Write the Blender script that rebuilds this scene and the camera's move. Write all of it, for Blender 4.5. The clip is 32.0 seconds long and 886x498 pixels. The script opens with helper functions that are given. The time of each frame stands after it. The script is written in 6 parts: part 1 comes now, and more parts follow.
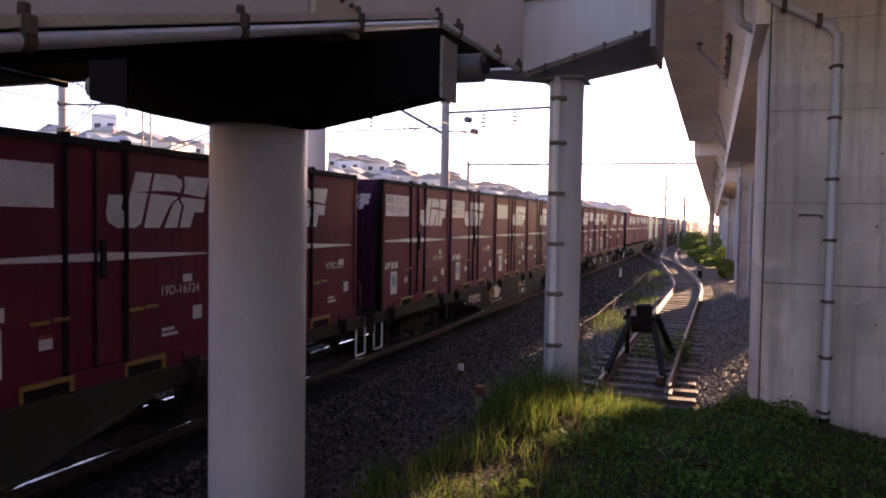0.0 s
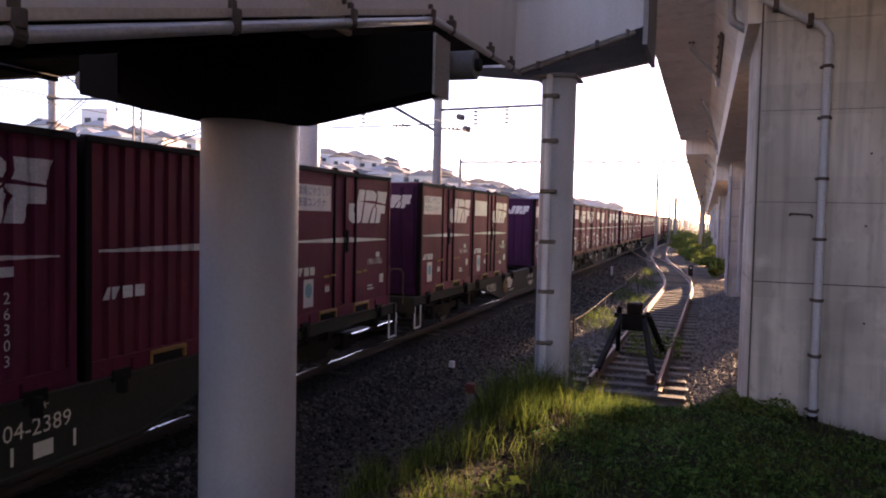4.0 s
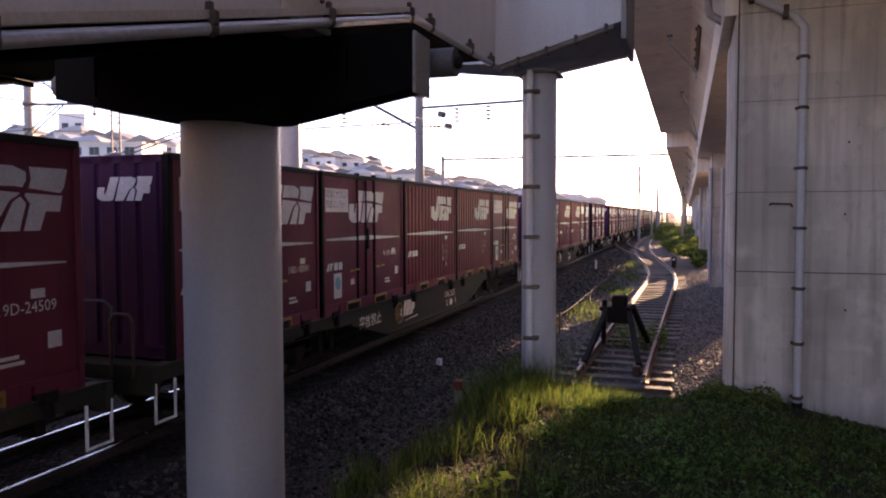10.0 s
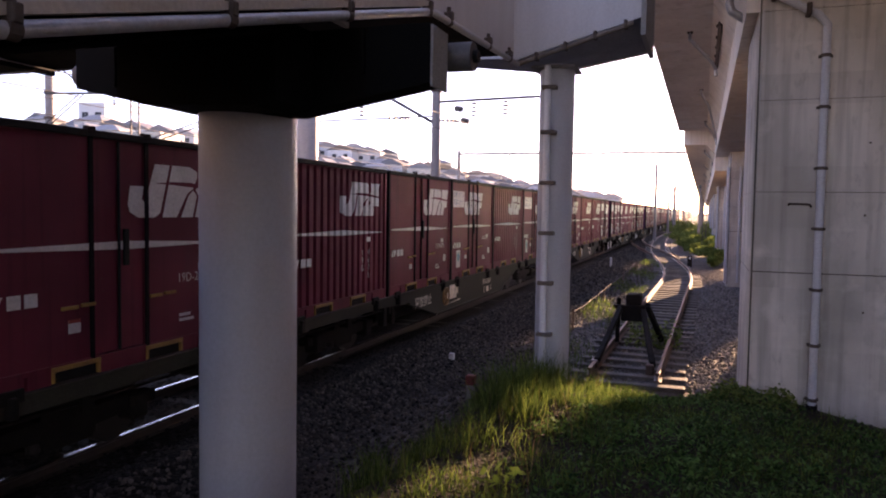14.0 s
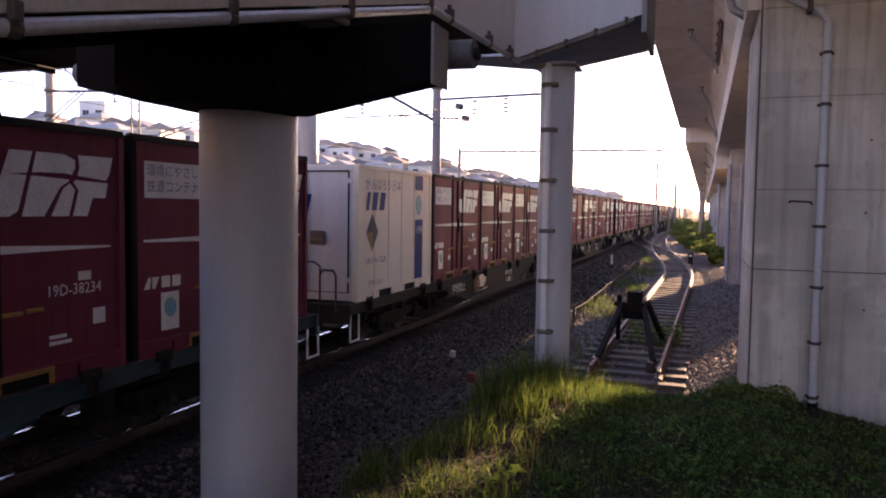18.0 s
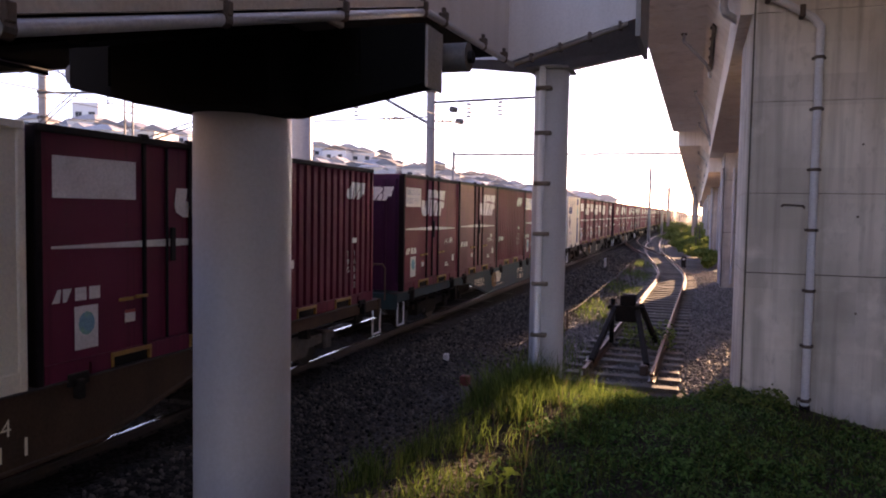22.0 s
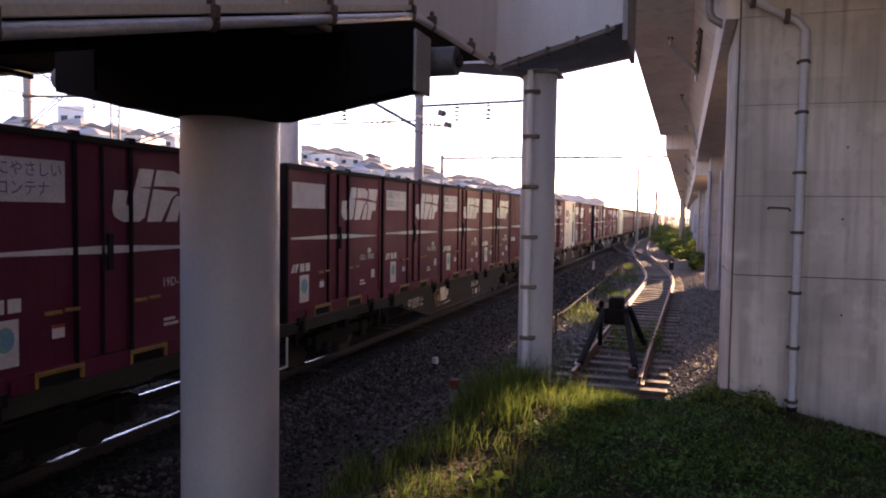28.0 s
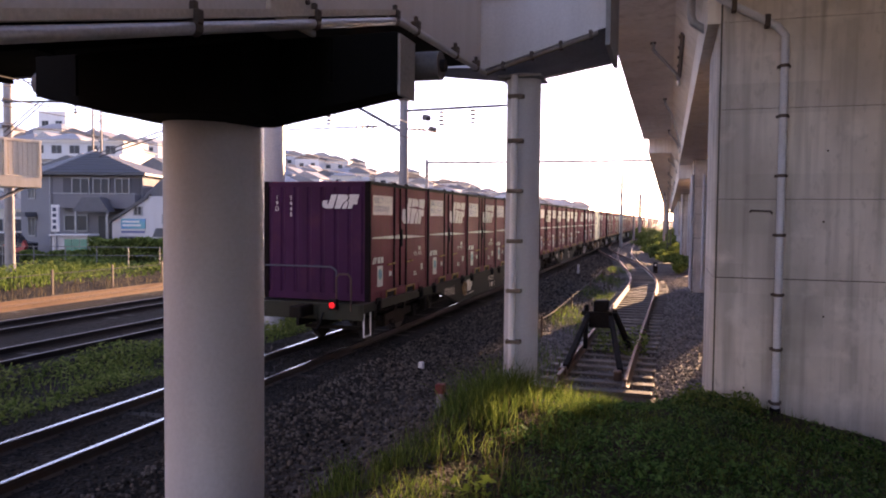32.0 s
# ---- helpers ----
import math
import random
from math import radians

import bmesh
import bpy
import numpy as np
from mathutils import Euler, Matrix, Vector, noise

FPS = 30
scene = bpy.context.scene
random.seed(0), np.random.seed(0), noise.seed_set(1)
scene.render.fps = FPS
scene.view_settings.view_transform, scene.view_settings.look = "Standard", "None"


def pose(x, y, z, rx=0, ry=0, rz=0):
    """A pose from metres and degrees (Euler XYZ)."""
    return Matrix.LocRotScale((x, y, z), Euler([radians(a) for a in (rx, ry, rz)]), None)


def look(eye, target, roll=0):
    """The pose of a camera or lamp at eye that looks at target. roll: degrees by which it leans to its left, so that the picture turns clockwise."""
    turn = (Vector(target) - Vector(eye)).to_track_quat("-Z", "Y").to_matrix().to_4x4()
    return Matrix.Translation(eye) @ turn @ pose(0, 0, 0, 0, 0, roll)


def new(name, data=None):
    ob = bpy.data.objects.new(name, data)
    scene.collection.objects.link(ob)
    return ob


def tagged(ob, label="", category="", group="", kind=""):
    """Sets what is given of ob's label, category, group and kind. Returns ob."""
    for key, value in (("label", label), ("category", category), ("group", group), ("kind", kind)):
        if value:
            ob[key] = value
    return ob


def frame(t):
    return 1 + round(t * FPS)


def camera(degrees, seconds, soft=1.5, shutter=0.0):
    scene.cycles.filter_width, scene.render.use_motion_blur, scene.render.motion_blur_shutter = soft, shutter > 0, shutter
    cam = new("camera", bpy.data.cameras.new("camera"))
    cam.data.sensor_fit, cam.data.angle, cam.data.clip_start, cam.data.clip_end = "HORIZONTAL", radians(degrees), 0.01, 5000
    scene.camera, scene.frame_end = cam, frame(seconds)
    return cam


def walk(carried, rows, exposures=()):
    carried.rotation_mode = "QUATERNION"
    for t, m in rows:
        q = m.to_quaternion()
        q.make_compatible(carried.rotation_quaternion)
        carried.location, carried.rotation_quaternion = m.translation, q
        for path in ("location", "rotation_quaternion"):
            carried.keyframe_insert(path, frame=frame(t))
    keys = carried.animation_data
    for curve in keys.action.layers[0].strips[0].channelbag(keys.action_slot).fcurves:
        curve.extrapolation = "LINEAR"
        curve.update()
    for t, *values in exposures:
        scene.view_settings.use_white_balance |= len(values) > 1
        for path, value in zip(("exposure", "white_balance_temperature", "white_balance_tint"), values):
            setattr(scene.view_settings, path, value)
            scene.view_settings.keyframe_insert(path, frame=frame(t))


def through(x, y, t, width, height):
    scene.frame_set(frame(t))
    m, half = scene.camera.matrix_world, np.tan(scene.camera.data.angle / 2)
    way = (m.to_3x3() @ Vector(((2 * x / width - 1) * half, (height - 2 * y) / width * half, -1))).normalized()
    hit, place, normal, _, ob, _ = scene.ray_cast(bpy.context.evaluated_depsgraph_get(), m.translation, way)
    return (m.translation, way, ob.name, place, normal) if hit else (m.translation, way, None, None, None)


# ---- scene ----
EYE = Vector((0.0, 0.0, 2.75))


def aim(yaw, pitch, roll):
    """The camera's pose at its one stand: degrees left of the track's direction, up, and lean."""
    a, b = radians(yaw), radians(pitch)
    way = Vector((-math.sin(a) * math.cos(b), math.cos(a) * math.cos(b), math.sin(b)))
    return look(EYE, EYE + way, roll)


cam = camera(62.6, 32.0, soft=2.0)
walk(cam, [
    (0, aim(20.31, -2.30, 0.92)), (0.5, aim(20.13, -2.36, 1.06)), (1, aim(20.14, -2.42, 1.06)), (1.5, aim(19.91, -2.50, 1.20)),
    (2, aim(19.54, -2.60, 1.58)), (2.5, aim(19.56, -2.61, 1.49)), (3, aim(19.67, -2.60, 1.43)), (3.5, aim(19.69, -2.53, 1.24)),
    (5.5, aim(19.46, -2.51, 1.38)), (6, aim(19.33, -2.50, 1.39)), (6.5, aim(19.55, -2.50, 1.13)), (7, aim(19.45, -2.50, 1.19)),
    (7.5, aim(19.38, -2.54, 1.28)), (8, aim(19.41, -2.50, 1.21)), (8.5, aim(19.35, -2.52, 1.28)), (9, aim(19.09, -2.60, 1.61)),
    (9.5, aim(19.18, -2.64, 0.68)), (10, aim(18.44, -2.68, -0.13)), (10.5, aim(19.02, -2.78, 0.08)), (11, aim(18.82, -2.50, 1.18)),
    (11.5, aim(18.96, -2.65, 1.00)), (12, aim(19.53, -3.42, 1.03)), (12.5, aim(19.71, -3.40, 1.09)), (13, aim(19.74, -3.17, 0.94)),
    (13.5, aim(19.51, -3.17, 0.95)), (14, aim(19.58, -3.12, 0.84)), (14.5, aim(19.50, -3.10, 0.82)), (16.5, aim(19.66, -3.37, 1.06)),
    (17, aim(19.71, -3.34, 0.84)), (17.5, aim(19.68, -3.35, 0.86)), (18, aim(19.63, -3.30, 0.80)), (18.5, aim(19.55, -3.27, 0.89)),
    (19, aim(19.22, -3.25, 1.10)), (19.5, aim(19.28, -3.15, 0.97)), (20, aim(19.26, -3.16, 0.94)), (20.5, aim(19.40, -3.21, 0.89)),
    (21, aim(19.33, -3.23, 0.96)), (21.5, aim(19.22, -3.22, 1.06)), (22, aim(19.15, -3.07, 0.95)), (22.5, aim(19.13, -3.08, 0.94)),
    (23, aim(19.13, -3.08, 0.91)), (23.5, aim(18.95, -3.09, 0.94)), (24, aim(18.81, -3.05, 1.09)), (24.5, aim(18.72, -2.97, 1.14)),
    (25, aim(18.90, -3.00, 0.87)), (25.5, aim(18.69, -2.90, 0.72)), (27.5, aim(18.28, -2.75, 0.83)), (28, aim(18.27, -2.78, 0.80)),
    (28.5, aim(18.26, -2.76, 0.68)), (29, aim(18.19, -2.79, 0.62)), (29.5, aim(17.99, -2.79, 0.74)), (30, aim(17.86, -2.70, 0.72)),
    (30.5, aim(17.58, -2.65, 0.69)), (31, aim(17.28, -2.60, 0.58)), (31.5, aim(17.28, -2.48, 0.42)), (32, aim(17.12, -2.42, 0.53)),
], exposures=[(0.0, 2.96, 7550, 47), (32.0, 3.00, 7550, 47)])

# ---------------------------------------------------------------- light
SUN_AZ, SUN_EL = 14.0, 7.5          # degrees right of the track's direction, and up
world = bpy.data.worlds.new("sky")
scene.world = world
world.use_nodes = True
_nt = world.node_tree
_sky = _nt.nodes.new("ShaderNodeTexSky")
_sky.sky_type, _sky.sun_disc = "NISHITA", False
_sky.sun_elevation, _sky.sun_rotation = radians(SUN_EL), radians(SUN_AZ)
_sky.air_density, _sky.dust_density, _sky.ozone_density = 0.6, 0.3, 1.1
_bg = _nt.nodes["Background"]
_bg.inputs["Strength"].default_value = 0.103
_nt.links.new(_sky.outputs["Color"], _bg.inputs["Color"])

sun = new("sun", bpy.data.lights.new("sun", "SUN"))
sun.data.energy, sun.data.angle, sun.data.color = 3.1, radians(0.6), (1.0, 0.80, 0.47)
_a, _e = radians(SUN_AZ), radians(SUN_EL)
_to = Vector((math.sin(_a) * math.cos(_e), math.cos(_a) * math.cos(_e), math.sin(_e)))
sun.matrix_world = look(_to * 100, (0, 0, 0))

# ---------------------------------------------------------------- materials


def mat(name, color, rough=0.7, metal=0.0, vary=0.25, scale=3.0, fine=40.0, bump=0.1, stain=None, amount=0.35, spec=0.5, per_object=0.0, dist=0.01):
    """A surface with variation at two scales, a second colour in patches and fine relief."""
    m = bpy.data.materials.new(name)
    m.use_nodes = True
    nt = m.node_tree
    n, l = nt.nodes, nt.links
    b = n["Principled BSDF"]
    b.inputs["Metallic"].default_value = metal
    b.inputs["Specular IOR Level"].default_value = spec
    co = n.new("ShaderNodeTexCoord")
    big = n.new("ShaderNodeTexNoise")
    big.inputs["Scale"].default_value, big.inputs["Detail"].default_value = scale, 6
    small = n.new("ShaderNodeTexNoise")
    small.inputs["Scale"].default_value, small.inputs["Detail"].default_value = fine, 4
    for t in (big, small):
        l.new(co.outputs["Object"], t.inputs["Vector"])
    r = n.new("ShaderNodeValToRGB")
    r.color_ramp.elements[0].position, r.color_ramp.elements[1].position = 0.5 - amount * 0.5, 0.5 + amount
    c = Vector(color)
    s = Vector(stain) if stain else c * (1 - vary)
    r.color_ramp.elements[0].color = (*s, 1)
    r.color_ramp.elements[1].color = (*c, 1)
    l.new(big.outputs["Fac"], r.inputs["Fac"])
    mix = n.new("ShaderNodeMix")
    mix.data_type, mix.blend_type = "RGBA", "MULTIPLY"
    mix.inputs["Factor"].default_value = 1.0
    l.new(r.outputs["Color"], mix.inputs["A"])
    mr = n.new("ShaderNodeMapRange")
    mr.inputs["From Min"].default_value, mr.inputs["From Max"].default_value = 0.25, 0.75
    mr.inputs["To Min"].default_value, mr.inputs["To Max"].default_value = 1 - vary, 1 + vary * 0.5
    l.new(small.outputs["Fac"], mr.inputs["Value"])
    l.new(mr.outputs["Result"], mix.inputs["B"])
    last = mix.outputs["Result"]
    if per_object:
        oi = n.new("ShaderNodeObjectInfo")
        hs = n.new("ShaderNodeHueSaturation")
        mv = n.new("ShaderNodeMapRange")
        mv.inputs["To Min"].default_value, mv.inputs["To Max"].default_value = 1 - per_object, 1 + per_object
        l.new(oi.outputs["Random"], mv.inputs["Value"])
        l.new(mv.outputs["Result"], hs.inputs["Value"])
        l.new(last, hs.inputs["Color"])
        last = hs.outputs["Color"]
    l.new(last, b.inputs["Base Color"])
    ro = n.new("ShaderNodeMapRange")
    ro.inputs["To Min"].default_value, ro.inputs["To Max"].default_value = max(0.02, rough - 0.12), min(1, rough + 0.12)
    l.new(big.outputs["Fac"], ro.inputs["Value"])
    l.new(ro.outputs["Result"], b.inputs["Roughness"])
    if bump:
        bp = n.new("ShaderNodeBump")
        bp.inputs["Strength"].default_value, bp.inputs["Distance"].default_value = bump, dist
        l.new(small.outputs["Fac"], bp.inputs["Height"])
        l.new(bp.outputs["Normal"], b.inputs["Normal"])
    return m


def streaked(name, color, rough, stain, spec=0.4, vary=0.2, metal=0.0):
    """Paint or concrete with stains that run down."""
    m = mat(name, color, rough, metal, vary, 1.2, 30, 0.08, stain, 0.45, spec)
    nt = m.node_tree
    for t in nt.nodes:
        if t.type == "TEX_NOISE" and t.inputs["Scale"].default_value < 2:
            mp = nt.nodes.new("ShaderNodeMapping")
            mp.inputs["Scale"].default_value = (2.6, 2.6, 0.35)
            co = [k for k in nt.nodes if k.type == "TEX_COORD"][0]
            nt.links.new(co.outputs["Object"], mp.inputs["Vector"])
            nt.links.new(mp.outputs["Vector"], t.inputs["Vector"])
    return m


def container_paint(name, color, faded, rough=0.55):
    """Old paint on corrugated steel: fading in clouds, run-down dirt, scrapes, and a dull sheen."""
    m = bpy.data.materials.new(name)
    m.use_nodes = True
    n, l = m.node_tree.nodes, m.node_tree.links
    b = n["Principled BSDF"]
    b.inputs["Specular IOR Level"].default_value = 0.17
    co = n.new("ShaderNodeTexCoord")
    oi = n.new("ShaderNodeObjectInfo")
    sh = n.new("ShaderNodeVectorMath")
    sh.operation = "SCALE"
    sh.inputs[0].default_value = (31.0, 17.0, 0.0)
    l.new(oi.outputs["Random"], sh.inputs["Scale"])
    ad = n.new("ShaderNodeVectorMath")
    l.new(co.outputs["Object"], ad.inputs[0])
    l.new(sh.outputs["Vector"], ad.inputs[1])

    def layer(last, scale, squash, detail, lo, hi, col, most):
        mp = n.new("ShaderNodeMapping")
        mp.inputs["Scale"].default_value = squash
        l.new(ad.outputs["Vector"], mp.inputs["Vector"])
        t = n.new("ShaderNodeTexNoise")
        t.inputs["Scale"].default_value, t.inputs["Detail"].default_value = scale, detail
        l.new(mp.outputs["Vector"], t.inputs["Vector"])
        r = n.new("ShaderNodeMapRange")
        r.inputs["From Min"].default_value, r.inputs["From Max"].default_value, r.inputs["To Max"].default_value = lo, hi, most
        l.new(t.outputs["Fac"], r.inputs["Value"])
        x = n.new("ShaderNodeMix")
        x.data_type = "RGBA"
        l.new(r.outputs["Result"], x.inputs["Factor"])
        if last is None:
            x.inputs["A"].default_value = (*color, 1)
        else:
            l.new(last, x.inputs["A"])
        x.inputs["B"].default_value = (*col, 1)
        return x.outputs["Result"], t
    c, big = layer(None, 0.9, (1, 1, 1), 5, .38, .66, faded, 1.0)
    c, _ = layer(c, 3.0, (1, 3, .10), 5, .55, .80, tuple(v * .45 for v in color), .8)
    c, _ = layer(c, 2.2, (1, 1, .6), 8, .60, .74, (.105, .030, .042), .4)
    c, fine = layer(c, 22.0, (1, .5, 1.5), 6, .66, .74, (.12, .060, .055), .5)
    l.new(c, b.inputs["Base Color"])
    r = n.new("ShaderNodeMapRange")
    r.inputs["To Min"].default_value, r.inputs["To Max"].default_value = rough - .14, rough + .16
    l.new(big.outputs["Fac"], r.inputs["Value"])
    l.new(r.outputs["Result"], b.inputs["Roughness"])
    bp = n.new("ShaderNodeBump")
    bp.inputs["Strength"].default_value, bp.inputs["Distance"].default_value = .25, .012
    l.new(big.outputs["Fac"], bp.inputs["Height"])
    l.new(bp.outputs["Normal"], b.inputs["Normal"])
    return m


def glowing(name, color, strength):
    m = mat(name, color, 0.3, bump=0)
    b = m.node_tree.nodes["Principled BSDF"]
    b.inputs["Emission Color"].default_value = (*color, 1)
    b.inputs["Emission Strength"].default_value = strength
    return m


def old_concrete(name, color, stain, dark, panel=0.0):
    """Board-marked concrete: long run-down streaks, blotches, board joints and fine pores."""
    m = bpy.data.materials.new(name)
    m.use_nodes = True
    n, l = m.node_tree.nodes, m.node_tree.links
    b = n["Principled BSDF"]
    b.inputs["Roughness"].default_value, b.inputs["Specular IOR Level"].default_value = 0.9, 0.2
    co = n.new("ShaderNodeTexCoord")

    def noise_of(scale, detail, squash):
        mp = n.new("ShaderNodeMapping")
        mp.inputs["Scale"].default_value = squash
        l.new(co.outputs["Object"], mp.inputs["Vector"])
        t = n.new("ShaderNodeTexNoise")
        t.inputs["Scale"].default_value, t.inputs["Detail"].default_value = scale, detail
        l.new(mp.outputs["Vector"], t.inputs["Vector"])
        return t

    def blend(fac, a, col, lo, hi):
        mr = n.new("ShaderNodeMapRange")
        mr.inputs["From Min"].default_value, mr.inputs["From Max"].default_value = lo, hi
        l.new(fac.outputs["Fac"], mr.inputs["Value"])
        mx = n.new("ShaderNodeMix")
        mx.data_type = "RGBA"
        l.new(mr.outputs["Result"], mx.inputs["Factor"])
        if a is None:
            mx.inputs["A"].default_value = (*color, 1)
        else:
            l.new(a, mx.inputs["A"])
        mx.inputs["B"].default_value = (*col, 1)
        return mx.outputs["Result"]
    c = blend(noise_of(0.9, 5, (1, 1, .6)), None, stain, .42, .70)
    c = blend(noise_of(3.2, 6, (1.6, 1.6, .07)), c, dark, .52, .80)
    c = blend(noise_of(9.0, 3, (1, 1, .04)), c, stain, .50, .72)
    c = blend(noise_of(0.55, 9, (1, 1, 1)), c, dark, .56, .82)
    c = blend(noise_of(14.0, 5, (1, 1, .5)), c, stain, .55, .80)
    c = blend(noise_of(2.0, 8, (1, 1, 1)), c, tuple(min(.8, v * 1.2) for v in color), .60, .85)
    if panel:
        # each shuttering panel left its own tint
        sn = n.new("ShaderNodeVectorMath")
        sn.operation = "SNAP"
        sn.inputs[1].default_value = (panel, 50.0, 0.37)
        l.new(co.outputs["Object"], sn.inputs[0])
        wn = n.new("ShaderNodeTexWhiteNoise")
        l.new(sn.outputs["Vector"], wn.inputs["Vector"])
        mr = n.new("ShaderNodeMapRange")
        mr.inputs["To Min"].default_value, mr.inputs["To Max"].default_value = 0.91, 1.05
        l.new(wn.outputs["Value"], mr.inputs["Value"])
        mu = n.new("ShaderNodeMix")
        mu.data_type, mu.blend_type = "RGBA", "MULTIPLY"
        mu.inputs["Factor"].default_value = 1.0
        l.new(c, mu.inputs["A"])
        l.new(mr.outputs["Result"], mu.inputs["B"])
        c = mu.outputs["Result"]
    l.new(c, b.inputs["Base Color"])
    fine = noise_of(55, 4, (1, 1, 1))
    bp = n.new("ShaderNodeBump")
    bp.inputs["Strength"].default_value, bp.inputs["Distance"].default_value = 0.15, 0.004
    l.new(fine.outputs["Fac"], bp.inputs["Height"])
    l.new(bp.outputs["Normal"], b.inputs["Normal"])
    return m


M = {}
M["maroon"] = container_paint("maroon_paint", (0.158, 0.0165, 0.0375), (0.114, 0.0130, 0.0275))
M["maroon_plum"] = container_paint("plum_maroon_paint", (0.147, 0.0155, 0.0440), (0.105, 0.0120, 0.0310))
M["maroon_worn"] = container_paint("worn_maroon_paint", (0.174, 0.0235, 0.0420), (0.122, 0.0170, 0.0305))
M["maroon_old"] = container_paint("faded_maroon_paint", (0.150, 0.042, 0.053), (0.098, 0.026, 0.034), 0.5)
# container ends: maroon with the blue skylight on them put into the colour
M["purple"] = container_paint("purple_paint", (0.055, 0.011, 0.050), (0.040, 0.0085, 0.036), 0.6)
M["dark"] = mat("dark_steel", (0.016, 0.013, 0.013), 0.7, 0.0, 0.3, spec=0.15)
M["gasket"] = mat("soiled_dark_steel", (0.016, 0.010, 0.011), 0.75, 0.0, 0.35, 5, stain=(0.009, 0.006, 0.007), spec=0.08)
M["white"] = streaked("white_mark", (0.84, 0.83, 0.82), 0.5, (0.62, 0.59, 0.57), 0.3)
M["cream"] = streaked("cream_paint", (0.87, 0.82, 0.67), 0.5, (0.76, 0.69, 0.54), 0.4, 0.12)
M["blue"] = mat("blue_mark", (0.018, 0.055, 0.19), 0.6, spec=0.15)
M["red"] = mat("red_mark", (0.45, 0.05, 0.04), 0.5)
M["yellow"] = mat("yellow_paint", (0.52, 0.30, 0.03), 0.55, stain=(0.2, 0.1, 0.03))
M["sticker"] = mat("green_sticker", (0.20, 0.46, 0.30), 0.5, stain=(0.14, 0.34, 0.46), scale=6, amount=0.1)
M["ink"] = mat("dark_ink", (0.03, 0.04, 0.08), 0.6, bump=0)
M["wagon_green"] = streaked("olive_wagon_paint", (0.052, 0.055, 0.039), 0.75, (0.036, 0.033, 0.024), 0.15)
M["wagon_teal"] = streaked("teal_wagon_paint", (0.016, 0.078, 0.100), 0.7, (0.025, 0.036, 0.038), 0.25)
M["wagon_brown"] = streaked("rust_brown_wagon_paint", (0.100, 0.058, 0.035), 0.8, (0.055, 0.034, 0.023), 0.15)
M["under"] = mat("greasy_steel", (0.020, 0.015, 0.012), 0.8, 0.0, 0.4, 8, spec=0.15)
M["bogie_grey"] = mat("silver_grey_bogie_paint", (0.17, 0.165, 0.16), 0.6, 0.1, 0.35, 6, stain=(0.07, 0.06, 0.052))
M["wheel"] = mat("wheel_steel", (0.024, 0.018, 0.015), 0.6, 0.2)
M["dusty"] = mat("dusty_steel", (0.085, 0.062, 0.052), 0.85, 0.0, 0.35, 5, stain=(0.04, 0.032, 0.028))
M["rail_top"] = mat("worn_rail", (0.62, 0.60, 0.58), 0.22, 1.0, 0.1, bump=0)
M["rail_dull"] = mat("dull_rail_head", (0.26, 0.225, 0.20), 0.5, 0.0, 0.2, spec=0.4)
M["rust_orange"] = mat("orange_rust", (0.19, 0.105, 0.06), 0.85, 0.0, 0.3, 5, stain=(0.13, 0.07, 0.04))
M["rust"] = mat("rusty_rail", (0.13, 0.070, 0.048), 0.6, 0.0, 0.35, 6, stain=(0.075, 0.042, 0.030))
M["rust_dark"] = mat("dark_rusty_rail", (0.050, 0.030, 0.022), 0.7, 0.0, 0.35, 6, stain=(0.03, 0.02, 0.015))
M["rust_top"] = mat("rusty_rail_head", (0.32, 0.165, 0.105), 0.6, 0.0, 0.3, spec=0.22)
M["sleeper_dark"] = mat("dark_sleeper", (0.035, 0.030, 0.027), 0.9, 0.0, 0.35, 4, per_object=0.2)
M["sleeper"] = mat("old_sleeper", (0.20, 0.18, 0.165), 0.85, 0.0, 0.4, 4, stain=(0.085, 0.075, 0.067), per_object=0.3)
M["concrete"] = old_concrete("board_marked_concrete", (0.65, 0.58, 0.52), (0.42, 0.375, 0.33), (0.18, 0.155, 0.13), 0.91)
M["concrete_warm"] = old_concrete("viaduct_concrete", (0.83, 0.75, 0.68), (0.70, 0.62, 0.55), (0.52, 0.44, 0.37))
M["grey_paint"] = streaked("pale_grey_paint", (0.57, 0.56, 0.585), 0.5, (0.46, 0.45, 0.475), 0.35, 0.08)
M["joint"] = mat("soiled_joint", (0.12, 0.10, 0.085), 0.95, 0, 0.3)
M["strap"] = mat("weathered_strap", (0.26, 0.23, 0.21), 0.7, 0.2, 0.3, 8, stain=(0.15, 0.11, 0.08))
M["fascia"] = streaked("footbridge_grey_paint", (0.60, 0.58, 0.58), 0.5, (0.47, 0.44, 0.43), 0.4, 0.1)
# near-black carries the deep shade under the footbridge, not the steel's own grey
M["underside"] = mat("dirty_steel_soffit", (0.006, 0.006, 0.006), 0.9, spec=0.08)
M["grey_soffit"] = mat("dull_grey_soffit", (0.36, 0.34, 0.33), 0.8, 0.0, 0.3)
M["dull_steel"] = mat("dull_steel", (0.11, 0.10, 0.10), 0.6)
M["galv"] = mat("galvanised_pipe", (0.45, 0.45, 0.47), 0.42, 0.55, 0.2, 6)
M["pvc"] = mat("grey_plastic_pipe", (0.56, 0.56, 0.60), 0.45, 0.0, 0.15)
M["pvc_pale"] = mat("pale_plastic_pipe", (0.80, 0.80, 0.83), 0.35, 0.0, 0.1)
M["clamp"] = mat("rusty_clamp", (0.10, 0.07, 0.055), 0.7, 0.2)
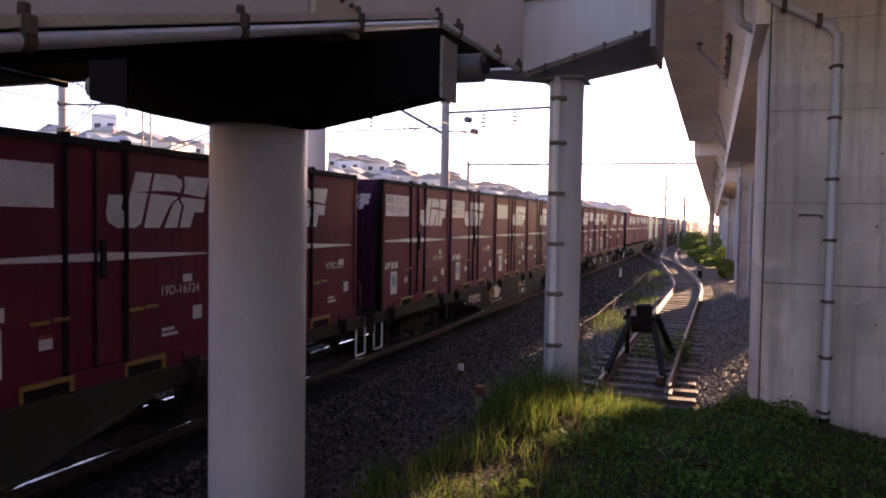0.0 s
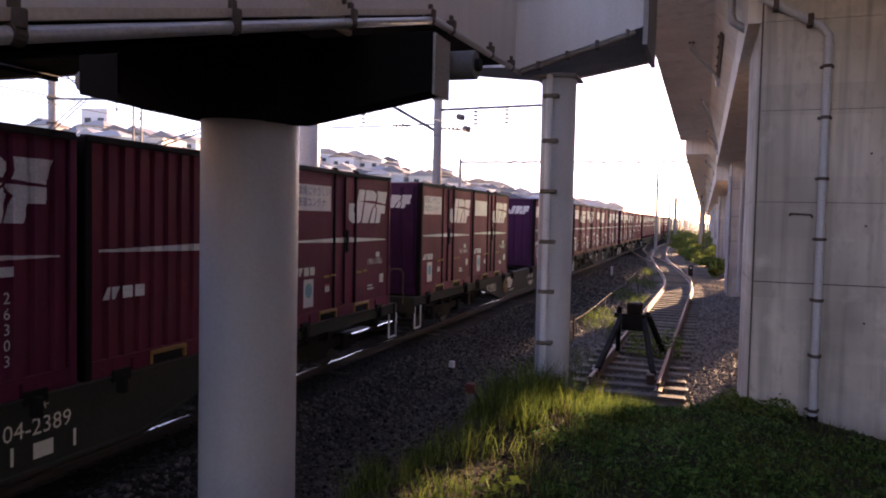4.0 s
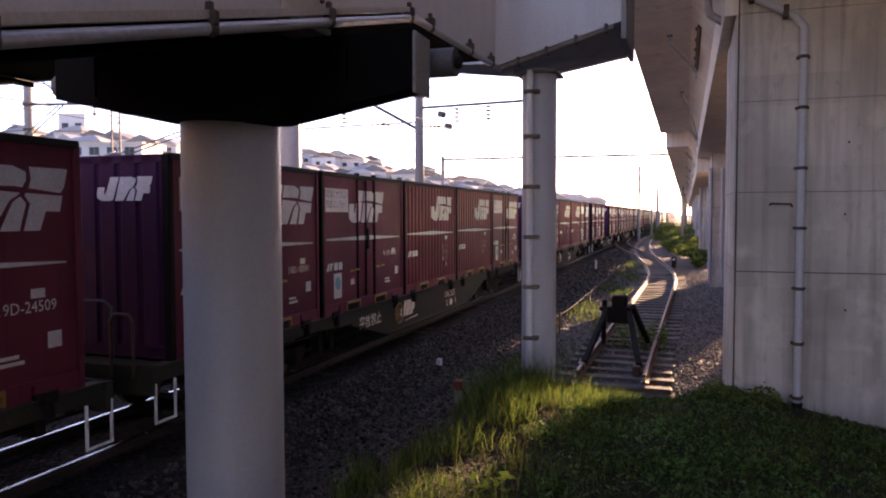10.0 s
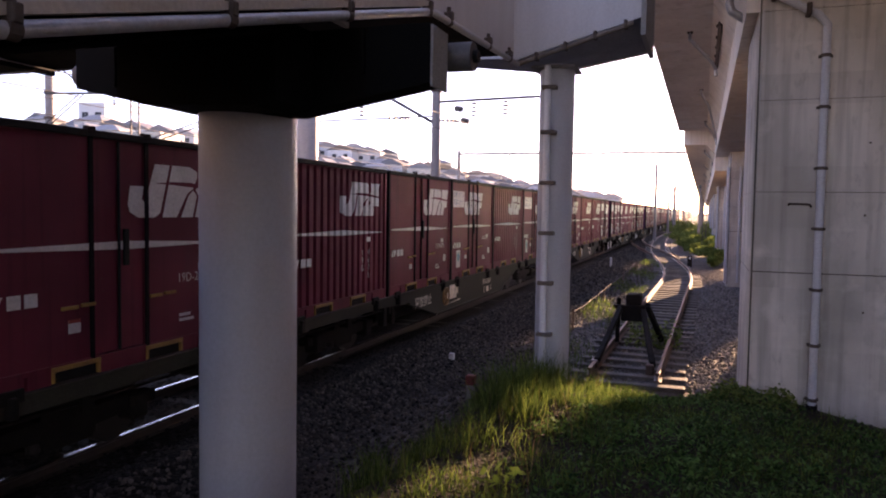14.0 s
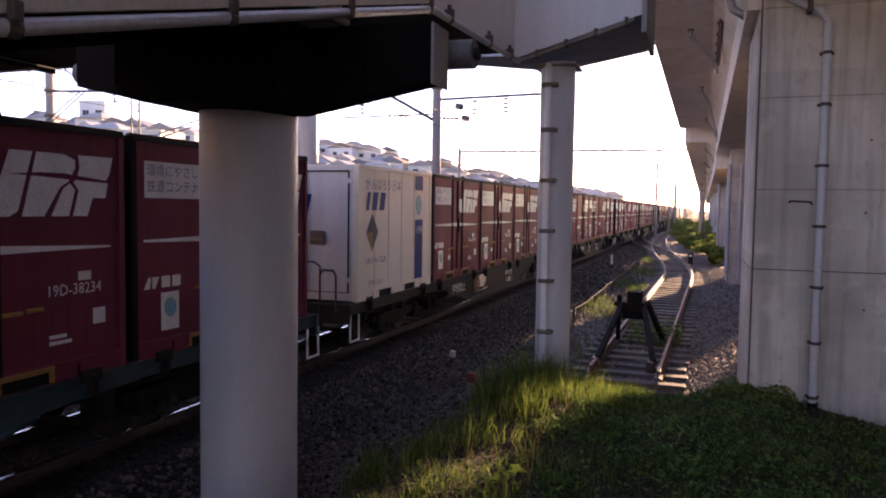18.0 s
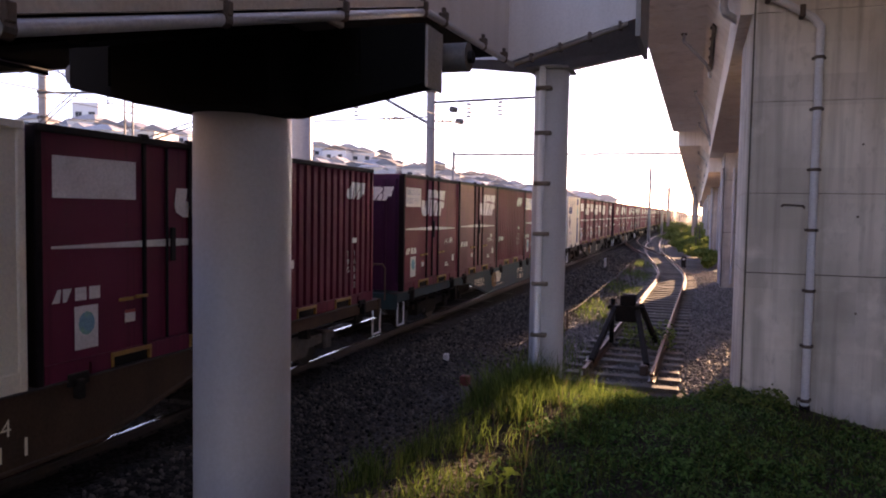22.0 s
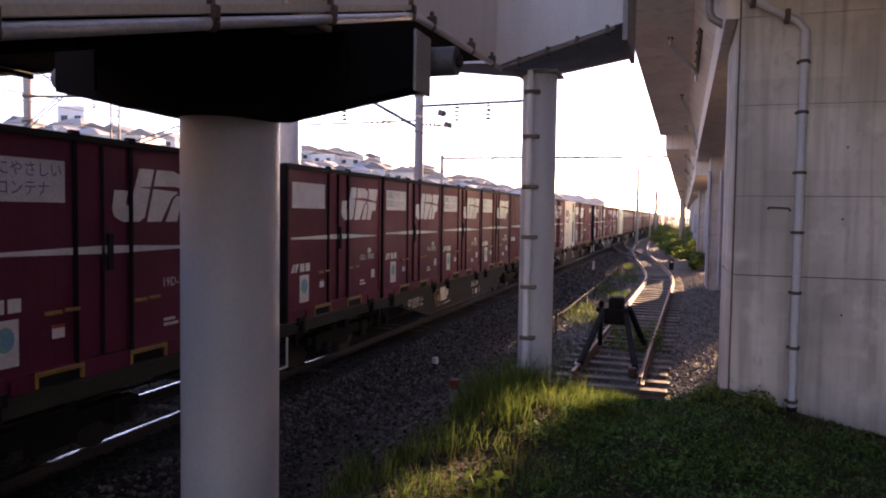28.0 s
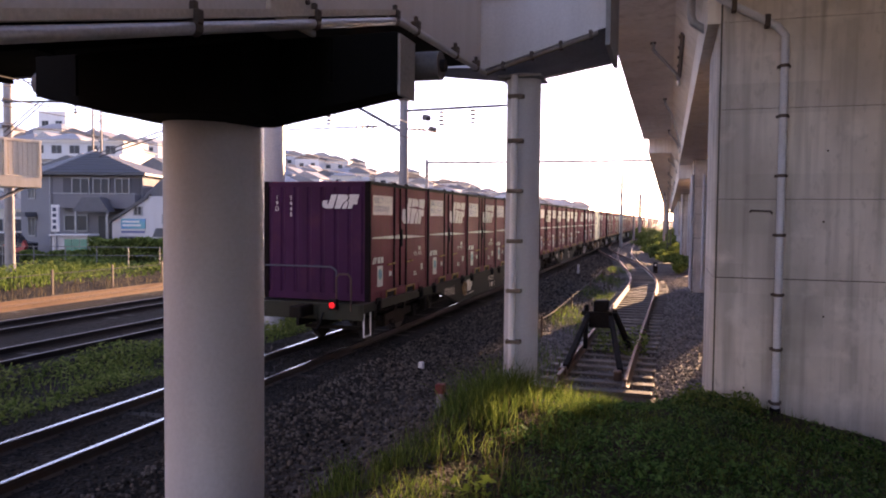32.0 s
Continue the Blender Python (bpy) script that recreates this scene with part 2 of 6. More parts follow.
M["pole"] = mat("weathered_concrete_pole", (0.30, 0.28, 0.28), 0.85)
M["wire"] = mat("wire", (0.10, 0.095, 0.10), 0.6, 0.4, bump=0)
M["porcelain"] = mat("insulator_porcelain", (0.06, 0.052, 0.052), 0.5)

# ---------------------------------------------------------------- mesh helpers


def part(name, bm, material, parent=None, label=""):
    me = bpy.data.meshes.new(name)
    bm.to_mesh(me)
    bm.free()
    for mm in (material if isinstance(material, (list, tuple)) else [material]):
        me.materials.append(mm)
    ob = new(name, me)
    if parent is not None:
        ob.parent = parent
    if label:
        ob["label"] = label
    return ob


def thing(name, m=None, label="", category="", group="", kind=""):
    ob = new(name)
    if m is not None:
        ob.matrix_basis = m
    return tagged(ob, label, category, group, kind)


def box(bm, x0, x1, y0, y1, z0, z1, mi=0):
    vs = [bm.verts.new((x, y, z)) for z in (z0, z1) for y in (y0, y1) for x in (x0, x1)]
    for q in ((0, 2, 3, 1), (4, 5, 7, 6), (0, 1, 5, 4), (2, 6, 7, 3), (0, 4, 6, 2), (1, 3, 7, 5)):
        bm.faces.new([vs[i] for i in q]).material_index = mi
    return bm


def boxes(*dims, bevel=0.0):
    bm = bmesh.new()
    for d in dims:
        box(bm, *d)
    if bevel:
        bmesh.ops.bevel(bm, geom=bm.edges[:], offset=bevel, segments=1, affect="EDGES")
    return bm


def prism(pts, axis, a, b, bm=None):
    """A polygon in the plane across axis, drawn out from a to b."""
    bm = bm or bmesh.new()

    def p3(q, w):
        return {"x": (w, q[0], q[1]), "y": (q[0], w, q[1]), "z": (q[0], q[1], w)}[axis]
    lo = [bm.verts.new(p3(q, a)) for q in pts]
    hi = [bm.verts.new(p3(q, b)) for q in pts]
    k = len(pts)
    fs = [bm.faces.new(lo), bm.faces.new(list(reversed(hi)))]
    fs += [bm.faces.new((lo[i], hi[i], hi[(i + 1) % k], lo[(i + 1) % k])) for i in range(k)]
    bmesh.ops.recalc_face_normals(bm, faces=fs)
    return bm


def tube(bm, p, q, r, seg=10, r2=None):
    p, q = Vector(p), Vector(q)
    d = q - p
    m = Matrix.Translation((p + q) / 2) @ d.to_track_quat("Z", "Y").to_matrix().to_4x4()
    bmesh.ops.create_cone(bm, cap_ends=True, segments=seg, radius1=r, radius2=r if r2 is None else r2, depth=d.length, matrix=m)
    return bm


def tubes(pts, r, seg=10):
    bm = bmesh.new()
    for p, q in zip(pts, pts[1:]):
        tube(bm, p, q, r, seg)
    for p in pts[1:-1]:
        bmesh.ops.create_uvsphere(bm, u_segments=seg, v_segments=6, radius=r * 1.02, matrix=Matrix.Translation(p))
    return bm


def smooth(ob, angle=40):
    me = ob.data
    for f in me.polygons:
        f.use_smooth = True
    me.set_sharp_from_angle(angle=radians(angle))
    return ob


def raw(name, verts, faces, material, parent=None):
    me = bpy.data.meshes.new(name)
    me.from_pydata(verts, [], faces)
    me.materials.append(material)
    ob = new(name, me)
    if parent is not None:
        ob.parent = parent
    return ob


def sstep(a, b, v):
    t = np.clip((v - a) / (b - a), 0, 1)
    return t * t * (3 - 2 * t)


# ---------------------------------------------------------------- ground
TRACK_X = -7.045


def ground_z(x, y):
    """Height of the ground: track formation, and the grassy bank on which the camera stands."""
    x, y = np.asarray(x, float), np.asarray(y, float)
    bank = 0.52 + 0.16 * sstep(8.0, 1.0, y)
    side = sstep(-3.8, -1.9, x)
    mid = sstep(0.6, -0.2, x)
    fade = sstep(12.2, 9.7, y) * (1 - mid) + sstep(11.9, 8.6, y) * mid
    right = 1 - 0.75 * sstep(0.3, 3.6, x) * sstep(3.0, 8.5, y)
    z = -0.20 + (bank + 0.20) * side * fade * right
    z = z + 0.05 * np.sin(x * 1.9 + 0.7 * y) * np.cos(y * 1.3 - x) * side * fade
    z = z + sstep(-20.5, -24.0, x) * 0.35
    for c in (-7.045, -12.42, -15.75, -19.3):
        z = z + 0.052 * sstep(2.0, 1.3, np.abs(x - c))
    return z


def build_ground():
    xs = np.unique(np.round(np.concatenate([np.linspace(-2500, -60, 14), np.linspace(-60, -22, 30), np.linspace(-22, -8, 71), np.linspace(-8, 6, 71), np.linspace(6, 60, 20), np.linspace(60, 2500, 14)]), 3))
    ys = np.unique(np.round(np.concatenate([np.linspace(-400, -12, 10), np.linspace(-12, 16, 90), np.linspace(16, 120, 60), np.linspace(120, 3500, 24)]), 3))
    X, Y = np.meshgrid(xs, ys)
    Z = ground_z(X, Y)
    V = np.stack([X, Y, Z], -1).reshape(-1, 3)
    w = len(xs)
    F = [(j * w + i, j * w + i + 1, (j + 1) * w + i + 1, (j + 1) * w + i) for j in range(len(ys) - 1) for i in range(w - 1)]
    ob = raw("ground", V.tolist(), F, M["ground"])
    smooth(ob, 80)
    tagged(ob, "dark gravel and soil ground beside the railway tracks", "ground", kind="structure")


def ground_mat():
    m = bpy.data.materials.new("gravel_ground")
    m.use_nodes = True
    n, l = m.node_tree.nodes, m.node_tree.links
    b = n["Principled BSDF"]
    b.inputs["Roughness"].default_value = 0.95
    b.inputs["Specular IOR Level"].default_value = 0.2
    co = n.new("ShaderNodeTexCoord")
    vo = n.new("ShaderNodeTexVoronoi")
    vo.inputs["Scale"].default_value = 17
    l.new(co.outputs["Object"], vo.inputs["Vector"])
    ra = n.new("ShaderNodeValToRGB")
    for e, p, c in ((0, 0.0, (0.075, 0.070, 0.070, 1)), (1, 1.0, (0.24, 0.225, 0.215, 1))):
        ra.color_ramp.elements[e].position, ra.color_ramp.elements[e].color = p, c
    sp = n.new("ShaderNodeSeparateColor")
    l.new(vo.outputs["Color"], sp.inputs["Color"])
    l.new(sp.outputs["Red"], ra.inputs["Fac"])
    no = n.new("ShaderNodeTexNoise")
    no.inputs["Scale"].default_value, no.inputs["Detail"].default_value = 0.7, 8
    l.new(co.outputs["Object"], no.inputs["Vector"])
    dr = n.new("ShaderNodeValToRGB")
    dr.color_ramp.elements[0].position, dr.color_ramp.elements[0].color = 0.35, (0.55, 0.45, 0.38, 1)
    dr.color_ramp.elements[1].position, dr.color_ramp.elements[1].color = 0.7, (1.0, 0.98, 0.98, 1)
    l.new(no.outputs["Fac"], dr.inputs["Fac"])
    mx = n.new("ShaderNodeMix")
    mx.data_type, mx.blend_type = "RGBA", "MULTIPLY"
    mx.inputs["Factor"].default_value = 1
    l.new(ra.outputs["Color"], mx.inputs["A"])
    l.new(dr.outputs["Color"], mx.inputs["B"])
    # left of x -2.9 darker: brake dust, and the shade there put into colour
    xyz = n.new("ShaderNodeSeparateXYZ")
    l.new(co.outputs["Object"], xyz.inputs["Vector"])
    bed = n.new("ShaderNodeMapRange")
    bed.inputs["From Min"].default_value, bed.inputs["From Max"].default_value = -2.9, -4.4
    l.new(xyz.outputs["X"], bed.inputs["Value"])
    soot_shade = n.new("ShaderNodeMix")
    soot_shade.data_type, soot_shade.blend_type = "RGBA", "MULTIPLY"
    soot_shade.inputs["B"].default_value = (0.088, 0.075, 0.065, 1)
    l.new(bed.outputs["Result"], soot_shade.inputs["Factor"])
    l.new(mx.outputs["Result"], soot_shade.inputs["A"])
    # soil on the bank
    hz = n.new("ShaderNodeMapRange")
    hz.inputs["From Min"].default_value, hz.inputs["From Max"].default_value = -0.12, 0.12
    l.new(xyz.outputs["Z"], hz.inputs["Value"])
    so = n.new("ShaderNodeMix")
    so.data_type = "RGBA"
    so.inputs["B"].default_value = (0.036, 0.028, 0.020, 1)
    l.new(hz.outputs["Result"], so.inputs["Factor"])
    l.new(soot_shade.outputs["Result"], so.inputs["A"])
    l.new(so.outputs["Result"], b.inputs["Base Color"])
    bp = n.new("ShaderNodeBump")
    bp.inputs["Strength"].default_value, bp.inputs["Distance"].default_value = 0.9, 0.03
    l.new(vo.outputs["Distance"], bp.inputs["Height"])
    bp.invert = True
    l.new(bp.outputs["Normal"], b.inputs["Normal"])
    return m


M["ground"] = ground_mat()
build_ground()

# ---------------------------------------------------------------- tracks


def rail_profile(s=1.0):
    h = [(0.065, 0), (0.065, 0.012), (0.012, 0.03), (0.012, 0.105), (0.033, 0.12), (0.033, 0.148), (0.025, 0.153)]
    return [(-x, z) for x, z in h] + [(x, z) for x, z in reversed(h)]


def sweep_rail(name, pts, base, top_m, side_m, parent):
    """A rail along points (x, y); its head is base + 0.153."""
    bm = bmesh.new()
    pr = rail_profile()
    rings = []
    for i, (x, y) in enumerate(pts):
        a, b = pts[max(0, i - 1)], pts[min(len(pts) - 1, i + 1)]
        d = Vector((b[0] - a[0], b[1] - a[1])).normalized()
        rings.append([bm.verts.new((x + q * d.y, y - q * d.x, base + z)) for q, z in pr])
    k = len(pr)
    for r0, r1 in zip(rings, rings[1:]):
        for i in range(k):
            f = bm.faces.new((r0[i], r0[(i + 1) % k], r1[(i + 1) % k], r1[i]))
            if i in (5, 6, 7):
                f.material_index = 1
    bm.faces.new(rings[0])
    bm.faces.new(list(reversed(rings[-1])))
    bmesh.ops.recalc_face_normals(bm, faces=bm.faces[:])
    return part(name, bm, [side_m, top_m], parent)


sleeper_mesh = {}


def sleepers(parent, centre, y0, y1, step, z, keep, wood="sleeper"):
    if wood not in sleeper_mesh:
        bm = boxes((-1.0, 1.0, -0.11, 0.11, 0, 0.14), bevel=0.012)
        me = bpy.data.meshes.new("sleeper")
        bm.to_mesh(me)
        bm.free()
        me.materials.append(M[wood])
        sleeper_mesh[wood] = me
    rnd = random.Random(5)
    y, count = y0, 0
    rest = bmesh.new()
    while y < y1:
        x, a = centre(y)
        m = pose(x + rnd.uniform(-.03, .03), y, z + rnd.uniform(-.008, .008), 0, 0, a + rnd.uniform(-1, 1))
        if count < keep:
            ob = new("sleeper", sleeper_mesh[wood])
            ob.parent = parent
            ob.matrix_basis = m
        else:
            k = len(rest.verts)
            box(rest, -1.0, 1.0, -0.11, 0.11, 0, 0.14)
            rest.verts.ensure_lookup_table()
            for v in rest.verts[k:]:
                v.co = m @ v.co
        y += step
        count += 1
    if count > keep:
        tagged(part("far_sleepers", rest, M[wood], parent), kind="stuff")
    else:
        rest.free()


def straight_track(name, x, y0, y1, top_m, side_m, label, keep, spikes=False, z=-0.153):
    t = thing(name, None, label, "railway track", "parallel railway tracks", "structure")
    for s in (-0.5660, 0.5660):
        sweep_rail("rail", [(x + s, y0), (x + s, y1)], z, top_m, side_m, t)
    sleepers(t, lambda y: (x, 0), max(y0, -3), min(y1, 160), 0.62, z - 0.142, keep, "sleeper_dark")
    return t


straight_track("main_track", TRACK_X, -40, 900, M["rail_top"], M["rust_dark"], "straight main line with shiny worn rail heads", 110)
straight_track("side_track", -12.42, -40, 900, M["rail_dull"], M["dark"], "dull dark parallel track on wooden sleepers", 60)
straight_track("side_track", -15.75, -40, 900, M["rail_dull"], M["dark"], "dull dark parallel track on wooden sleepers", 40)
straight_track("rusty_track", -19.3, -40, 900, M["rust_orange"], M["rust_orange"], "orange rusty disused track by the verge", 30)


def siding_x(y):
    """Centre of the siding: straight from its stop, then a reverse curve to the left and a slow bend away to the right."""
    pts = [(12.6, -1.20), (17.0, -1.14), (22.0, -1.07), (27.0, -1.0), (32.0, -0.95), (36.0, -1.08), (40.0, -1.42), (45.0, -1.95), (51.0, -2.55), (57.0, -3.05), (66.0, -3.55), (76.0, -3.95), (86.0, -4.1), (100.0, -3.9), (120.0, -3.4), (160.0, -2.0), (260.0, 2.5)]
    ys, xs = np.array([p[0] for p in pts]), np.array([p[1] for p in pts])
    i = int(np.clip(np.searchsorted(ys, y) - 1, 0, len(ys) - 2))
    g = np.gradient(xs, ys)
    h = ys[i + 1] - ys[i]
    t = float(np.clip((y - ys[i]) / h, 0, 1))
    v = (2 * t**3 - 3 * t**2 + 1) * xs[i] + (t**3 - 2 * t**2 + t) * h * g[i] + (-2 * t**3 + 3 * t**2) * xs[i + 1] + (t**3 - t**2) * h * g[i + 1]
    return float(v)


def siding_dir(y):
    return math.degrees(math.atan2(-(siding_x(y + .2) - siding_x(y - .2)), .4))


siding = thing("siding_track", None, "rusty siding with weathered sleepers that ends at a buffer stop", "railway track", "", "structure")
_ys = [12.6 + i * 1.2 for i in range(0, 90)] + [121 + 8 * i for i in range(12)]
for s in (-0.566, 0.566):
    _p = []
    for y in _ys:
        a = radians(siding_dir(y))
        _p.append((siding_x(y) + s * math.cos(a), y + s * math.sin(a)))
    sweep_rail("rail", _p, -0.10, M["rust_top"], M["rust"], siding)
sleepers(siding, lambda y: (siding_x(y), siding_dir(y)), 12.5, 140, 0.66, -0.27, 120)
# turnout to the main line
for s in (-0.566, 0.566):
    sweep_rail("turnout_rail", [(-2.55 + s, 50.0), (-3.9 + s, 57.5), (-5.2 + s, 66.0), (-6.2 + s, 75.0), (-6.9 + s, 90.0)], -0.11, M["rust_top"], M["rust"], siding)

# ---------------------------------------------------------------- footbridge stairs
NEARX, FARX = -2.6, -4.85            # the two sides of the lower flight


def build_footbridge():
    fb = thing("footbridge_stairs", None, "grey painted steel footbridge stairs, underside coloured near-black for its shade", "footbridge")
    # lower flight along the track: side plates with flange, and soffit
    low = [(-6.0, 1.27), (6.62, 4.70), (10.17, 4.87)]
    for x0, x1, nm in ((NEARX - 0.05, NEARX, "side_plate"), (FARX, FARX + 0.05, "side_plate")):
        pts = [(y, z) for y, z in low] + [(10.17, 6.3), (6.0, 6.1), (-6.0, 2.85)]
        part(nm, prism(pts, "x", x0, x1), M["fascia"], fb)
    for x0, x1 in ((NEARX - 0.02, NEARX + 0.10), (FARX - 0.06, FARX + 0.14)):
        pts = [(-6.0, 1.27), (6.58, 4.68), (6.58, 4.73), (-6.0, 1.32)]
        part("bottom_flange", prism(pts, "x", x0, x1), M["cream_flange"], fb, "cream painted edge flange")
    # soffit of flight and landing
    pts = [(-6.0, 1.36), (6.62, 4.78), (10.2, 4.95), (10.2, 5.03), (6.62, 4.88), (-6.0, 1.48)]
    part("soffit", prism(pts, "x", FARX + 0.05, NEARX - 0.05), M["underside"], fb, "steel underside with its shade put in as near-black")
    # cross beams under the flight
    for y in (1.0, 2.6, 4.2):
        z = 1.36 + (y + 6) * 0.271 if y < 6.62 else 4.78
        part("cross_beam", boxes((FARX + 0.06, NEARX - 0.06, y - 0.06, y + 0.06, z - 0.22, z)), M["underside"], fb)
    # upper flight to the right
    a = [(NEARX, 4.86), (-0.86, 5.35), (-0.86, 7.0), (NEARX, 6.4)]
    part("side_plate", prism(a, "y", 10.17, 10.22), M["fascia"], fb)
    b = [(FARX, 5.50), (-3.88, 5.27), (-2.36, 4.90), (-0.86, 5.16), (-0.86, 7.0), (FARX, 6.6)]
    part("side_plate", prism(b, "y", 11.6, 11.65), M["fascia"], fb)
    bm = bmesh.new()
    q = [bm.verts.new(v) for v in ((NEARX, 10.2, 4.90), (-0.86, 10.2, 5.39), (-0.86, 11.62, 5.19), (-2.36, 11.62, 4.93), (-3.88, 11.62, 5.30), (FARX, 11.62, 5.52), (FARX, 10.2, 5.0))]
    for f in ((0, 1, 2, 3), (0, 3, 4, 5, 6)):
        bm.faces.new([q[i] for i in f])
    bmesh.ops.solidify(bm, geom=bm.faces[:], thickness=0.06)
    part("soffit", bm, M["grey_soffit"], fb, "dull grey steel underside")
    part("upper_cap_rail", boxes((-2.85, -0.88, 10.10, 10.28, 5.86, 5.90)), M["dark"], fb)
    part("end_plate", boxes((-0.855, -0.79, 10.1, 11.7, 5.1, 7.0)), M["grey_soffit"], fb)
    # tread plates seen edge-on from outside stay hidden behind the side plates
    for i in range(18):
        y = -5.0 + i * 0.62
        z = 1.75 + (y + 6) * 0.271
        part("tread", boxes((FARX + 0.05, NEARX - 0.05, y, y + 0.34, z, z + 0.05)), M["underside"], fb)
    return fb


M["fascia_blue"] = streaked("blue_grey_bridge_paint", (0.40, 0.42, 0.47), 0.5, (0.32, 0.33, 0.37))
M["cream_flange"] = streaked("cream_flange_paint", (0.55, 0.50, 0.44), 0.5, (0.42, 0.36, 0.30))
footbridge = build_footbridge()


def build_overbridge():
    o = thing("footbridge_span", None, "grey steel footbridge span over the tracks with dark underside", "footbridge")
    part("girder", prism([(10.2, 5.57), (10.2, 6.9), (10.25, 6.9), (10.25, 5.57)], "x", -34.0, FARX - 0.01), M["fascia_blue"], o)
    part("girder", prism([(12.0, 5.57), (12.0, 6.9), (12.05, 6.9), (12.05, 5.57)], "x", -34.0, FARX - 0.01), M["fascia_blue"], o)
    part("soffit", boxes((-34.0, FARX - 0.01, 10.26, 11.99, 5.60, 5.68)), M["underside"], o, "steel underside with its shade put in as near-black")
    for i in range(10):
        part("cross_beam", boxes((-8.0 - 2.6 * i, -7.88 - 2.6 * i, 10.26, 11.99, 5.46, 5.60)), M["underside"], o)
    return o


build_overbridge()


def build_pipes():
    """Conduit that follows the lower edge of the stairs, with its clamps."""
    p = thing("conduit_pipe", None, "grey galvanised conduit pipe clamped under the stair edge", "pipe")
    x = NEARX + 0.085
    line = [(x, -6.0, 1.22), (x, 6.66, 4.645), (x, 10.12, 4.80), (NEARX + 0.1, 10.09, 4.80), (-0.95, 10.09, 5.262)]
    smooth(part("pipe", tubes([Vector(v) for v in line[:3]], 0.036, 14), M["galv"], p), 60)
    smooth(part("thin_pipe", tubes([Vector(v) for v in line[3:]], 0.034, 12), M["strap"], p), 60)
    for y in (0.9, 2.1, 3.47, 4.9, 6.55, 7.15, 8.6, 9.6):
        z = 1.22 + (y + 6) * 0.2705 if y < 6.66 else 4.645 + (y - 6.66) * 0.0448
        bm = boxes((x - .05, x + .05, y - .025, y + .025, z + .02, z + .10), (x - .02, x + .02, y - .02, y + .02, z + .10, z + .15), bevel=.006)
        tube(bm, (x, y - .03, z), (x, y + .03, z), .044, 12)
        part("clamp", bm, M["clamp"], p, "rusty beam clamp")
    for i in range(4):
        xx = -2.25 + i * .4
        zz = 4.77 + (xx + 2.5) * .298
        part("clamp", boxes((xx - .022, xx + .022, 10.045, 10.168, zz - .012, zz + .10), bevel=.006), M["clamp"], p, "rusty beam clamp")
    return p


build_pipes()
part_box = thing("junction_plate", None, "small pale plates and bolts on the stair edge", "bracket")
part("plate", boxes((NEARX + 0.005, NEARX + 0.05, 4.35, 5.0, 4.10, 4.36), bevel=.008), M["cream_flange"], part_box)
for y in (4.42, 4.56, 4.70, 4.84):
    part("bolt", tube(bmesh.new(), (NEARX + .05, y, 4.31), (NEARX + .075, y, 4.31), .018, 8), M["clamp"], part_box)


def build_pier_t():
    """The round steel pillar with its hammerhead."""
    p = thing("bridge_pillar", None, "pale grey round steel pillar with a dark hammerhead under the stairs", "pillar")
    bm = bmesh.new()
    tube(bm, (-3.73, 5.42, -.35), (-3.73, 5.42, 4.13), 0.415, 64)
    smooth(part("shaft", bm, M["grey_paint"], p))
    pr = [(-5.37, 3.79), (-4.15, 3.53), (-3.15, 3.49), (-1.95, 3.70), (-1.95, 4.14), (-5.37, 4.14)]
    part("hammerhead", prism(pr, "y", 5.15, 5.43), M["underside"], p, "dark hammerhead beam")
    # added block: covers the pillar's head in black, where only shade falls
    part("column_cap", prism([(-4.4, 3.60), (-4.15, 3.535), (-3.15, 3.495), (-2.95, 3.53), (-2.95, 4.13), (-4.4, 4.13)], "y", 4.62, 5.148), M["underside"], p, "added black cap standing in for the shade on the pillar's head")
    # lighter than the beam: the light on its right end is put into colour
    part("end_plate", boxes((-1.947, -1.925, 5.13, 5.46, 3.665, 4.12), bevel=.004), M["grey_soffit"], p, "end plate whose lighter grey carries the light on that face")
    for x in (-4.9, -2.5):
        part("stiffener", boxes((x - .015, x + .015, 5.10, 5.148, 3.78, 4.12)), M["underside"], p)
    bm = bmesh.new()
    tube(bm, (-5.80, 5.62, 4.0), (-1.76, 5.62, 3.97), 0.115, 24)
    smooth(part("cross_tube", bm, M["dull_steel"], p, "dull grey round cross tube"))
    for x in (-5.82, -1.74):
        bm = bmesh.new()
        tube(bm, (x - .02, 5.62, 3.97), (x + .02, 5.62, 3.97), 0.05, 16)
        part("end_bolt", bm, M["dark"], p)
    return p


build_pier_t()


def build_column():
    c = thing("bridge_column", None, "slim pale grey steel column with a rain pipe strapped to it", "column")
    x, y = -2.115, 10.95
    z0 = float(ground_z(x, y)) - 0.1
    bm = bmesh.new()
    tube(bm, (x, y, z0), (x, y, 4.90), 0.258, 48)
    smooth(part("shaft", bm, M["grey_paint"], c))
    bm = bmesh.new()
    tube(bm, (x - 0.08, y - 0.31, z0), (x - 0.08, y - 0.31, 4.86), 0.052, 20)
    smooth(part("rain_pipe", bm, M["pvc_pale"], c, "pale plastic rain pipe"))
    for z in (0.92, 1.68, 2.42, 3.16, 3.90, 4.55):
        part("strap", boxes((x - 0.17, x + 0.06, y - 0.372, y - 0.23, z - 0.03, z + 0.03), bevel=0.01), M["strap"], c, "rusty pipe strap")
    part("top_plate", boxes((x - 0.33, x + 0.31, y - 0.34, y + 0.34, 4.83, 4.87), bevel=0.008), M["grey_soffit"], c)
    return c


build_column()

# ---------------------------------------------------------------- viaduct


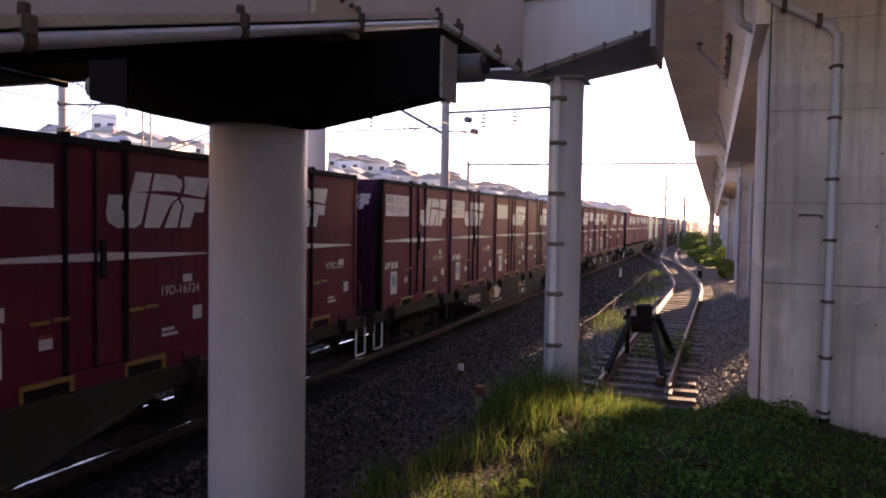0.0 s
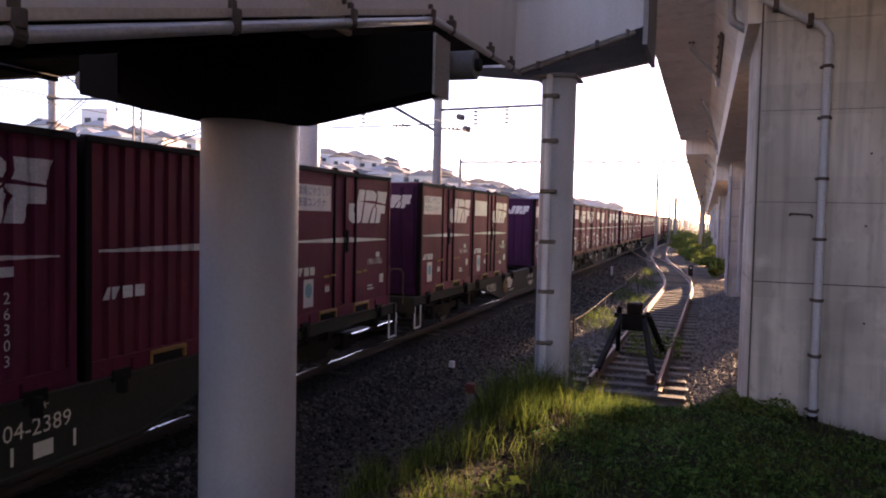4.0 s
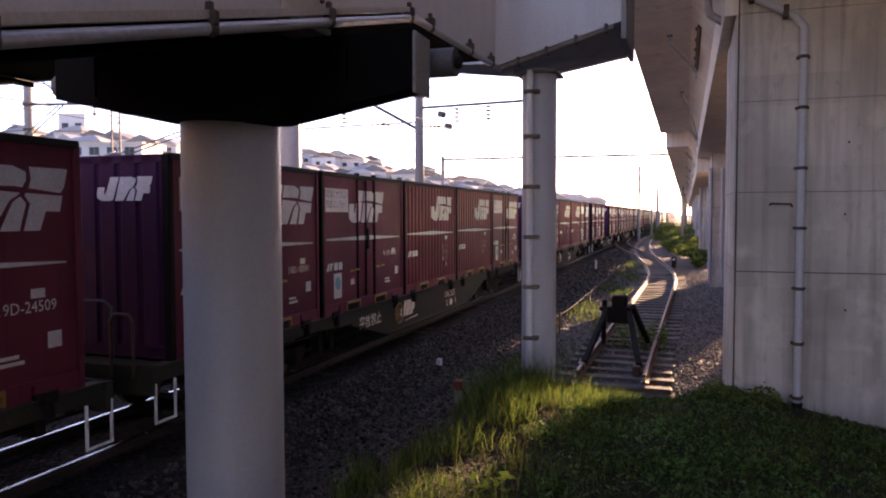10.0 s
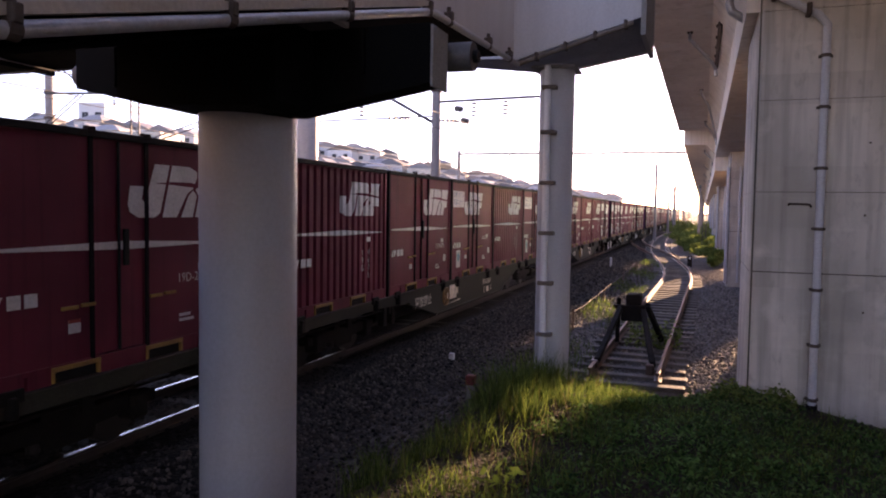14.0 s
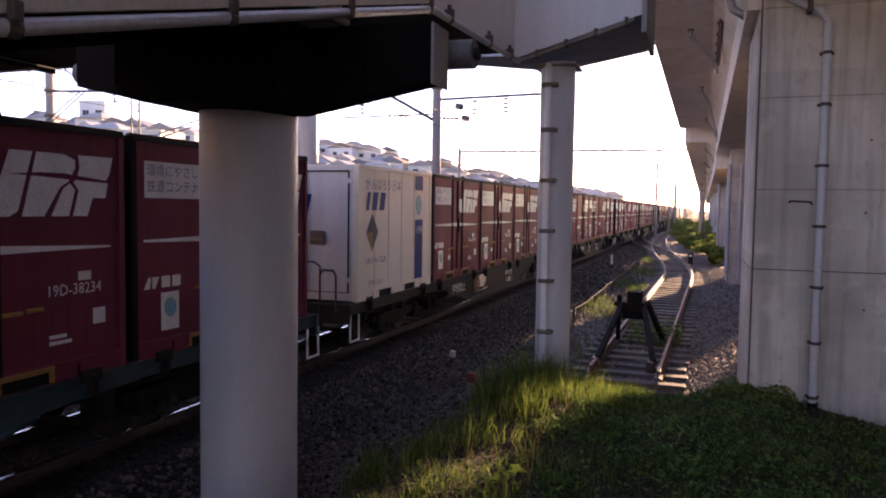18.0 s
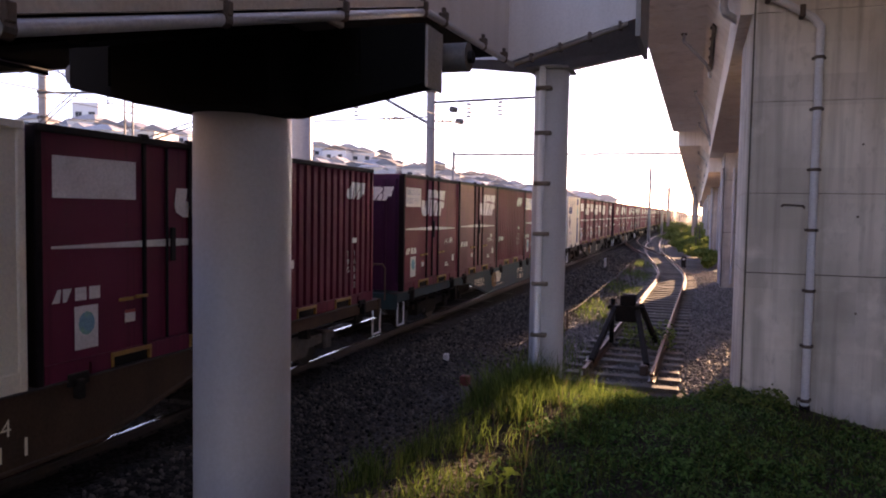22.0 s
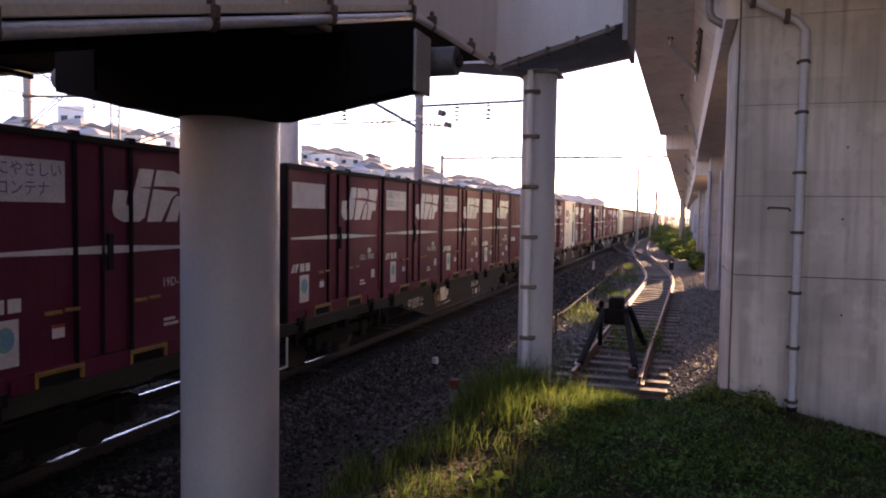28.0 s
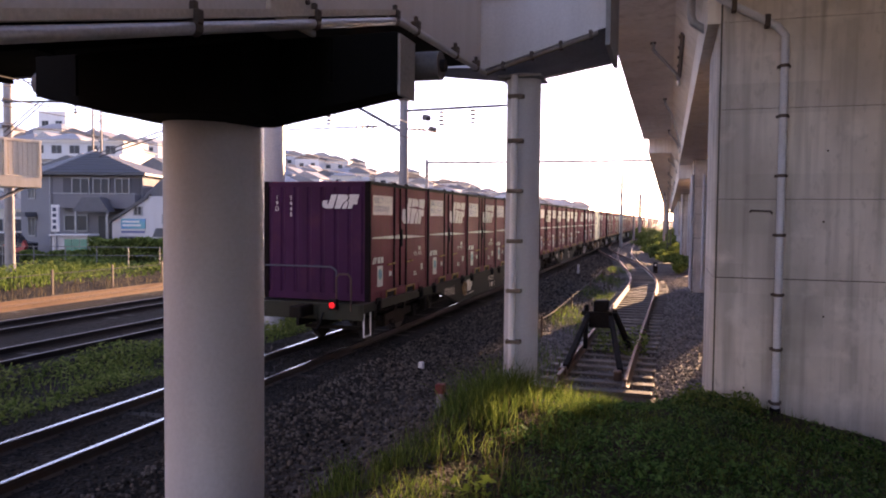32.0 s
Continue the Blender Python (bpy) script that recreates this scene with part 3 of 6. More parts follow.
def build_viaduct():
    v = thing("viaduct", None, "weathered concrete railway viaduct on square piers", "viaduct")
    # near span: slab edge, haunch and web; then deeper far spans
    def span(y0, y1, zb, dx=0.0):
        pr = [(-1.12 + dx, zb), (-1.12 + dx, zb + 0.5), (-1.12 + dx, zb + 3.0), (7.3, zb + 3.0), (7.3, zb), (0.15, zb)]
        part("deck", prism(pr, "y", y0, y1), M["concrete_warm"], v)
        part("beam", boxes((0.42, 1.35, max(y0, 9.76) + .02, y1 - .02, zb - 1.15, zb - 0.003)), M["concrete_warm"], v)
        part("haunch", prism([(0.05, zb - 0.003), (0.42, zb - 0.003), (0.42, zb - 0.45)], "y", max(y0, 9.76) + .03, y1 - .03), M["concrete_warm"], v)
    span(-16.0, 34.0, 6.35)
    y = 34.0
    for i in range(8):
        span(y + 0.05, y + 22.0, 5.75, 0.22)
        y += 22.0
    return v


def build_pier(y0, y1, x0, x1, zt):
    p = thing("viaduct_pier", None, "square board-marked concrete viaduct pier with stains", "pier", "viaduct piers")
    z0 = min(float(ground_z(x0, y0)), float(ground_z(x1, y0))) - 0.25
    levels = [z0, 2.04, 3.02, 4.13, 5.2, zt]
    for a, b in zip(levels, levels[1:]):
        bm = bmesh.new()
        k = 0.06
        pts = [(x0 + k, y0), (x1 - k, y0), (x1, y0 + k), (x1, y1 - k), (x1 - k, y1), (x0 + k, y1), (x0, y1 - k), (x0, y0 + k)]
        prism(pts, "z", a + (0.004 if a > 2.5 else 0.007), b - (0.004 if b > 2.5 else 0.007), bm)
        part("lift", bm, M["concrete"], p)
    part("core", boxes((x0 + .02, x1 - .02, y0 + .02, y1 - .02, z0, zt - .01)), M["joint"], p, "dark soiled joints between the lifts")
    return p


build_viaduct()
# unseen wall, added to bound the sun patch and cut side light
rw = thing("retaining_wall", None, "added unseen wall that blocks light beyond the viaduct", "wall", kind="structure")
part("wall_panel", boxes((8.6, 9.1, -16.0, 46.8, -.4, 6.2)), M["concrete"], rw)
# lower unseen run: keeps warm low light off the far containers
part("wall_panel", boxes((8.6, 9.1, 46.81, 330.0, -.4, 3.1)), M["concrete"], rw)
# unseen wall, added to keep low sky light off the pillar and ground
lw = thing("boundary_wall", None, "added unseen wall that blocks the low sky beyond the tracks", "wall", kind="structure")
part("wall_panel", boxes((-25.4, -25.0, -60.0, 9.0, -.4, 17.5)), M["concrete"], lw)
build_pier(9.75, 11.9, 0.56, 5.0, 6.34)
for i in range(7):
    build_pier(31.2 + 22 * i, 33.2 + 22 * i + (.75 if i == 0 else 0), 0.95, 4.05, 5.19 if i == 0 else 5.74 - 1.15)

# ---------------------------------------------------------------- plants and stones
M["red_cap"] = mat("faded_red_paint", (0.22, 0.035, 0.03), 0.7)


def leaf_mat(name, base, warm, rough=0.8, through=0.35):
    """Thin green matter that lets light through; each blade differs."""
    m = bpy.data.materials.new(name)
    m.use_nodes = True
    n, l = m.node_tree.nodes, m.node_tree.links
    b = n["Principled BSDF"]
    b.inputs["Roughness"].default_value = rough
    b.inputs["Specular IOR Level"].default_value = 0.08
    g = n.new("ShaderNodeNewGeometry")
    r = n.new("ShaderNodeValToRGB")
    r.color_ramp.elements[0].color, r.color_ramp.elements[1].color = (*base, 1), (*warm, 1)
    r.color_ramp.elements[0].position, r.color_ramp.elements[1].position = 0.15, 0.95
    l.new(g.outputs["Random Per Island"], r.inputs["Fac"])
    co = n.new("ShaderNodeTexCoord")
    no = n.new("ShaderNodeTexNoise")
    no.inputs["Scale"].default_value = 1.4
    l.new(co.outputs["Object"], no.inputs["Vector"])
    hs = n.new("ShaderNodeHueSaturation")
    mr = n.new("ShaderNodeMapRange")
    mr.inputs["To Min"].default_value, mr.inputs["To Max"].default_value = 0.6, 1.4
    l.new(no.outputs["Fac"], mr.inputs["Value"])
    l.new(mr.outputs["Result"], hs.inputs["Value"])
    l.new(r.outputs["Color"], hs.inputs["Color"])
    l.new(hs.outputs["Color"], b.inputs["Base Color"])
    t = n.new("ShaderNodeBsdfTranslucent")
    l.new(hs.outputs["Color"], t.inputs["Color"])
    mx = n.new("ShaderNodeMixShader")
    mx.inputs["Fac"].default_value = through
    l.new(b.outputs["BSDF"], mx.inputs[1])
    l.new(t.outputs["BSDF"], mx.inputs[2])
    l.new(mx.outputs["Shader"], n["Material Output"].inputs["Surface"])
    return m


M["grass"] = leaf_mat("grass_blades", (0.032, 0.066, 0.015), (0.16, 0.22, 0.05), through=.4)
M["pale_leaf"] = leaf_mat("pale_weed_leaves", (0.030, 0.070, 0.024), (0.15, 0.26, 0.09))
M["dry_grass"] = leaf_mat("dry_grass_blades", (0.10, 0.075, 0.04), (0.22, 0.17, 0.09), through=.3)
M["leaf"] = leaf_mat("weed_leaves", (0.018, 0.050, 0.014), (0.12, 0.26, 0.07))
M["bush"] = leaf_mat("bush_leaves", (0.065, 0.11, 0.025), (0.21, 0.26, 0.075), through=.4)
M["bright_leaf"] = leaf_mat("bright_leaf", (0.16, 0.26, 0.05), (0.26, 0.36, 0.08), through=.5)
RNG = np.random.default_rng(7)


def blades(name, x, y, h, width, material, label, lean=.35):
    """Tapered bent blades on the ground at the points given."""
    n = len(x)
    z = ground_z(x, y) - .02
    a = RNG.uniform(0, 2 * np.pi, n)
    ln = RNG.uniform(.1, 1, n) * lean * h
    b = RNG.uniform(0, 2 * np.pi, n)
    dx, dy = np.cos(a) * width / 2, np.sin(a) * width / 2
    lx, ly = np.cos(b) * ln, np.sin(b) * ln
    P = np.stack([np.stack([x - dx, y - dy, z], -1), np.stack([x + dx, y + dy, z], -1),
                  np.stack([x + lx * .35 + dx * .7, y + ly * .35 + dy * .7, z + h * .55], -1), np.stack([x + lx * .35 - dx * .7, y + ly * .35 - dy * .7, z + h * .55], -1),
                  np.stack([x + lx, y + ly, z + h * (1 - .25 * ln / np.maximum(h, .01))], -1)], 1).reshape(-1, 3)
    k = np.arange(n) * 5
    return mesh_arrays(name, P, np.stack([k, k + 1, k + 2, k + 3], -1), np.stack([k + 3, k + 2, k + 4], -1), material, label)


def mesh_arrays(name, P, quads, tris, material, label, category="grass"):
    me = bpy.data.meshes.new(name)
    me.vertices.add(len(P))
    me.vertices.foreach_set("co", np.ascontiguousarray(P, dtype=np.float32).ravel())
    loops = np.concatenate([quads.ravel(), tris.ravel()]).astype(np.int32)
    me.loops.add(len(loops))
    me.loops.foreach_set("vertex_index", loops)
    sizes = np.concatenate([np.full(len(quads), 4), np.full(len(tris), 3)])
    me.polygons.add(len(sizes))
    me.polygons.foreach_set("loop_start", np.concatenate([[0], np.cumsum(sizes)[:-1]]).astype(np.int32))
    me.update(calc_edges=True)
    me.validate()
    me.materials.append(material)
    return tagged(new(name, me), label, category, kind="stuff")


def leaves(name, C, size, material, label, flat=.6, category="weeds"):
    """Small pointed leaves at the centres given, turned at random."""
    n = len(C)
    a = RNG.uniform(0, 2 * np.pi, n)
    t = RNG.normal(0, flat, (n, 2))
    u = np.stack([np.cos(a), np.sin(a), t[:, 0]], -1)
    u /= np.linalg.norm(u, axis=1, keepdims=True)
    v = np.stack([-np.sin(a), np.cos(a), t[:, 1]], -1)
    v /= np.linalg.norm(v, axis=1, keepdims=True)
    s = (size * RNG.uniform(.6, 1.4, n))[:, None]
    P = np.stack([C - u * s, C + v * s * .45 - u * s * .1, C + u * s, C - v * s * .45 - u * s * .1], 1).reshape(-1, 3)
    k = np.arange(n) * 4
    return mesh_arrays(name, P, np.stack([k, k + 1, k + 2, k + 3], -1), np.zeros((0, 3), int), material, label, category)


def clumps(cx, cy, per, spread):
    k = RNG.integers(per // 2, per, len(cx))
    x = np.repeat(cx, k) + RNG.normal(0, spread, k.sum())
    y = np.repeat(cy, k) + RNG.normal(0, spread, k.sum())
    return x, y, np.repeat(np.arange(len(cx)), k)


def region(n, x0, x1, y0, y1):
    return RNG.uniform(x0, x1, n), RNG.uniform(y0, y1, n)


def build_plants():
    # tall grass along the edge of the bank, in tufts
    cx, cy = region(150, -2.75, -1.65, 5.6, 11.0)
    keep = RNG.uniform(0, 1, len(cx)) < np.where(cy > 7.6, .9, .22) * sstep(-2.85, -2.35, cx + .25 * np.sin(cy * 3))
    cx, cy = cx[keep], cy[keep]
    x, y, i = clumps(cx, cy, 66, .085)
    hh = ((.10 + .58 * RNG.uniform(0, 1, len(cx))**1.5) * np.where(cy > 7.4, 1, .7))[i] * RNG.uniform(.25, 1.15, len(x))
    blades("bank_grass", x, y, hh, .0095, M["grass"], "tall green grass tufts along the bank's edge", 1.0)
    cx, cy = np.array([-3.02, -2.9, -2.75, -2.5, -2.38, -2.45]), np.array([6.1, 6.25, 6.0, 6.55, 5.6, 6.2])
    x, y, i = clumps(cx, cy, 120, .08)
    blades("edge_tufts", x, y, np.array([.44, .46, .34, .28, .26, .3])[i] * RNG.uniform(.25, 1.1, len(x)), .010, M["grass"], "lush green grass tufts at the gravel's edge", .7)
    # grass round the column and in the light
    cx, cy = region(150, -2.5, -.6, 8.2, 10.9)
    x, y, i = clumps(cx, cy, 50, .10)
    blades("sunlit_grass", x, y, (RNG.uniform(.10, .50, len(cx)) * (1 - .45 * sstep(-1.5, -.7, cx)))[i] * RNG.uniform(.3, 1.1, len(x)), .009, M["grass"], "yellow-green grass round the foot of the column", .8)
    cx, cy = region(190, -2.4, 2.6, 4.4, 9.2)
    cx, cy = cx[cx + .3 * cy < 4.6], cy[cx + .3 * cy < 4.6]
    x, y, i = clumps(cx, cy, 26, .06)
    blades("thin_tufts", x, y, RNG.uniform(.10, .34, len(cx))[i] * RNG.uniform(.3, 1.1, len(x)), .008, M["grass"], "thin scattered grass tufts on the bank", 1.1)
    # short grass over the bank, thin on the bare soil
    x, y = region(60000, -3.2, 3.4, 3.0, 11.6)
    patch = np.exp(-((x + 1.80) / .28)**2 - ((y - 6.5) / .5)**2)
    patchy = .5 + .5 * np.sin(x * 3.3 + 1.7 * np.cos(y * 2.1)) * np.cos(y * 2.7 + x)
    k = RNG.uniform(0, 1, len(x)) < (.42 + .38 * sstep(-2.3, -.9, x)) * sstep(-3.0, -2.6, x) * (.15 + .85 * patchy) * (1 - .9 * patch)
    x, y, patchy = x[k], y[k], patchy[k]
    blades("short_grass", x, y, (RNG.uniform(.04, .14, len(x)) + .18 * (RNG.uniform(0, 1, len(x)) < .12)) * (.6 + .6 * patchy) * (1 - .5 * sstep(7.5, 9.5, y)), .007, M["grass"], "short rough grass on the bank", .8)
    x, y = region(2600, -2.6, 2.6, 4.6, 9.4)
    k = RNG.uniform(0, 1, len(x)) < np.where(x < -1.0, .9, .5 + .5 * np.sin(x * 2.9 + y * 1.3))
    blades("dry_grass", x[k], y[k], RNG.uniform(.02, .14, k.sum()), .006, M["dry_grass"], "dry straw on the bare soil", 1.6)
    # low leafy weeds in clumps that cover the right of the bank
    cx, cy = region(1050, -1.7, 3.5, 3.0, 10.6)
    k = RNG.uniform(0, 1, len(cx)) < sstep(-1.9, -1.0, cx) * (1 - .9 * np.exp(-((cx + 1.75) / .5)**2 - ((cy - 6.0) / .9)**2)) * (1 - .75 * sstep(9.0, 9.7, cy) * sstep(.3, .8, cx)) * (.45 + .55 * sstep(-.5, .5, np.sin(cx * 2.3 + 1.1) + np.cos(cy * 1.9 + cx)))
    cx, cy = cx[k], cy[k]
    x, y, i = clumps(cx, cy, 80, .12)
    low = 1 - .65 * sstep(8.0, 9.3, cy)
    top = ((.03 + .26 * RNG.uniform(0, 1, len(cx))**2.2) * low)[i] * np.exp(-((x - cx[i])**2 + (y - cy[i])**2) / .04)
    z = ground_z(x, y) + .012 + top * RNG.uniform(0, 1, len(x))**.5
    cl = RNG.uniform(0, 1, len(cx))[i] < .5
    ok = ~((x > .5) & (y > 9.7))
    leaves("leafy_weeds", np.stack([x, y, z], -1)[cl & ok], .030, M["leaf"], "low leafy weeds covering the bank")
    leaves("clover_weeds", np.stack([x, y, z], -1)[~cl & ok], .022, M["pale_leaf"], "small pale-leaved ground cover on the bank")
    x, y = region(700, .1, 1.1, 9.0, 9.7)
    leaves("pier_weeds", np.stack([x, y, ground_z(x, y) + RNG.uniform(.0, .20, len(x)) * (.3 + .7 * np.sin(x * 5)**2)], -1), .035, M["bush"], "green leafy weeds at the foot of the pier")
    x, y = region(30, -1.62, -1.30, 5.35, 5.75)
    leaves("bright_weed", np.stack([x, y, ground_z(x, y) + RNG.uniform(.04, .16, len(x))], -1), .06, M["bright_leaf"], "bright broad-leaved weed in the light")
    # weeds along and in the siding
    x, y = region(9000, -3.3, -1.85, 12.4, 46)
    k = RNG.uniform(0, 1, len(x)) < .35 + .4 * np.sin(y * .9 + x * 2)
    blades("siding_grass", x[k], y[k], RNG.uniform(.06, .3, k.sum()), .014, M["grass"], "thin grass between the siding and the main line")
    x, y = region(750, -1.5, -.35, 15.8, 17.8)
    leaves("buffer_weeds", np.stack([x, y, -.12 + RNG.uniform(0, .5, len(x)) * np.exp(-((y - 16.8) / .8)**2)], -1), .05, M["bush"], "green weeds growing through the buffer stop")
    # bushes between the siding and the far piers
    C = []
    for bx, by, r, h in ((.62, 42, .32, .5), (.75, 44, .4, .6), (.9, 48, .5, .6), (.2, 52, .8, .5), (-.4, 57, 1.0, .5), (.9, 60, .9, 1.0), (-.9, 66, 1.3, .6), (.2, 72, 1.6, .8), (-1.5, 84, 2.2, .8), (.2, 92, 2.4, 1.1), (-2, 108, 3.0, 1.2), (1, 118, 3, 1.6), (-4, 140, 3, 1.5)):
        n = int(1700 * r)
        d = RNG.normal(0, 1, (n, 3))
        d /= np.linalg.norm(d, axis=1, keepdims=True)
        rad = RNG.uniform(.55, 1.0, n) * (1 + .25 * np.sin(d[:, 0] * 7 + by) * np.cos(d[:, 1] * 6))
        p = d * rad[:, None] * np.array([r, r * 1.6, h * .6]) + np.array([bx, by, h * .35])
        C.append(p[p[:, 2] > -.2])
    leaves("bushes", np.concatenate(C), .10, M["bush"], "yellow-green bushes between the siding and the piers", 1.0, "bushes")
    # weeds between the left tracks
    x, y = region(52000, -11.2, -8.7, 4, 40)
    k = RNG.uniform(0, 1, len(x)) < .55 + .5 * np.sin(x * 2.2 + y * .8) * np.cos(y * 1.3)
    x, y = x[k], y[k]
    leaves("track_weeds", np.stack([x, y, ground_z(x, y) + RNG.uniform(0, .30, len(x)) * (.5 + .5 * np.sin(x * 2.2 + y * .8) * np.cos(y * 1.3))], -1), .05, M["bush"], "green weeds between the tracks")
    x, y = region(5000, -10.9, -8.7, 5, 40)
    blades("track_grass", x, y, RNG.uniform(.05, .3, len(x)), .016, M["grass"], "grass tufts between the tracks")
    # verge beyond the tracks
    x, y = region(26000, -31, -22.5, 14, 66)
    blades("verge_grass", x, y, RNG.uniform(.12, .5, len(x)) * (.6 + .4 * np.sin(x * .9 + y * .5)), .05, M["grass"], "tall grass on the verge beyond the tracks")
    x, y = region(16000, -30, -23, 14, 66)
    leaves("verge_weeds", np.stack([x, y, ground_z(x, y) + RNG.uniform(.05, .6, len(x)) * (.6 + .4 * np.sin(x * .9 + y * .5))], -1), .075, M["bush"], "leafy weeds on the verge beyond the tracks")
    x, y = region(3500, -22.6, -20.8, 10, 70)
    blades("verge_straw", x, y, RNG.uniform(.05, .35, len(x)), .016, M["dry_grass"], "dry brown grass strip beside the rusty track")


build_plants()


def hedge_box(a0, a1, d0, d1, z0, z1, n):
    a, d, z = RNG.uniform(a0, a1, n), RNG.uniform(d0, d1, n), z0 + (z1 - z0) * RNG.uniform(0, 1, n)**.6
    z = z + .10 * np.sin(a * 3.1) * np.cos(a * 1.3)
    t = radians(17.12)
    return np.stack([a * math.cos(t) - d * math.sin(t), a * math.sin(t) + d * math.cos(t), z], -1)


leaves("hedge", np.concatenate([hedge_box(-19.6, -14.2, 40.0, 41.2, .1, 1.45, 9000), hedge_box(-23.0, -19.5, 39.4, 40.2, .1, .75, 3500)]), .10, M["bush"], "clipped green hedge in front of the houses", 1.0, "hedge")


def stone_set(name, x, y, z, size, label, material=None):
    """Broken ballast stones, each an uneven lump."""
    bm = bmesh.new()
    bmesh.ops.create_icosphere(bm, subdivisions=1, radius=1)
    V = np.array([v.co[:] for v in bm.verts])
    F = np.array([[v.index for v in f.verts] for f in bm.faces])
    bm.free()
    n = len(x)
    S = size[:, None] * RNG.uniform(.55, 1.15, (n, 3))
    a = RNG.uniform(0, 2 * np.pi, n)
    J = V[None] * (1 + RNG.uniform(-.28, .28, (n, len(V), 1))) * S[:, None]
    c, s = np.cos(a)[:, None], np.sin(a)[:, None]
    P = np.stack([J[..., 0] * c - J[..., 1] * s + x[:, None], J[..., 0] * s + J[..., 1] * c + y[:, None], J[..., 2] + z[:, None]], -1)
    T = (F[None] + (np.arange(n) * len(V))[:, None, None]).reshape(-1, 3)
    return mesh_arrays(name, P.reshape(-1, 3), np.zeros((0, 4), int), T, material or M["stone"], label, "ballast")


def stone_mat(name, lo, hi):
    m = mat(name, (0.17, 0.155, 0.15), 0.9, 0, .3, 4, 60, .2, spec=.2)
    nt = m.node_tree
    b = nt.nodes["Principled BSDF"]
    g = nt.nodes.new("ShaderNodeNewGeometry")
    r = nt.nodes.new("ShaderNodeValToRGB")
    r.color_ramp.elements[0].color, r.color_ramp.elements[1].color = (*lo, 1), (*hi, 1)
    nt.links.new(g.outputs["Random Per Island"], r.inputs["Fac"])
    nt.links.new(r.outputs["Color"], b.inputs["Base Color"])
    return m


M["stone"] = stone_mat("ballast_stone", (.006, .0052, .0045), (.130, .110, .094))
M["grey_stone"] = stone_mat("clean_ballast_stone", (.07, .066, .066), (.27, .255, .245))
# dark to match the bed, where soot and shade share one colour
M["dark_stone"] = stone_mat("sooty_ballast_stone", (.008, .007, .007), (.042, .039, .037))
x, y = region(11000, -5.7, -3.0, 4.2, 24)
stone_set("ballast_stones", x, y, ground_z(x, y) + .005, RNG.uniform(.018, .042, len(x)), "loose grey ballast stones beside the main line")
x, y = region(9000, -.2, 1.5, 11.5, 40)
k = ground_z(x, y) < .12
stone_set("siding_stones", x[k], y[k], ground_z(x[k], y[k]) + .005, RNG.uniform(.02, .045, k.sum()), "loose ballast stones beside the siding", M["grey_stone"])
x, y = region(10000, -3.1, -.1, 12.6, 40)
stone_set("siding_stones", x, y, ground_z(x, y) + .01, RNG.uniform(.018, .04, len(x)), "loose ballast stones round the siding's sleepers", M["grey_stone"])
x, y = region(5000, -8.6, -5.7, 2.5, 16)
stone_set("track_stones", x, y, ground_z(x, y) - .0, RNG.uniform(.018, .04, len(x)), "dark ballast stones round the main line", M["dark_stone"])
x, y = region(7000, -5.6, -2.2, 24, 60)
stone_set("far_stones", x, y, ground_z(x, y) + .01, RNG.uniform(.03, .07, len(x)), "loose grey ballast stones beside the main line")
x, y = region(130, -2.7, -.8, 5.2, 10.5)
blades("seed_stems", x, y, RNG.uniform(.2, .5, len(x)), .005, M["dry_grass"], "thin dry seed stems above the grass", .35)
x, y = region(1300, -2.7, -.9, 4.6, 7.8)
stone_set("soil_stones", x, y, ground_z(x, y), RNG.uniform(.008, .022, len(x)), "small stones on the bare soil of the bank", M["dark_stone"])
x, y = region(700, 1.6, 3.6, 6.5, 9.6)
stone_set("pier_stones", x, y, ground_z(x, y), RNG.uniform(.02, .05, len(x)), "loose stones near the foot of the pier")

# ---------------------------------------------------------------- the freight train
train = []                            # (thing, offset along the train, height), for motions()
CL, CW, CH = 3.715, 2.45, 2.45        # a twelve-foot container
SLOT = 3.812
ON_SIDE = Matrix(((0, 0, 1, 0), (1, 0, 0, 0), (0, 1, 0, 0), (0, 0, 0, 1)))     # flat drawings onto the near side
ON_REAR = Matrix(((1, 0, 0, 0), (0, 0, -1, 0), (0, 1, 0, 0), (0, 0, 0, 1)))    # and onto the rear end
cache = {}


def mesh_of(key, build, material):
    if key not in cache:
        bm = build()
        me = bpy.data.meshes.new(key)
        bm.to_mesh(me)
        bm.free()
        for mm in (material if isinstance(material, (list, tuple)) else [material]):
            me.materials.append(mm)
        cache[key] = me
    return cache[key]


def piece(name, key, build, material, parent, m=None, label=""):
    """A part that shares its mesh with all alike parts."""
    ob = new(name, mesh_of(key, build, material))
    ob.parent = parent
    if m is not None:
        ob.matrix_basis = m
    if label:
        ob["label"] = label
    return ob


def lettering(text, size, material, parent, m, name="lettering", label="", align="LEFT", gap=1.0, squeeze=1.0):
    """Words or numbers as a thin mesh; the same words share one mesh."""
    key = "%s|%g|%s|%s" % (text, size, material.name, align)
    if key not in cache:
        cu = bpy.data.curves.new("lettering", "FONT")
        cu.body, cu.size, cu.align_x, cu.extrude, cu.space_line = text, size, align, 0.0, gap
        cu.resolution_u = 2
        tmp = bpy.data.objects.new("tmp", cu)
        me = bpy.data.meshes.new_from_object(tmp)
        me.name = "lettering"
        me.materials.clear()
        me.materials.append(material)
        bpy.data.objects.remove(tmp)
        cache[key] = me
    ob = new(name, cache[key])
    ob.parent = parent
    ob.matrix_basis = m @ Matrix.Diagonal((squeeze, 1, 1, 1))
    if label:
        ob["label"] = label
    return ob


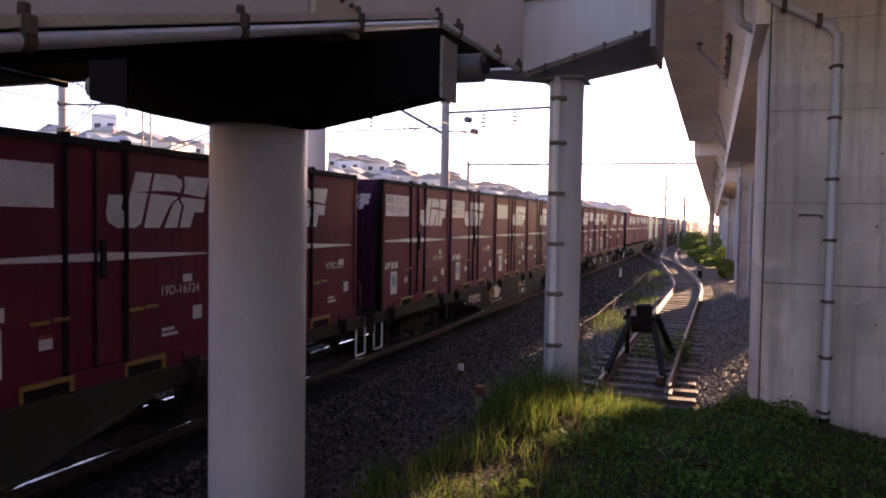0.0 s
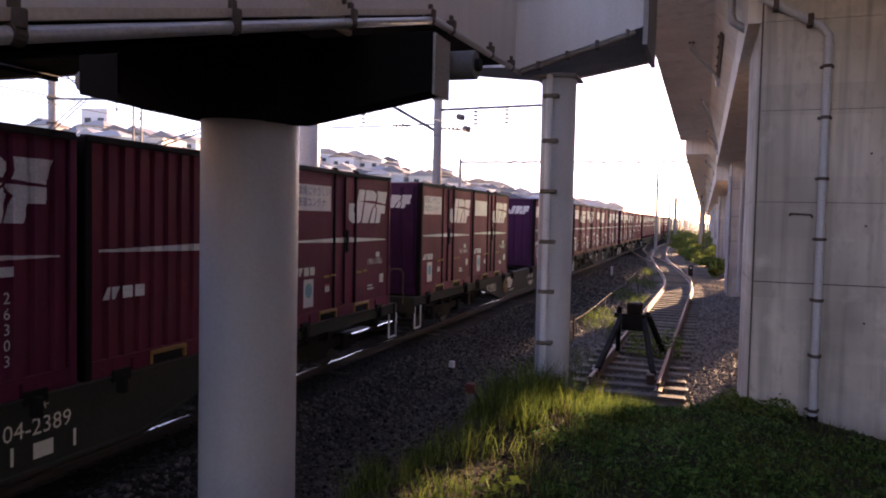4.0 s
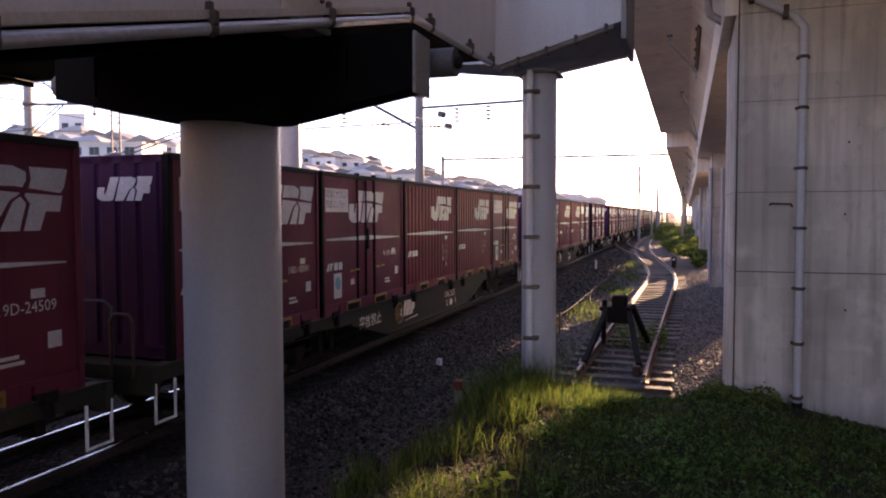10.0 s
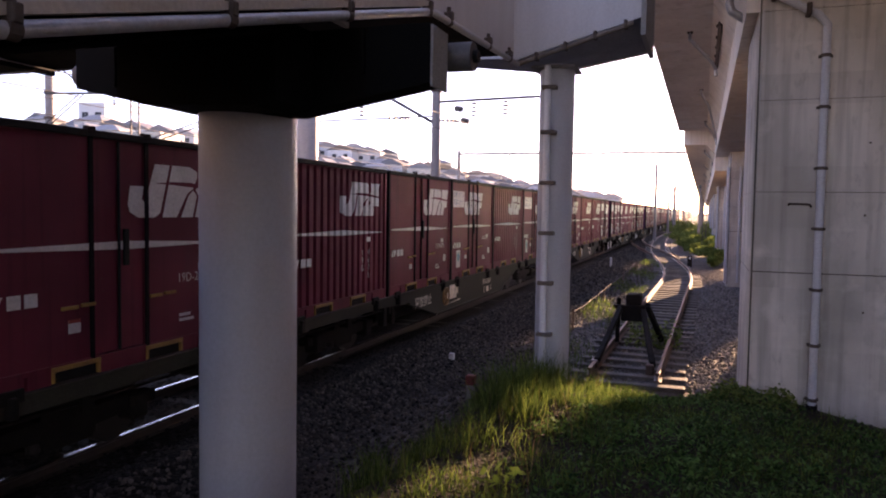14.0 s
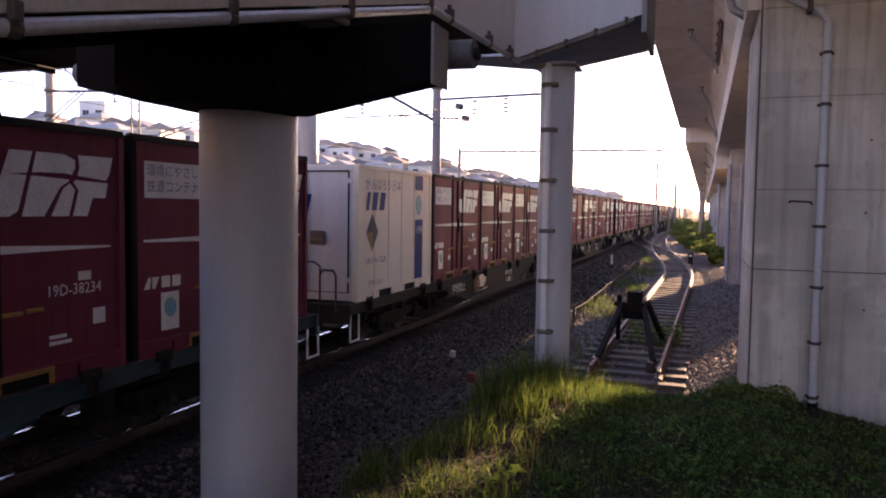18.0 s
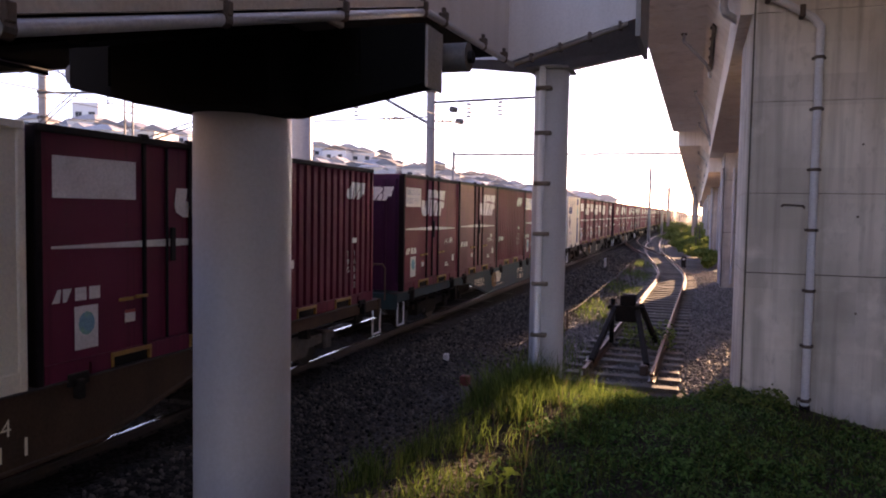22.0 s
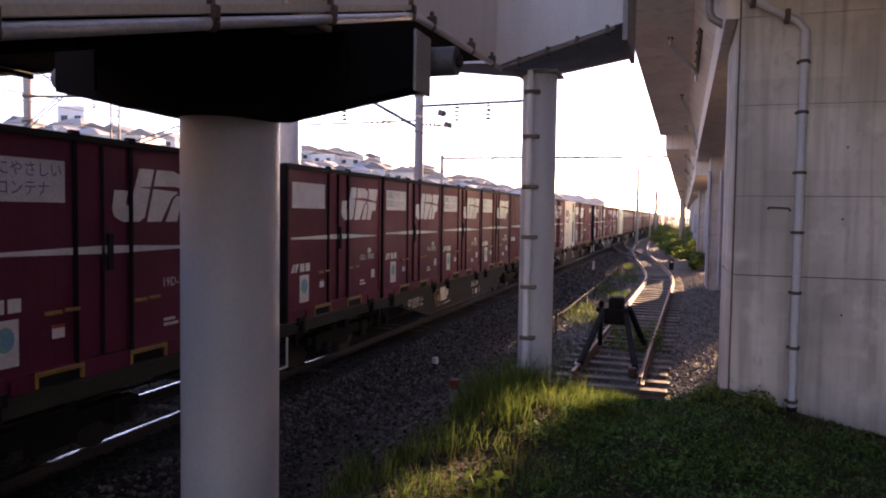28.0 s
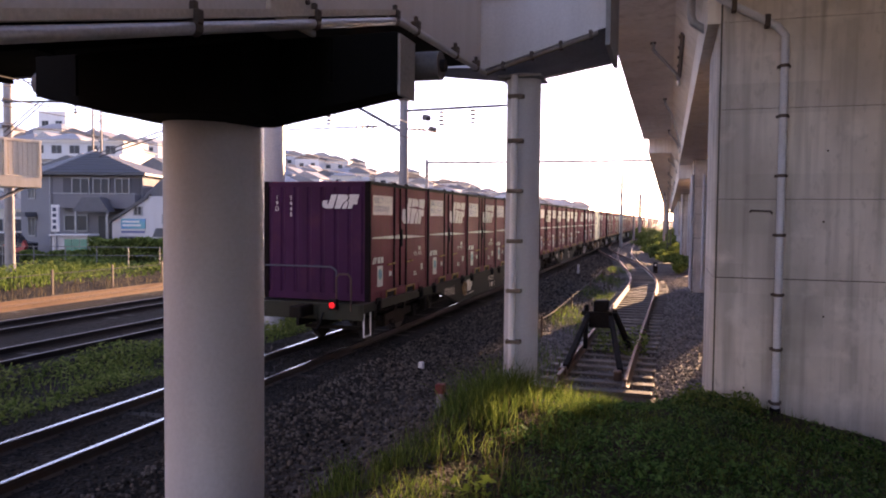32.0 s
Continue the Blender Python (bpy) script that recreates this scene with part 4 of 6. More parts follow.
def plate(bm, pts, depth=0.004, lift=0.0):
    """A flat drawn shape of points (across, up), a few millimetres thick."""
    lo = [bm.verts.new((p[0], p[1], lift)) for p in pts]
    hi = [bm.verts.new((p[0], p[1], lift + depth)) for p in pts]
    k = len(pts)
    fs = [bm.faces.new(hi)]
    fs += [bm.faces.new((lo[i], lo[(i + 1) % k], hi[(i + 1) % k], hi[i])) for i in range(k)]
    return bm


def clip(pts, a, b):
    """The piece of a flat shape between the uprights a and b."""
    for lim, s in ((a, 1), (b, -1)):
        out = []
        for p, q in zip(pts, pts[1:] + pts[:1]):
            ip, iq = s * (p[0] - lim) >= 0, s * (q[0] - lim) >= 0
            if ip:
                out.append(p)
            if ip != iq:
                t = (lim - p[0]) / (q[0] - p[0])
                out.append((lim, p[1] + t * (q[1] - p[1])))
        pts = out
        if len(pts) < 3:
            return []
    return pts


def emblem_shapes(w, h):
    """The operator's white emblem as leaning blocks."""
    hook = [(.257, 1), (.405, 1), (.304, .08), (.247, 0), (.095, 0), (.017, .10), (0, .24), (.020, .574), (.145, .574), (.128, .335), (.152, .29), (.186, .465)]
    bowl = [(.432, 1), (.618, 1), (.703, .916), (.703, .787), (.652, .561), (.591, .465), (.476, 0), (.331, 0)]
    leg = [(.612, .44), (.662, .53), (.700, .43), (.652, 0), (.526, 0)]
    flag = [(.728, 1), (1, 1), (.972, .70), (.942, .60), (.958, .56), (.938, .303), (.835, .303), (.792, 0), (.682, 0), (.728, .42), (.690, .55), (.722, .66), (.738, .80)]
    return [[(x * w, z * h) for x, z in q] for q in (hook, bowl, leg, flag)]


def draped(shapes, folds=None, depth=0.004):
    """Painted shapes as thin skins; folds (across, lift) lay them over a ribbed wall."""
    def build():
        bm = bmesh.new()
        for q in shapes:
            if not folds:
                plate(bm, q, depth)
                continue
            for (a, za), (b, zb) in zip(folds, folds[1:]):
                c = clip(q, a, b)
                if len(c) > 2:
                    up = [bm.verts.new((x, z, depth + za + (zb - za) * (x - a) / (b - a))) for x, z in c]
                    bm.faces.new(up)
        bmesh.ops.remove_doubles(bm, verts=bm.verts[:], dist=.0008)
        return bm
    return build


def emblem(w, h, folds=None):
    return draped(emblem_shapes(w, h), folds)


def emblem_slit(w, h, folds=None):
    q = [(w * .25, h * .64), (w * .44, h * .685), (w * .62, h * .69), (w * .99, h * .59), (w * .99, h * .555), (w * .62, h * .60), (w * .44, h * .625)]
    return draped([q], folds, .007)


STRIPE = [(0.19, 1.262), (1.9, 1.222), (3.52, 1.236), (3.52, 1.252), (1.9, 1.312), (0.19, 1.286)]
RIB_P, RIB_N = 0.2245, 16            # ribs of the ribbed container
RIBS = [(0.075 + i * RIB_P, 0.075 + i * RIB_P + 0.180) for i in range(RIB_N)]
RIB_D = 0.036
FOLDS = [p for a, b in RIBS for p in ((a, -RIB_D), (a + .028, 0.0), (b - .028, 0.0), (b, -RIB_D))]


def frame_parts(c, paint, tone, full):
    for x in (-1, 1):
        for y, nm in ((0, "corner_post"), (CL, "corner_post")):
            def post(x=x, y=y):
                s = 1 if y == 0 else -1
                return boxes((min(x * 1.225, x * 1.11), max(x * 1.225, x * 1.11), min(y, y + s * .085), max(y, y + s * .085), -0.045, CH - 0.02), bevel=0.008)
            if full or x > 0:
                piece(nm, "post%d%d" % (x, y > 0) + tone, post, M["gasket"] if tone != "cream" and y == 0 else paint, c)
    if full:
        for x in (-1, 1):
            def rail(x=x):
                return boxes((min(x * 1.235, x * 1.13), max(x * 1.235, x * 1.13), .02, CL - .02, CH - .075, CH), bevel=0.006)
            piece("top_rail", "toprail%d" % x + tone, rail, M["dark"] if tone != "cream" else paint, c)
        def low(tone=tone):
            bm = bmesh.new()
            for a, b in ((.085, .62), (.66, .92), (1.52, 2.18), (2.78, 3.06), (3.10, 3.63)):
                box(bm, 1.12, 1.222, a, b, -0.04, 0.14)
            box(bm, 1.12, 1.221, .085, 3.63, 0.09, 0.141)
            return bm
        piece("bottom_rail", "low" + tone, low, paint, c)
        for a in (.92, 2.18):
            piece("fork_pocket", "pocket", lambda: boxes((1.06, 1.2, 0, .60, -0.035, 0.09)), M["dark"], c, pose(0, a, 0), "dark forklift pocket")
            if tone != "cream":
                piece("pocket_edge", "pocketedge", lambda: boxes((1.19, 1.240, 0, .60, 0.078, 0.125), (1.19, 1.236, 0, .035, -0.03, 0.078), (1.19, 1.236, .565, .60, -0.03, 0.078), bevel=0.004), M["yellow"], c, pose(0, a, 0), "yellow painted pocket edge")


def roof(c, tone, paint):
    def rf():
        pts = [(.02, CH - .09), (.02, CH - .02)]
        for i in range(9):
            pts += [(.2 + i * .4, CH - .02), (.22 + i * .4, CH + .005), (.34 + i * .4, CH + .005), (.36 + i * .4, CH - .02)]
        pts += [(CL - .02, CH - .02), (CL - .02, CH - .09)]
        return prism(pts, "x", -1.19, 1.19)
    piece("roof", "roof" + tone, rf, paint, c)


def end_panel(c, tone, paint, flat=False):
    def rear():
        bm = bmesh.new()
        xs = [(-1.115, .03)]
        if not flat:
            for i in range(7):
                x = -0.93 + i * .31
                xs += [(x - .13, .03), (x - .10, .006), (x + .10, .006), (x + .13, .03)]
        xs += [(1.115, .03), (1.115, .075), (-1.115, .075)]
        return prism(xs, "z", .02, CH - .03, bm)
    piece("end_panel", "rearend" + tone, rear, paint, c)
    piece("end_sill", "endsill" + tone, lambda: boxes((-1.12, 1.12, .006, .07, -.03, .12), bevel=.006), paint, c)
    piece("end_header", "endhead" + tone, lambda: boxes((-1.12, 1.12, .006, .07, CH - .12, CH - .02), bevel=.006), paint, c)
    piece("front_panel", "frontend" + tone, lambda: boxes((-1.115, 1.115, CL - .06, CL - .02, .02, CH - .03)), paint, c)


def container_door(c, rnd, sign, number, paint, tone, full, eco=True):
    """Maroon container with a flush door pair in its side."""
    piece("side_wall", "wallA" + tone, lambda: boxes((1.10, 1.205, .08, 1.455, .14, CH - .07)), paint, c)
    piece("side_wall", "wallB" + tone, lambda: boxes((1.10, 1.205, 2.18, CL - .08, .14, CH - .07)), paint, c)
    piece("far_side_wall", "wallC" + tone, lambda: boxes((-1.205, -1.10, .08, CL - .08, .02, CH - .07)), paint, c)
    roof(c, tone, paint)
    frame_parts(c, paint, tone, full)
    # door leaves, their dark gasket posts and lock rods
    for u in (1.405, 2.185):
        piece("door_post", "doorpost", lambda: boxes((1.17, 1.226, 0, .058, .12, CH - .02), (1.17, 1.236, -.03, .085, CH - .05, CH + .035), bevel=.007), M["gasket"], c, pose(0, u, 0), "dark soiled door post")
    piece("door", "doorA" + tone, lambda: boxes((1.12, 1.200, 1.475, 1.79, .15, CH - .09), bevel=.006), paint, c)
    piece("door", "doorB" + tone, lambda: boxes((1.12, 1.200, 1.805, 2.165, .15, CH - .09), bevel=.006), paint, c)
    if full:
        for u in (1.80,):
            piece("lock_rod", "rodA", lambda: tube(bmesh.new(), (1.217, 0, .16), (1.217, 0, CH - .09), .016, 8), M["dark"], c, pose(0, u, 0), "dark upright lock rod")
        piece("lock_case", "lockcase", lambda: boxes((1.20, 1.235, -.038, .038, 1.05, 1.44), bevel=.008), M["dark"], c, pose(0, 1.90, 0), "dark lock case")
        for u in (1.05, 2.25):
            piece("door_handle", "handleY", lambda: boxes((1.205, 1.235, 0, .20, 0, .035), (1.205, 1.235, .24, .42, .01, .045), bevel=.004), M["yellow"], c, pose(0, u, .66), "yellow door handle")
        piece("label_plate", "labW", lambda: plate(bmesh.new(), [(0, 0), (.15, 0), (.15, .13), (0, .13)]), M["white"], c, pose(1.2055, 1.14, .42) @ ON_SIDE, "small white notice")
        piece("label_plate", "labR", lambda: plate(bmesh.new(), [(0, 0), (.15, 0), (.15, .035), (0, .035)], .005), M["red"], c, pose(1.2055, 1.14, .52) @ ON_SIDE, "red strip on a notice")
        piece("label_plate", "labS", lambda: plate(bmesh.new(), [(0, 0), (.16, 0), (.16, .16), (0, .16)]), M["white"], c, pose(1.2055, 3.28, rnd.choice([.42, .46])) @ ON_SIDE, "small white notice")
        piece("label_plate", "labT", lambda: plate(bmesh.new(), [(0, 0), (.16, 0), (.16, .09), (0, .09)]), M["white"], c, pose(1.2055, 3.1, .92) @ ON_SIDE, "small white notice")
        piece("small_print", "bars", lambda: plate(plate(bmesh.new(), [(0, 0), (.26, 0), (.26, .035), (0, .035)]), [(0, .06), (.2, .06), (.2, .095), (0, .095)]), M["white"], c, pose(1.2055, 2.75, .32) @ ON_SIDE)
    marks(c, rnd, sign, number, tone, full, eco)


NAME = [[(0, 0), (.09, 0), (.11, .13), (.07, .13)], [(.13, 0), (.17, 0), (.24, .13), (.13, .13)], [(.28, .0), (.42, .0), (.42, .13), (.28, .13)], [(.46, 0), (.60, 0), (.60, .13), (.46, .13)]]


def name_bars(c, m):
    """The operator's name as plain bars."""
    for i, q in enumerate(NAME):
        piece("name_bar", "namebar%d" % i, lambda q=q: plate(bmesh.new(), q), M["white"], c, m)


def marks(c, rnd, sign, number, tone, full, eco):
    m = pose(1.206, 0, 0) @ ON_SIDE
    eu = 1.07 if number.startswith("V19C") else 1.94
    piece("emblem", "emblemS", emblem(1.62, .60), M["white"], c, m @ pose(eu, 1.56, 0), "white leaning block emblem")
    if full:
        piece("emblem_slit", "emblemSlit" + tone, emblem_slit(1.62, .60), M["purple"] if tone == "purple" else M["maroon"], c, m @ pose(eu, 1.56, 0))
    piece("stripe", "stripeS", lambda: plate(bmesh.new(), STRIPE), M["white"], c, m, "tapering white stripe")
    if sign:
        m = m @ Matrix.Diagonal((.80 if eu < 1.5 else 1, 1, 1, 1))
        piece("sign", "sign", lambda: plate(bmesh.new(), [(.21, 1.755), (1.31, 1.755), (1.31, 2.165), (.21, 2.165)]), M["white"], c, m, "white slogan sign")
        if sign == "words":
            lettering("環境にやさしい\n鉄道コンテナ", .155, M["ink_blue"], c, m @ pose(.235, 2.01, .006), "slogan", "blue slogan lettering", gap=1.15, squeeze=.96)
        elif sign == "goods":
            lettering("環境にやさしい\n鉄道貨物輸送", .155, M["ink_blue"], c, m @ pose(.235, 2.01, .006), "slogan", "blue slogan lettering", gap=1.15, squeeze=.96)
    m = pose(1.206, 0, 0) @ ON_SIDE
    if full:
        name_bars(c, m @ pose(.19, .73, 0))
        if eco:
            piece("sticker", "stickerW", lambda: plate(bmesh.new(), [(0, 0), (.30, 0), (.30, .44), (0, .44)]), M["white"], c, m @ pose(.46, .23, 0), "white sticker with a round green and blue mark")
            piece("sticker_mark", "stickerM", lambda: plate(bmesh.new(), [(.15 + .105 * math.cos(a * .5236), .26 + .12 * math.sin(a * .5236)) for a in range(12)], .007), M["sticker"], c, m @ pose(.46, .23, 0))
        lettering(number, .155, M["white"], c, m @ pose(2.66 if eu < 1.5 else 2.72, .87 if eu < 1.5 else .79, .003), "number", "white container number", squeeze=.95)


def container_ribbed(c, rnd, sign, number, paint, tone, full):
    """Maroon container with upright ribs all along its side."""
    def side():
        bm = bmesh.new()
        pts = [(.06, 1.205 - RIB_D)]
        for a, b in RIBS:
            pts += [(a, 1.205 - RIB_D), (a + .028, 1.205), (b - .028, 1.205), (b, 1.205 - RIB_D)]
        pts += [(CL - .06, 1.205 - RIB_D)]
        lo = [bm.verts.new((x, y, .14)) for y, x in pts]
        hi = [bm.verts.new((x, y, CH - .07)) for y, x in pts]
        for i in range(len(pts) - 1):
            bm.faces.new((lo[i], lo[i + 1], hi[i + 1], hi[i]))
        return bm
    piece("ribbed_side", "wallG" + tone, side, paint, c)
    piece("inner_wall", "wallGi" + tone, lambda: boxes((1.10, 1.15, .08, CL - .08, .1, CH - .05)), paint, c)
    piece("far_side_wall", "wallC" + tone, lambda: boxes((-1.205, -1.10, .08, CL - .08, .02, CH - .07)), paint, c)
    roof(c, tone, paint)
    frame_parts(c, paint, tone, full)
    m = pose(1.206, 0, 0) @ ON_SIDE
    if sign == "small":
        ribs = [(a - 2.62, z) for a, z in FOLDS]
        piece("emblem", "emblemGs", emblem(.75, .30, ribs), M["white"], c, m @ pose(2.62, 1.87, 0), "white leaning block emblem")
    else:
        ribs = [(a - 1.84, z) for a, z in FOLDS]
        piece("emblem", "emblemG", emblem(1.62, .60, ribs), M["white"], c, m @ pose(1.84, 1.56, 0), "white leaning block emblem")
        if full:
            piece("emblem_slit", "emblemSlitG" + tone, emblem_slit(1.62, .60, ribs), paint, c, m @ pose(1.84, 1.56, 0))
        piece("stripe", "stripeG", draped([STRIPE], FOLDS), M["white"], c, m, "tapering white stripe over the ribs")
    if full:
        name_bars(c, m @ pose(.24, .76, 0))
        d = number.split("-")
        lettering("\n".join(d[0]), .15, M["white"], c, m @ pose(2.69, .84, .003), "number", "white upright number", "CENTER", .95)
        lettering("\n".join(d[1]), .15, M["white"], c, m @ pose(2.95, .84, .003), "number", "white upright number", "CENTER", .95)
        piece("label_plate", "labT", None, None, c, m @ pose(2.86, 1.08, 0), "small white notice")


def container_white(c, rnd, kind, full):
    paint = M["cream"]
    def side():
        bm = bmesh.new()
        box(bm, 1.10, 1.200, .08, CL - .08, .14, CH - .05)
        return bm
    piece("side_wall", "wallJ", side, paint, c)
    piece("far_side_wall", "wallJc", lambda: boxes((-1.205, -1.10, .08, CL - .08, .02, CH - .05)), paint, c)
    for u in (.75, 1.40, 2.05, 2.72) if kind == 1 else (1.45, 2.78):
        piece("seam", "seamJ", lambda: boxes((1.198, 1.208, -.02, .02, .15, CH - .08)), paint, c, pose(0, u, 0))
    roof(c, "cream", paint)
    frame_parts(c, paint, "cream", full)
    end_panel(c, "cream", M["white"], flat=True)
    m = pose(1.206, 0, 0) @ ON_SIDE
    piece("blue_band", "bandJ%d" % kind, (lambda: plate(plate(bmesh.new(), [(0, .14), (.45, .14), (.45, 1.42), (0, 1.42)]), [(0, 2.05), (.45, 2.05), (.45, 2.36), (0, 2.36)])) if kind == 1 else (lambda: plate(plate(bmesh.new(), [(0, .22), (.50, .22), (.50, 1.38), (0, 1.38)]), [(0, 1.88), (.50, 1.88), (.50, 2.36), (0, 2.36)])), M["blue"], c, m @ pose(2.76 if kind == 1 else 2.80, 0, 0), "dark blue upright band")
    if not full:
        return
    piece("sticker_mark", "roundJ", lambda: plate(bmesh.new(), [(.16 * math.cos(a * .5236), .22 * math.sin(a * .5236)) for a in range(12)], .006), M["sticker"], c, m @ pose(2.98 if kind == 1 else 3.05, 1.73 if kind == 1 else 1.64, 0), "round green and blue mark")
    # the owner's mark as plain slanting blocks
    def blocks():
        bm = bmesh.new()
        for x0, x1 in ((0, .16), (.24, .50), (.58, .84)):
            plate(bm, [(x0, 0), (x1 - .04, 0), (x1 + .04, .34), (x0 + .08, .34)])
        return bm
    piece("owner_mark", "ownermark", blocks, M["blue"], c, m @ pose(.35 if kind == 1 else .45, 1.62, 0), "blue owner's mark as plain blocks")
    if kind == 1:
        lettering("がんばろう日本", .24, M["blue"], c, m @ pose(.32, 2.02, .002), "slogan", "blue cheering slogan")
        lettering("19A", .24, M["white"], c, m @ pose(2.80, 1.12, .008), "number", "white type number")
        lettering("UR19A-1220", .17, M["ink_blue"], c, m @ pose(.35, .62, .002), "number", "dark container number")
        piece("diamond", "diamondJ", lambda: plate(bmesh.new(), [(0, .35), (.25, 0), (.5, .35), (.25, .70)]), M["ink"], c, m @ pose(.38, .86, 0), "black and orange diamond")
        piece("diamond_corner", "diamondK", lambda: plate(bmesh.new(), [(0, .35), (.25, 0), (.25, .35)], .006), M["yellow"], c, m @ pose(.38, .86, 0))
        lettering("下部吊上げ禁止", .10, M["red"], c, m @ pose(.42, .22, .002), "notice", "red notice")
    else:
        def arc():
            bm = bmesh.new()
            up = [(x * .06, -.02 - .09 * math.sin(x / 24 * 3.0) + (x / 24)**5 * .36) for x in range(25)]
            dn = [(x * .06 + .02, -.05 - .17 * math.sin(x / 24 * 3.1) + (x / 24)**6 * .30) for x in range(25)]
            return plate(bm, dn + up[::-1])
        piece("swoosh", "swoosh", arc, M["blue"], c, m @ pose(.35, 1.52, 0), "blue sweeping arc")
        lettering("UR18A-20735", .17, M["ink_blue"], c, m @ pose(.30, .66, .002), "number", "dark container number")
    piece("rear_mark", "ownermark", None, None, c, pose(-.75, .026, 1.55) @ ON_REAR @ Matrix.Diagonal((1.15, 1.05, 1, 1)), "blue owner's mark as plain blocks")
    # rear doors: gap and gaskets, lock rods and hatches
    for key, d, mt in (("gapJ", (-.012, .012, -.006, .01, .12, CH - .12), "dark"), ("gasketJt", (-1.02, 1.02, -.006, .01, CH - .14, CH - .11), "dark"), ("gasketJb", (-1.02, 1.02, -.006, .01, .10, .125), "dark"), ("gasketJl", (-1.03, -1.008, -.006, .01, .10, CH - .11), "dark"), ("gasketJr", (1.008, 1.03, -.006, .01, .10, CH - .11), "dark")):
        piece("door_seal", key, lambda d=d: boxes(d), M[mt], c, pose(0, .012, 0))
    for x in (-.16, -.06, .06, .16):
        piece("lock_rod", "rodJ", lambda: tube(bmesh.new(), (0, 0, .1), (0, 0, CH - .08), .017, 8), M["white"], c, pose(x, -.006, 0))
    for x in (-.55, .24):
        piece("hatch", "hatchJ", lambda: boxes((0, .31, -.012, .01, 0, .26), bevel=.006), M["strap"], c, pose(x, .008, .98), "recessed lock hatch")
        piece("hatch_handle", "hatchhJ", lambda: boxes((.04, .27, -.03, -.012, .07, .10), bevel=.004), M["yellow"], c, pose(x, .006, .98), "yellow lock handle")
    for x in (.98, -1.08):
        for z in (.35, 2.15):
            piece("hinge", "hingeJ", lambda: boxes((0, .13, -.02, .03, -.05, .05), bevel=.008), M["white"], c, pose(x, .02, z))


M["ink_blue"] = mat("blue_ink", (0.10, 0.13, 0.30), 0.6, bump=0)


def make_container(code, rnd, full, number, rear_words=False):
    if code in "JK":
        c = thing("freight_container", None, "cream freight container with a dark blue band riding on the wagon", "container", "freight containers")
        container_white(c, rnd, 1 if code == "J" else 2, full)
        return c
    if code in "Gg":
        c = thing("freight_container", None, "maroon ribbed freight container with white stripe on the wagon", "container", "freight containers")
        tone = rnd.choice(["maroon", "maroon_plum", "maroon", "maroon_worn"])
        container_ribbed(c, rnd, "small" if code == "g" else "", number, M[tone], tone, full)
    elif code == "P":
        c = thing("freight_container", None, "faded patchy maroon freight container riding on the wagon", "container", "freight containers")
        container_door(c, rnd, "", number, M["maroon_old"], "old", full, eco=False)
    else:
        tone = rnd.choice(["maroon", "maroon_plum", "maroon", "maroon_worn", "maroon_plum"])
        c = thing("freight_container", None, {"A": "maroon freight container with white slogan sign on the wagon", "B": "maroon freight container with blank white sign on the wagon", "C": "maroon freight container with white stripe on the wagon", "D": "maroon freight container with white slogan sign on the wagon"}[code], "container", "freight containers")
        container_door(c, rnd, {"A": "words", "B": "blank", "C": "", "D": "goods"}[code], number, M[tone], tone, full, eco=code != "C")
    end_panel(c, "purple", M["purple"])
    if full:
        r = pose(0, .003, 0) @ ON_REAR
        piece("rear_emblem", "emblemR", emblem(.84, .29), M["white"], c, r @ pose(.15, 1.88, 0), "white leaning block emblem")
        d = number.split("-")
        if number == "19D-16324":
            lettering("\n".join("19D·16324"), .13, M["white"], c, r @ pose(-.72, 2.06, .002), "rear_number", "white upright number", "CENTER", .9)
            return c
        lettering("\n".join(d[0][-3:]), .13, M["white"], c, r @ pose(-.91, 2.06, .002), "rear_number", "white upright number", "CENTER", .9)
        lettering("\n".join(d[1]), .13, M["white"], c, r @ pose(-.58, 2.06, .002), "rear_number", "white upright number", "CENTER", .9)
        if rear_words:
            piece("rear_sign", "rearsign", lambda: plate(bmesh.new(), [(0, 0), (1.1, 0), (1.1, .42), (0, .42)]), M["white"], c, r @ pose(-.25, 1.28, 0), "white slogan sign")
            lettering("環境にやさしい\n鉄道コンテナ", .155, M["ink_blue"], c, r @ pose(-.23, 1.54, .006), "slogan", "blue slogan lettering", gap=1.15, squeeze=.96)
            piece("sticker", "stickerW", None, None, c, r @ pose(.15, .72, 0), "white sticker with a round green and blue mark")
            piece("sticker_mark", "stickerM", None, None, c, r @ pose(.15, .72, 0))
    return c


WAGON_L = 5 * CL + 4 * (SLOT - CL)     # length of the load


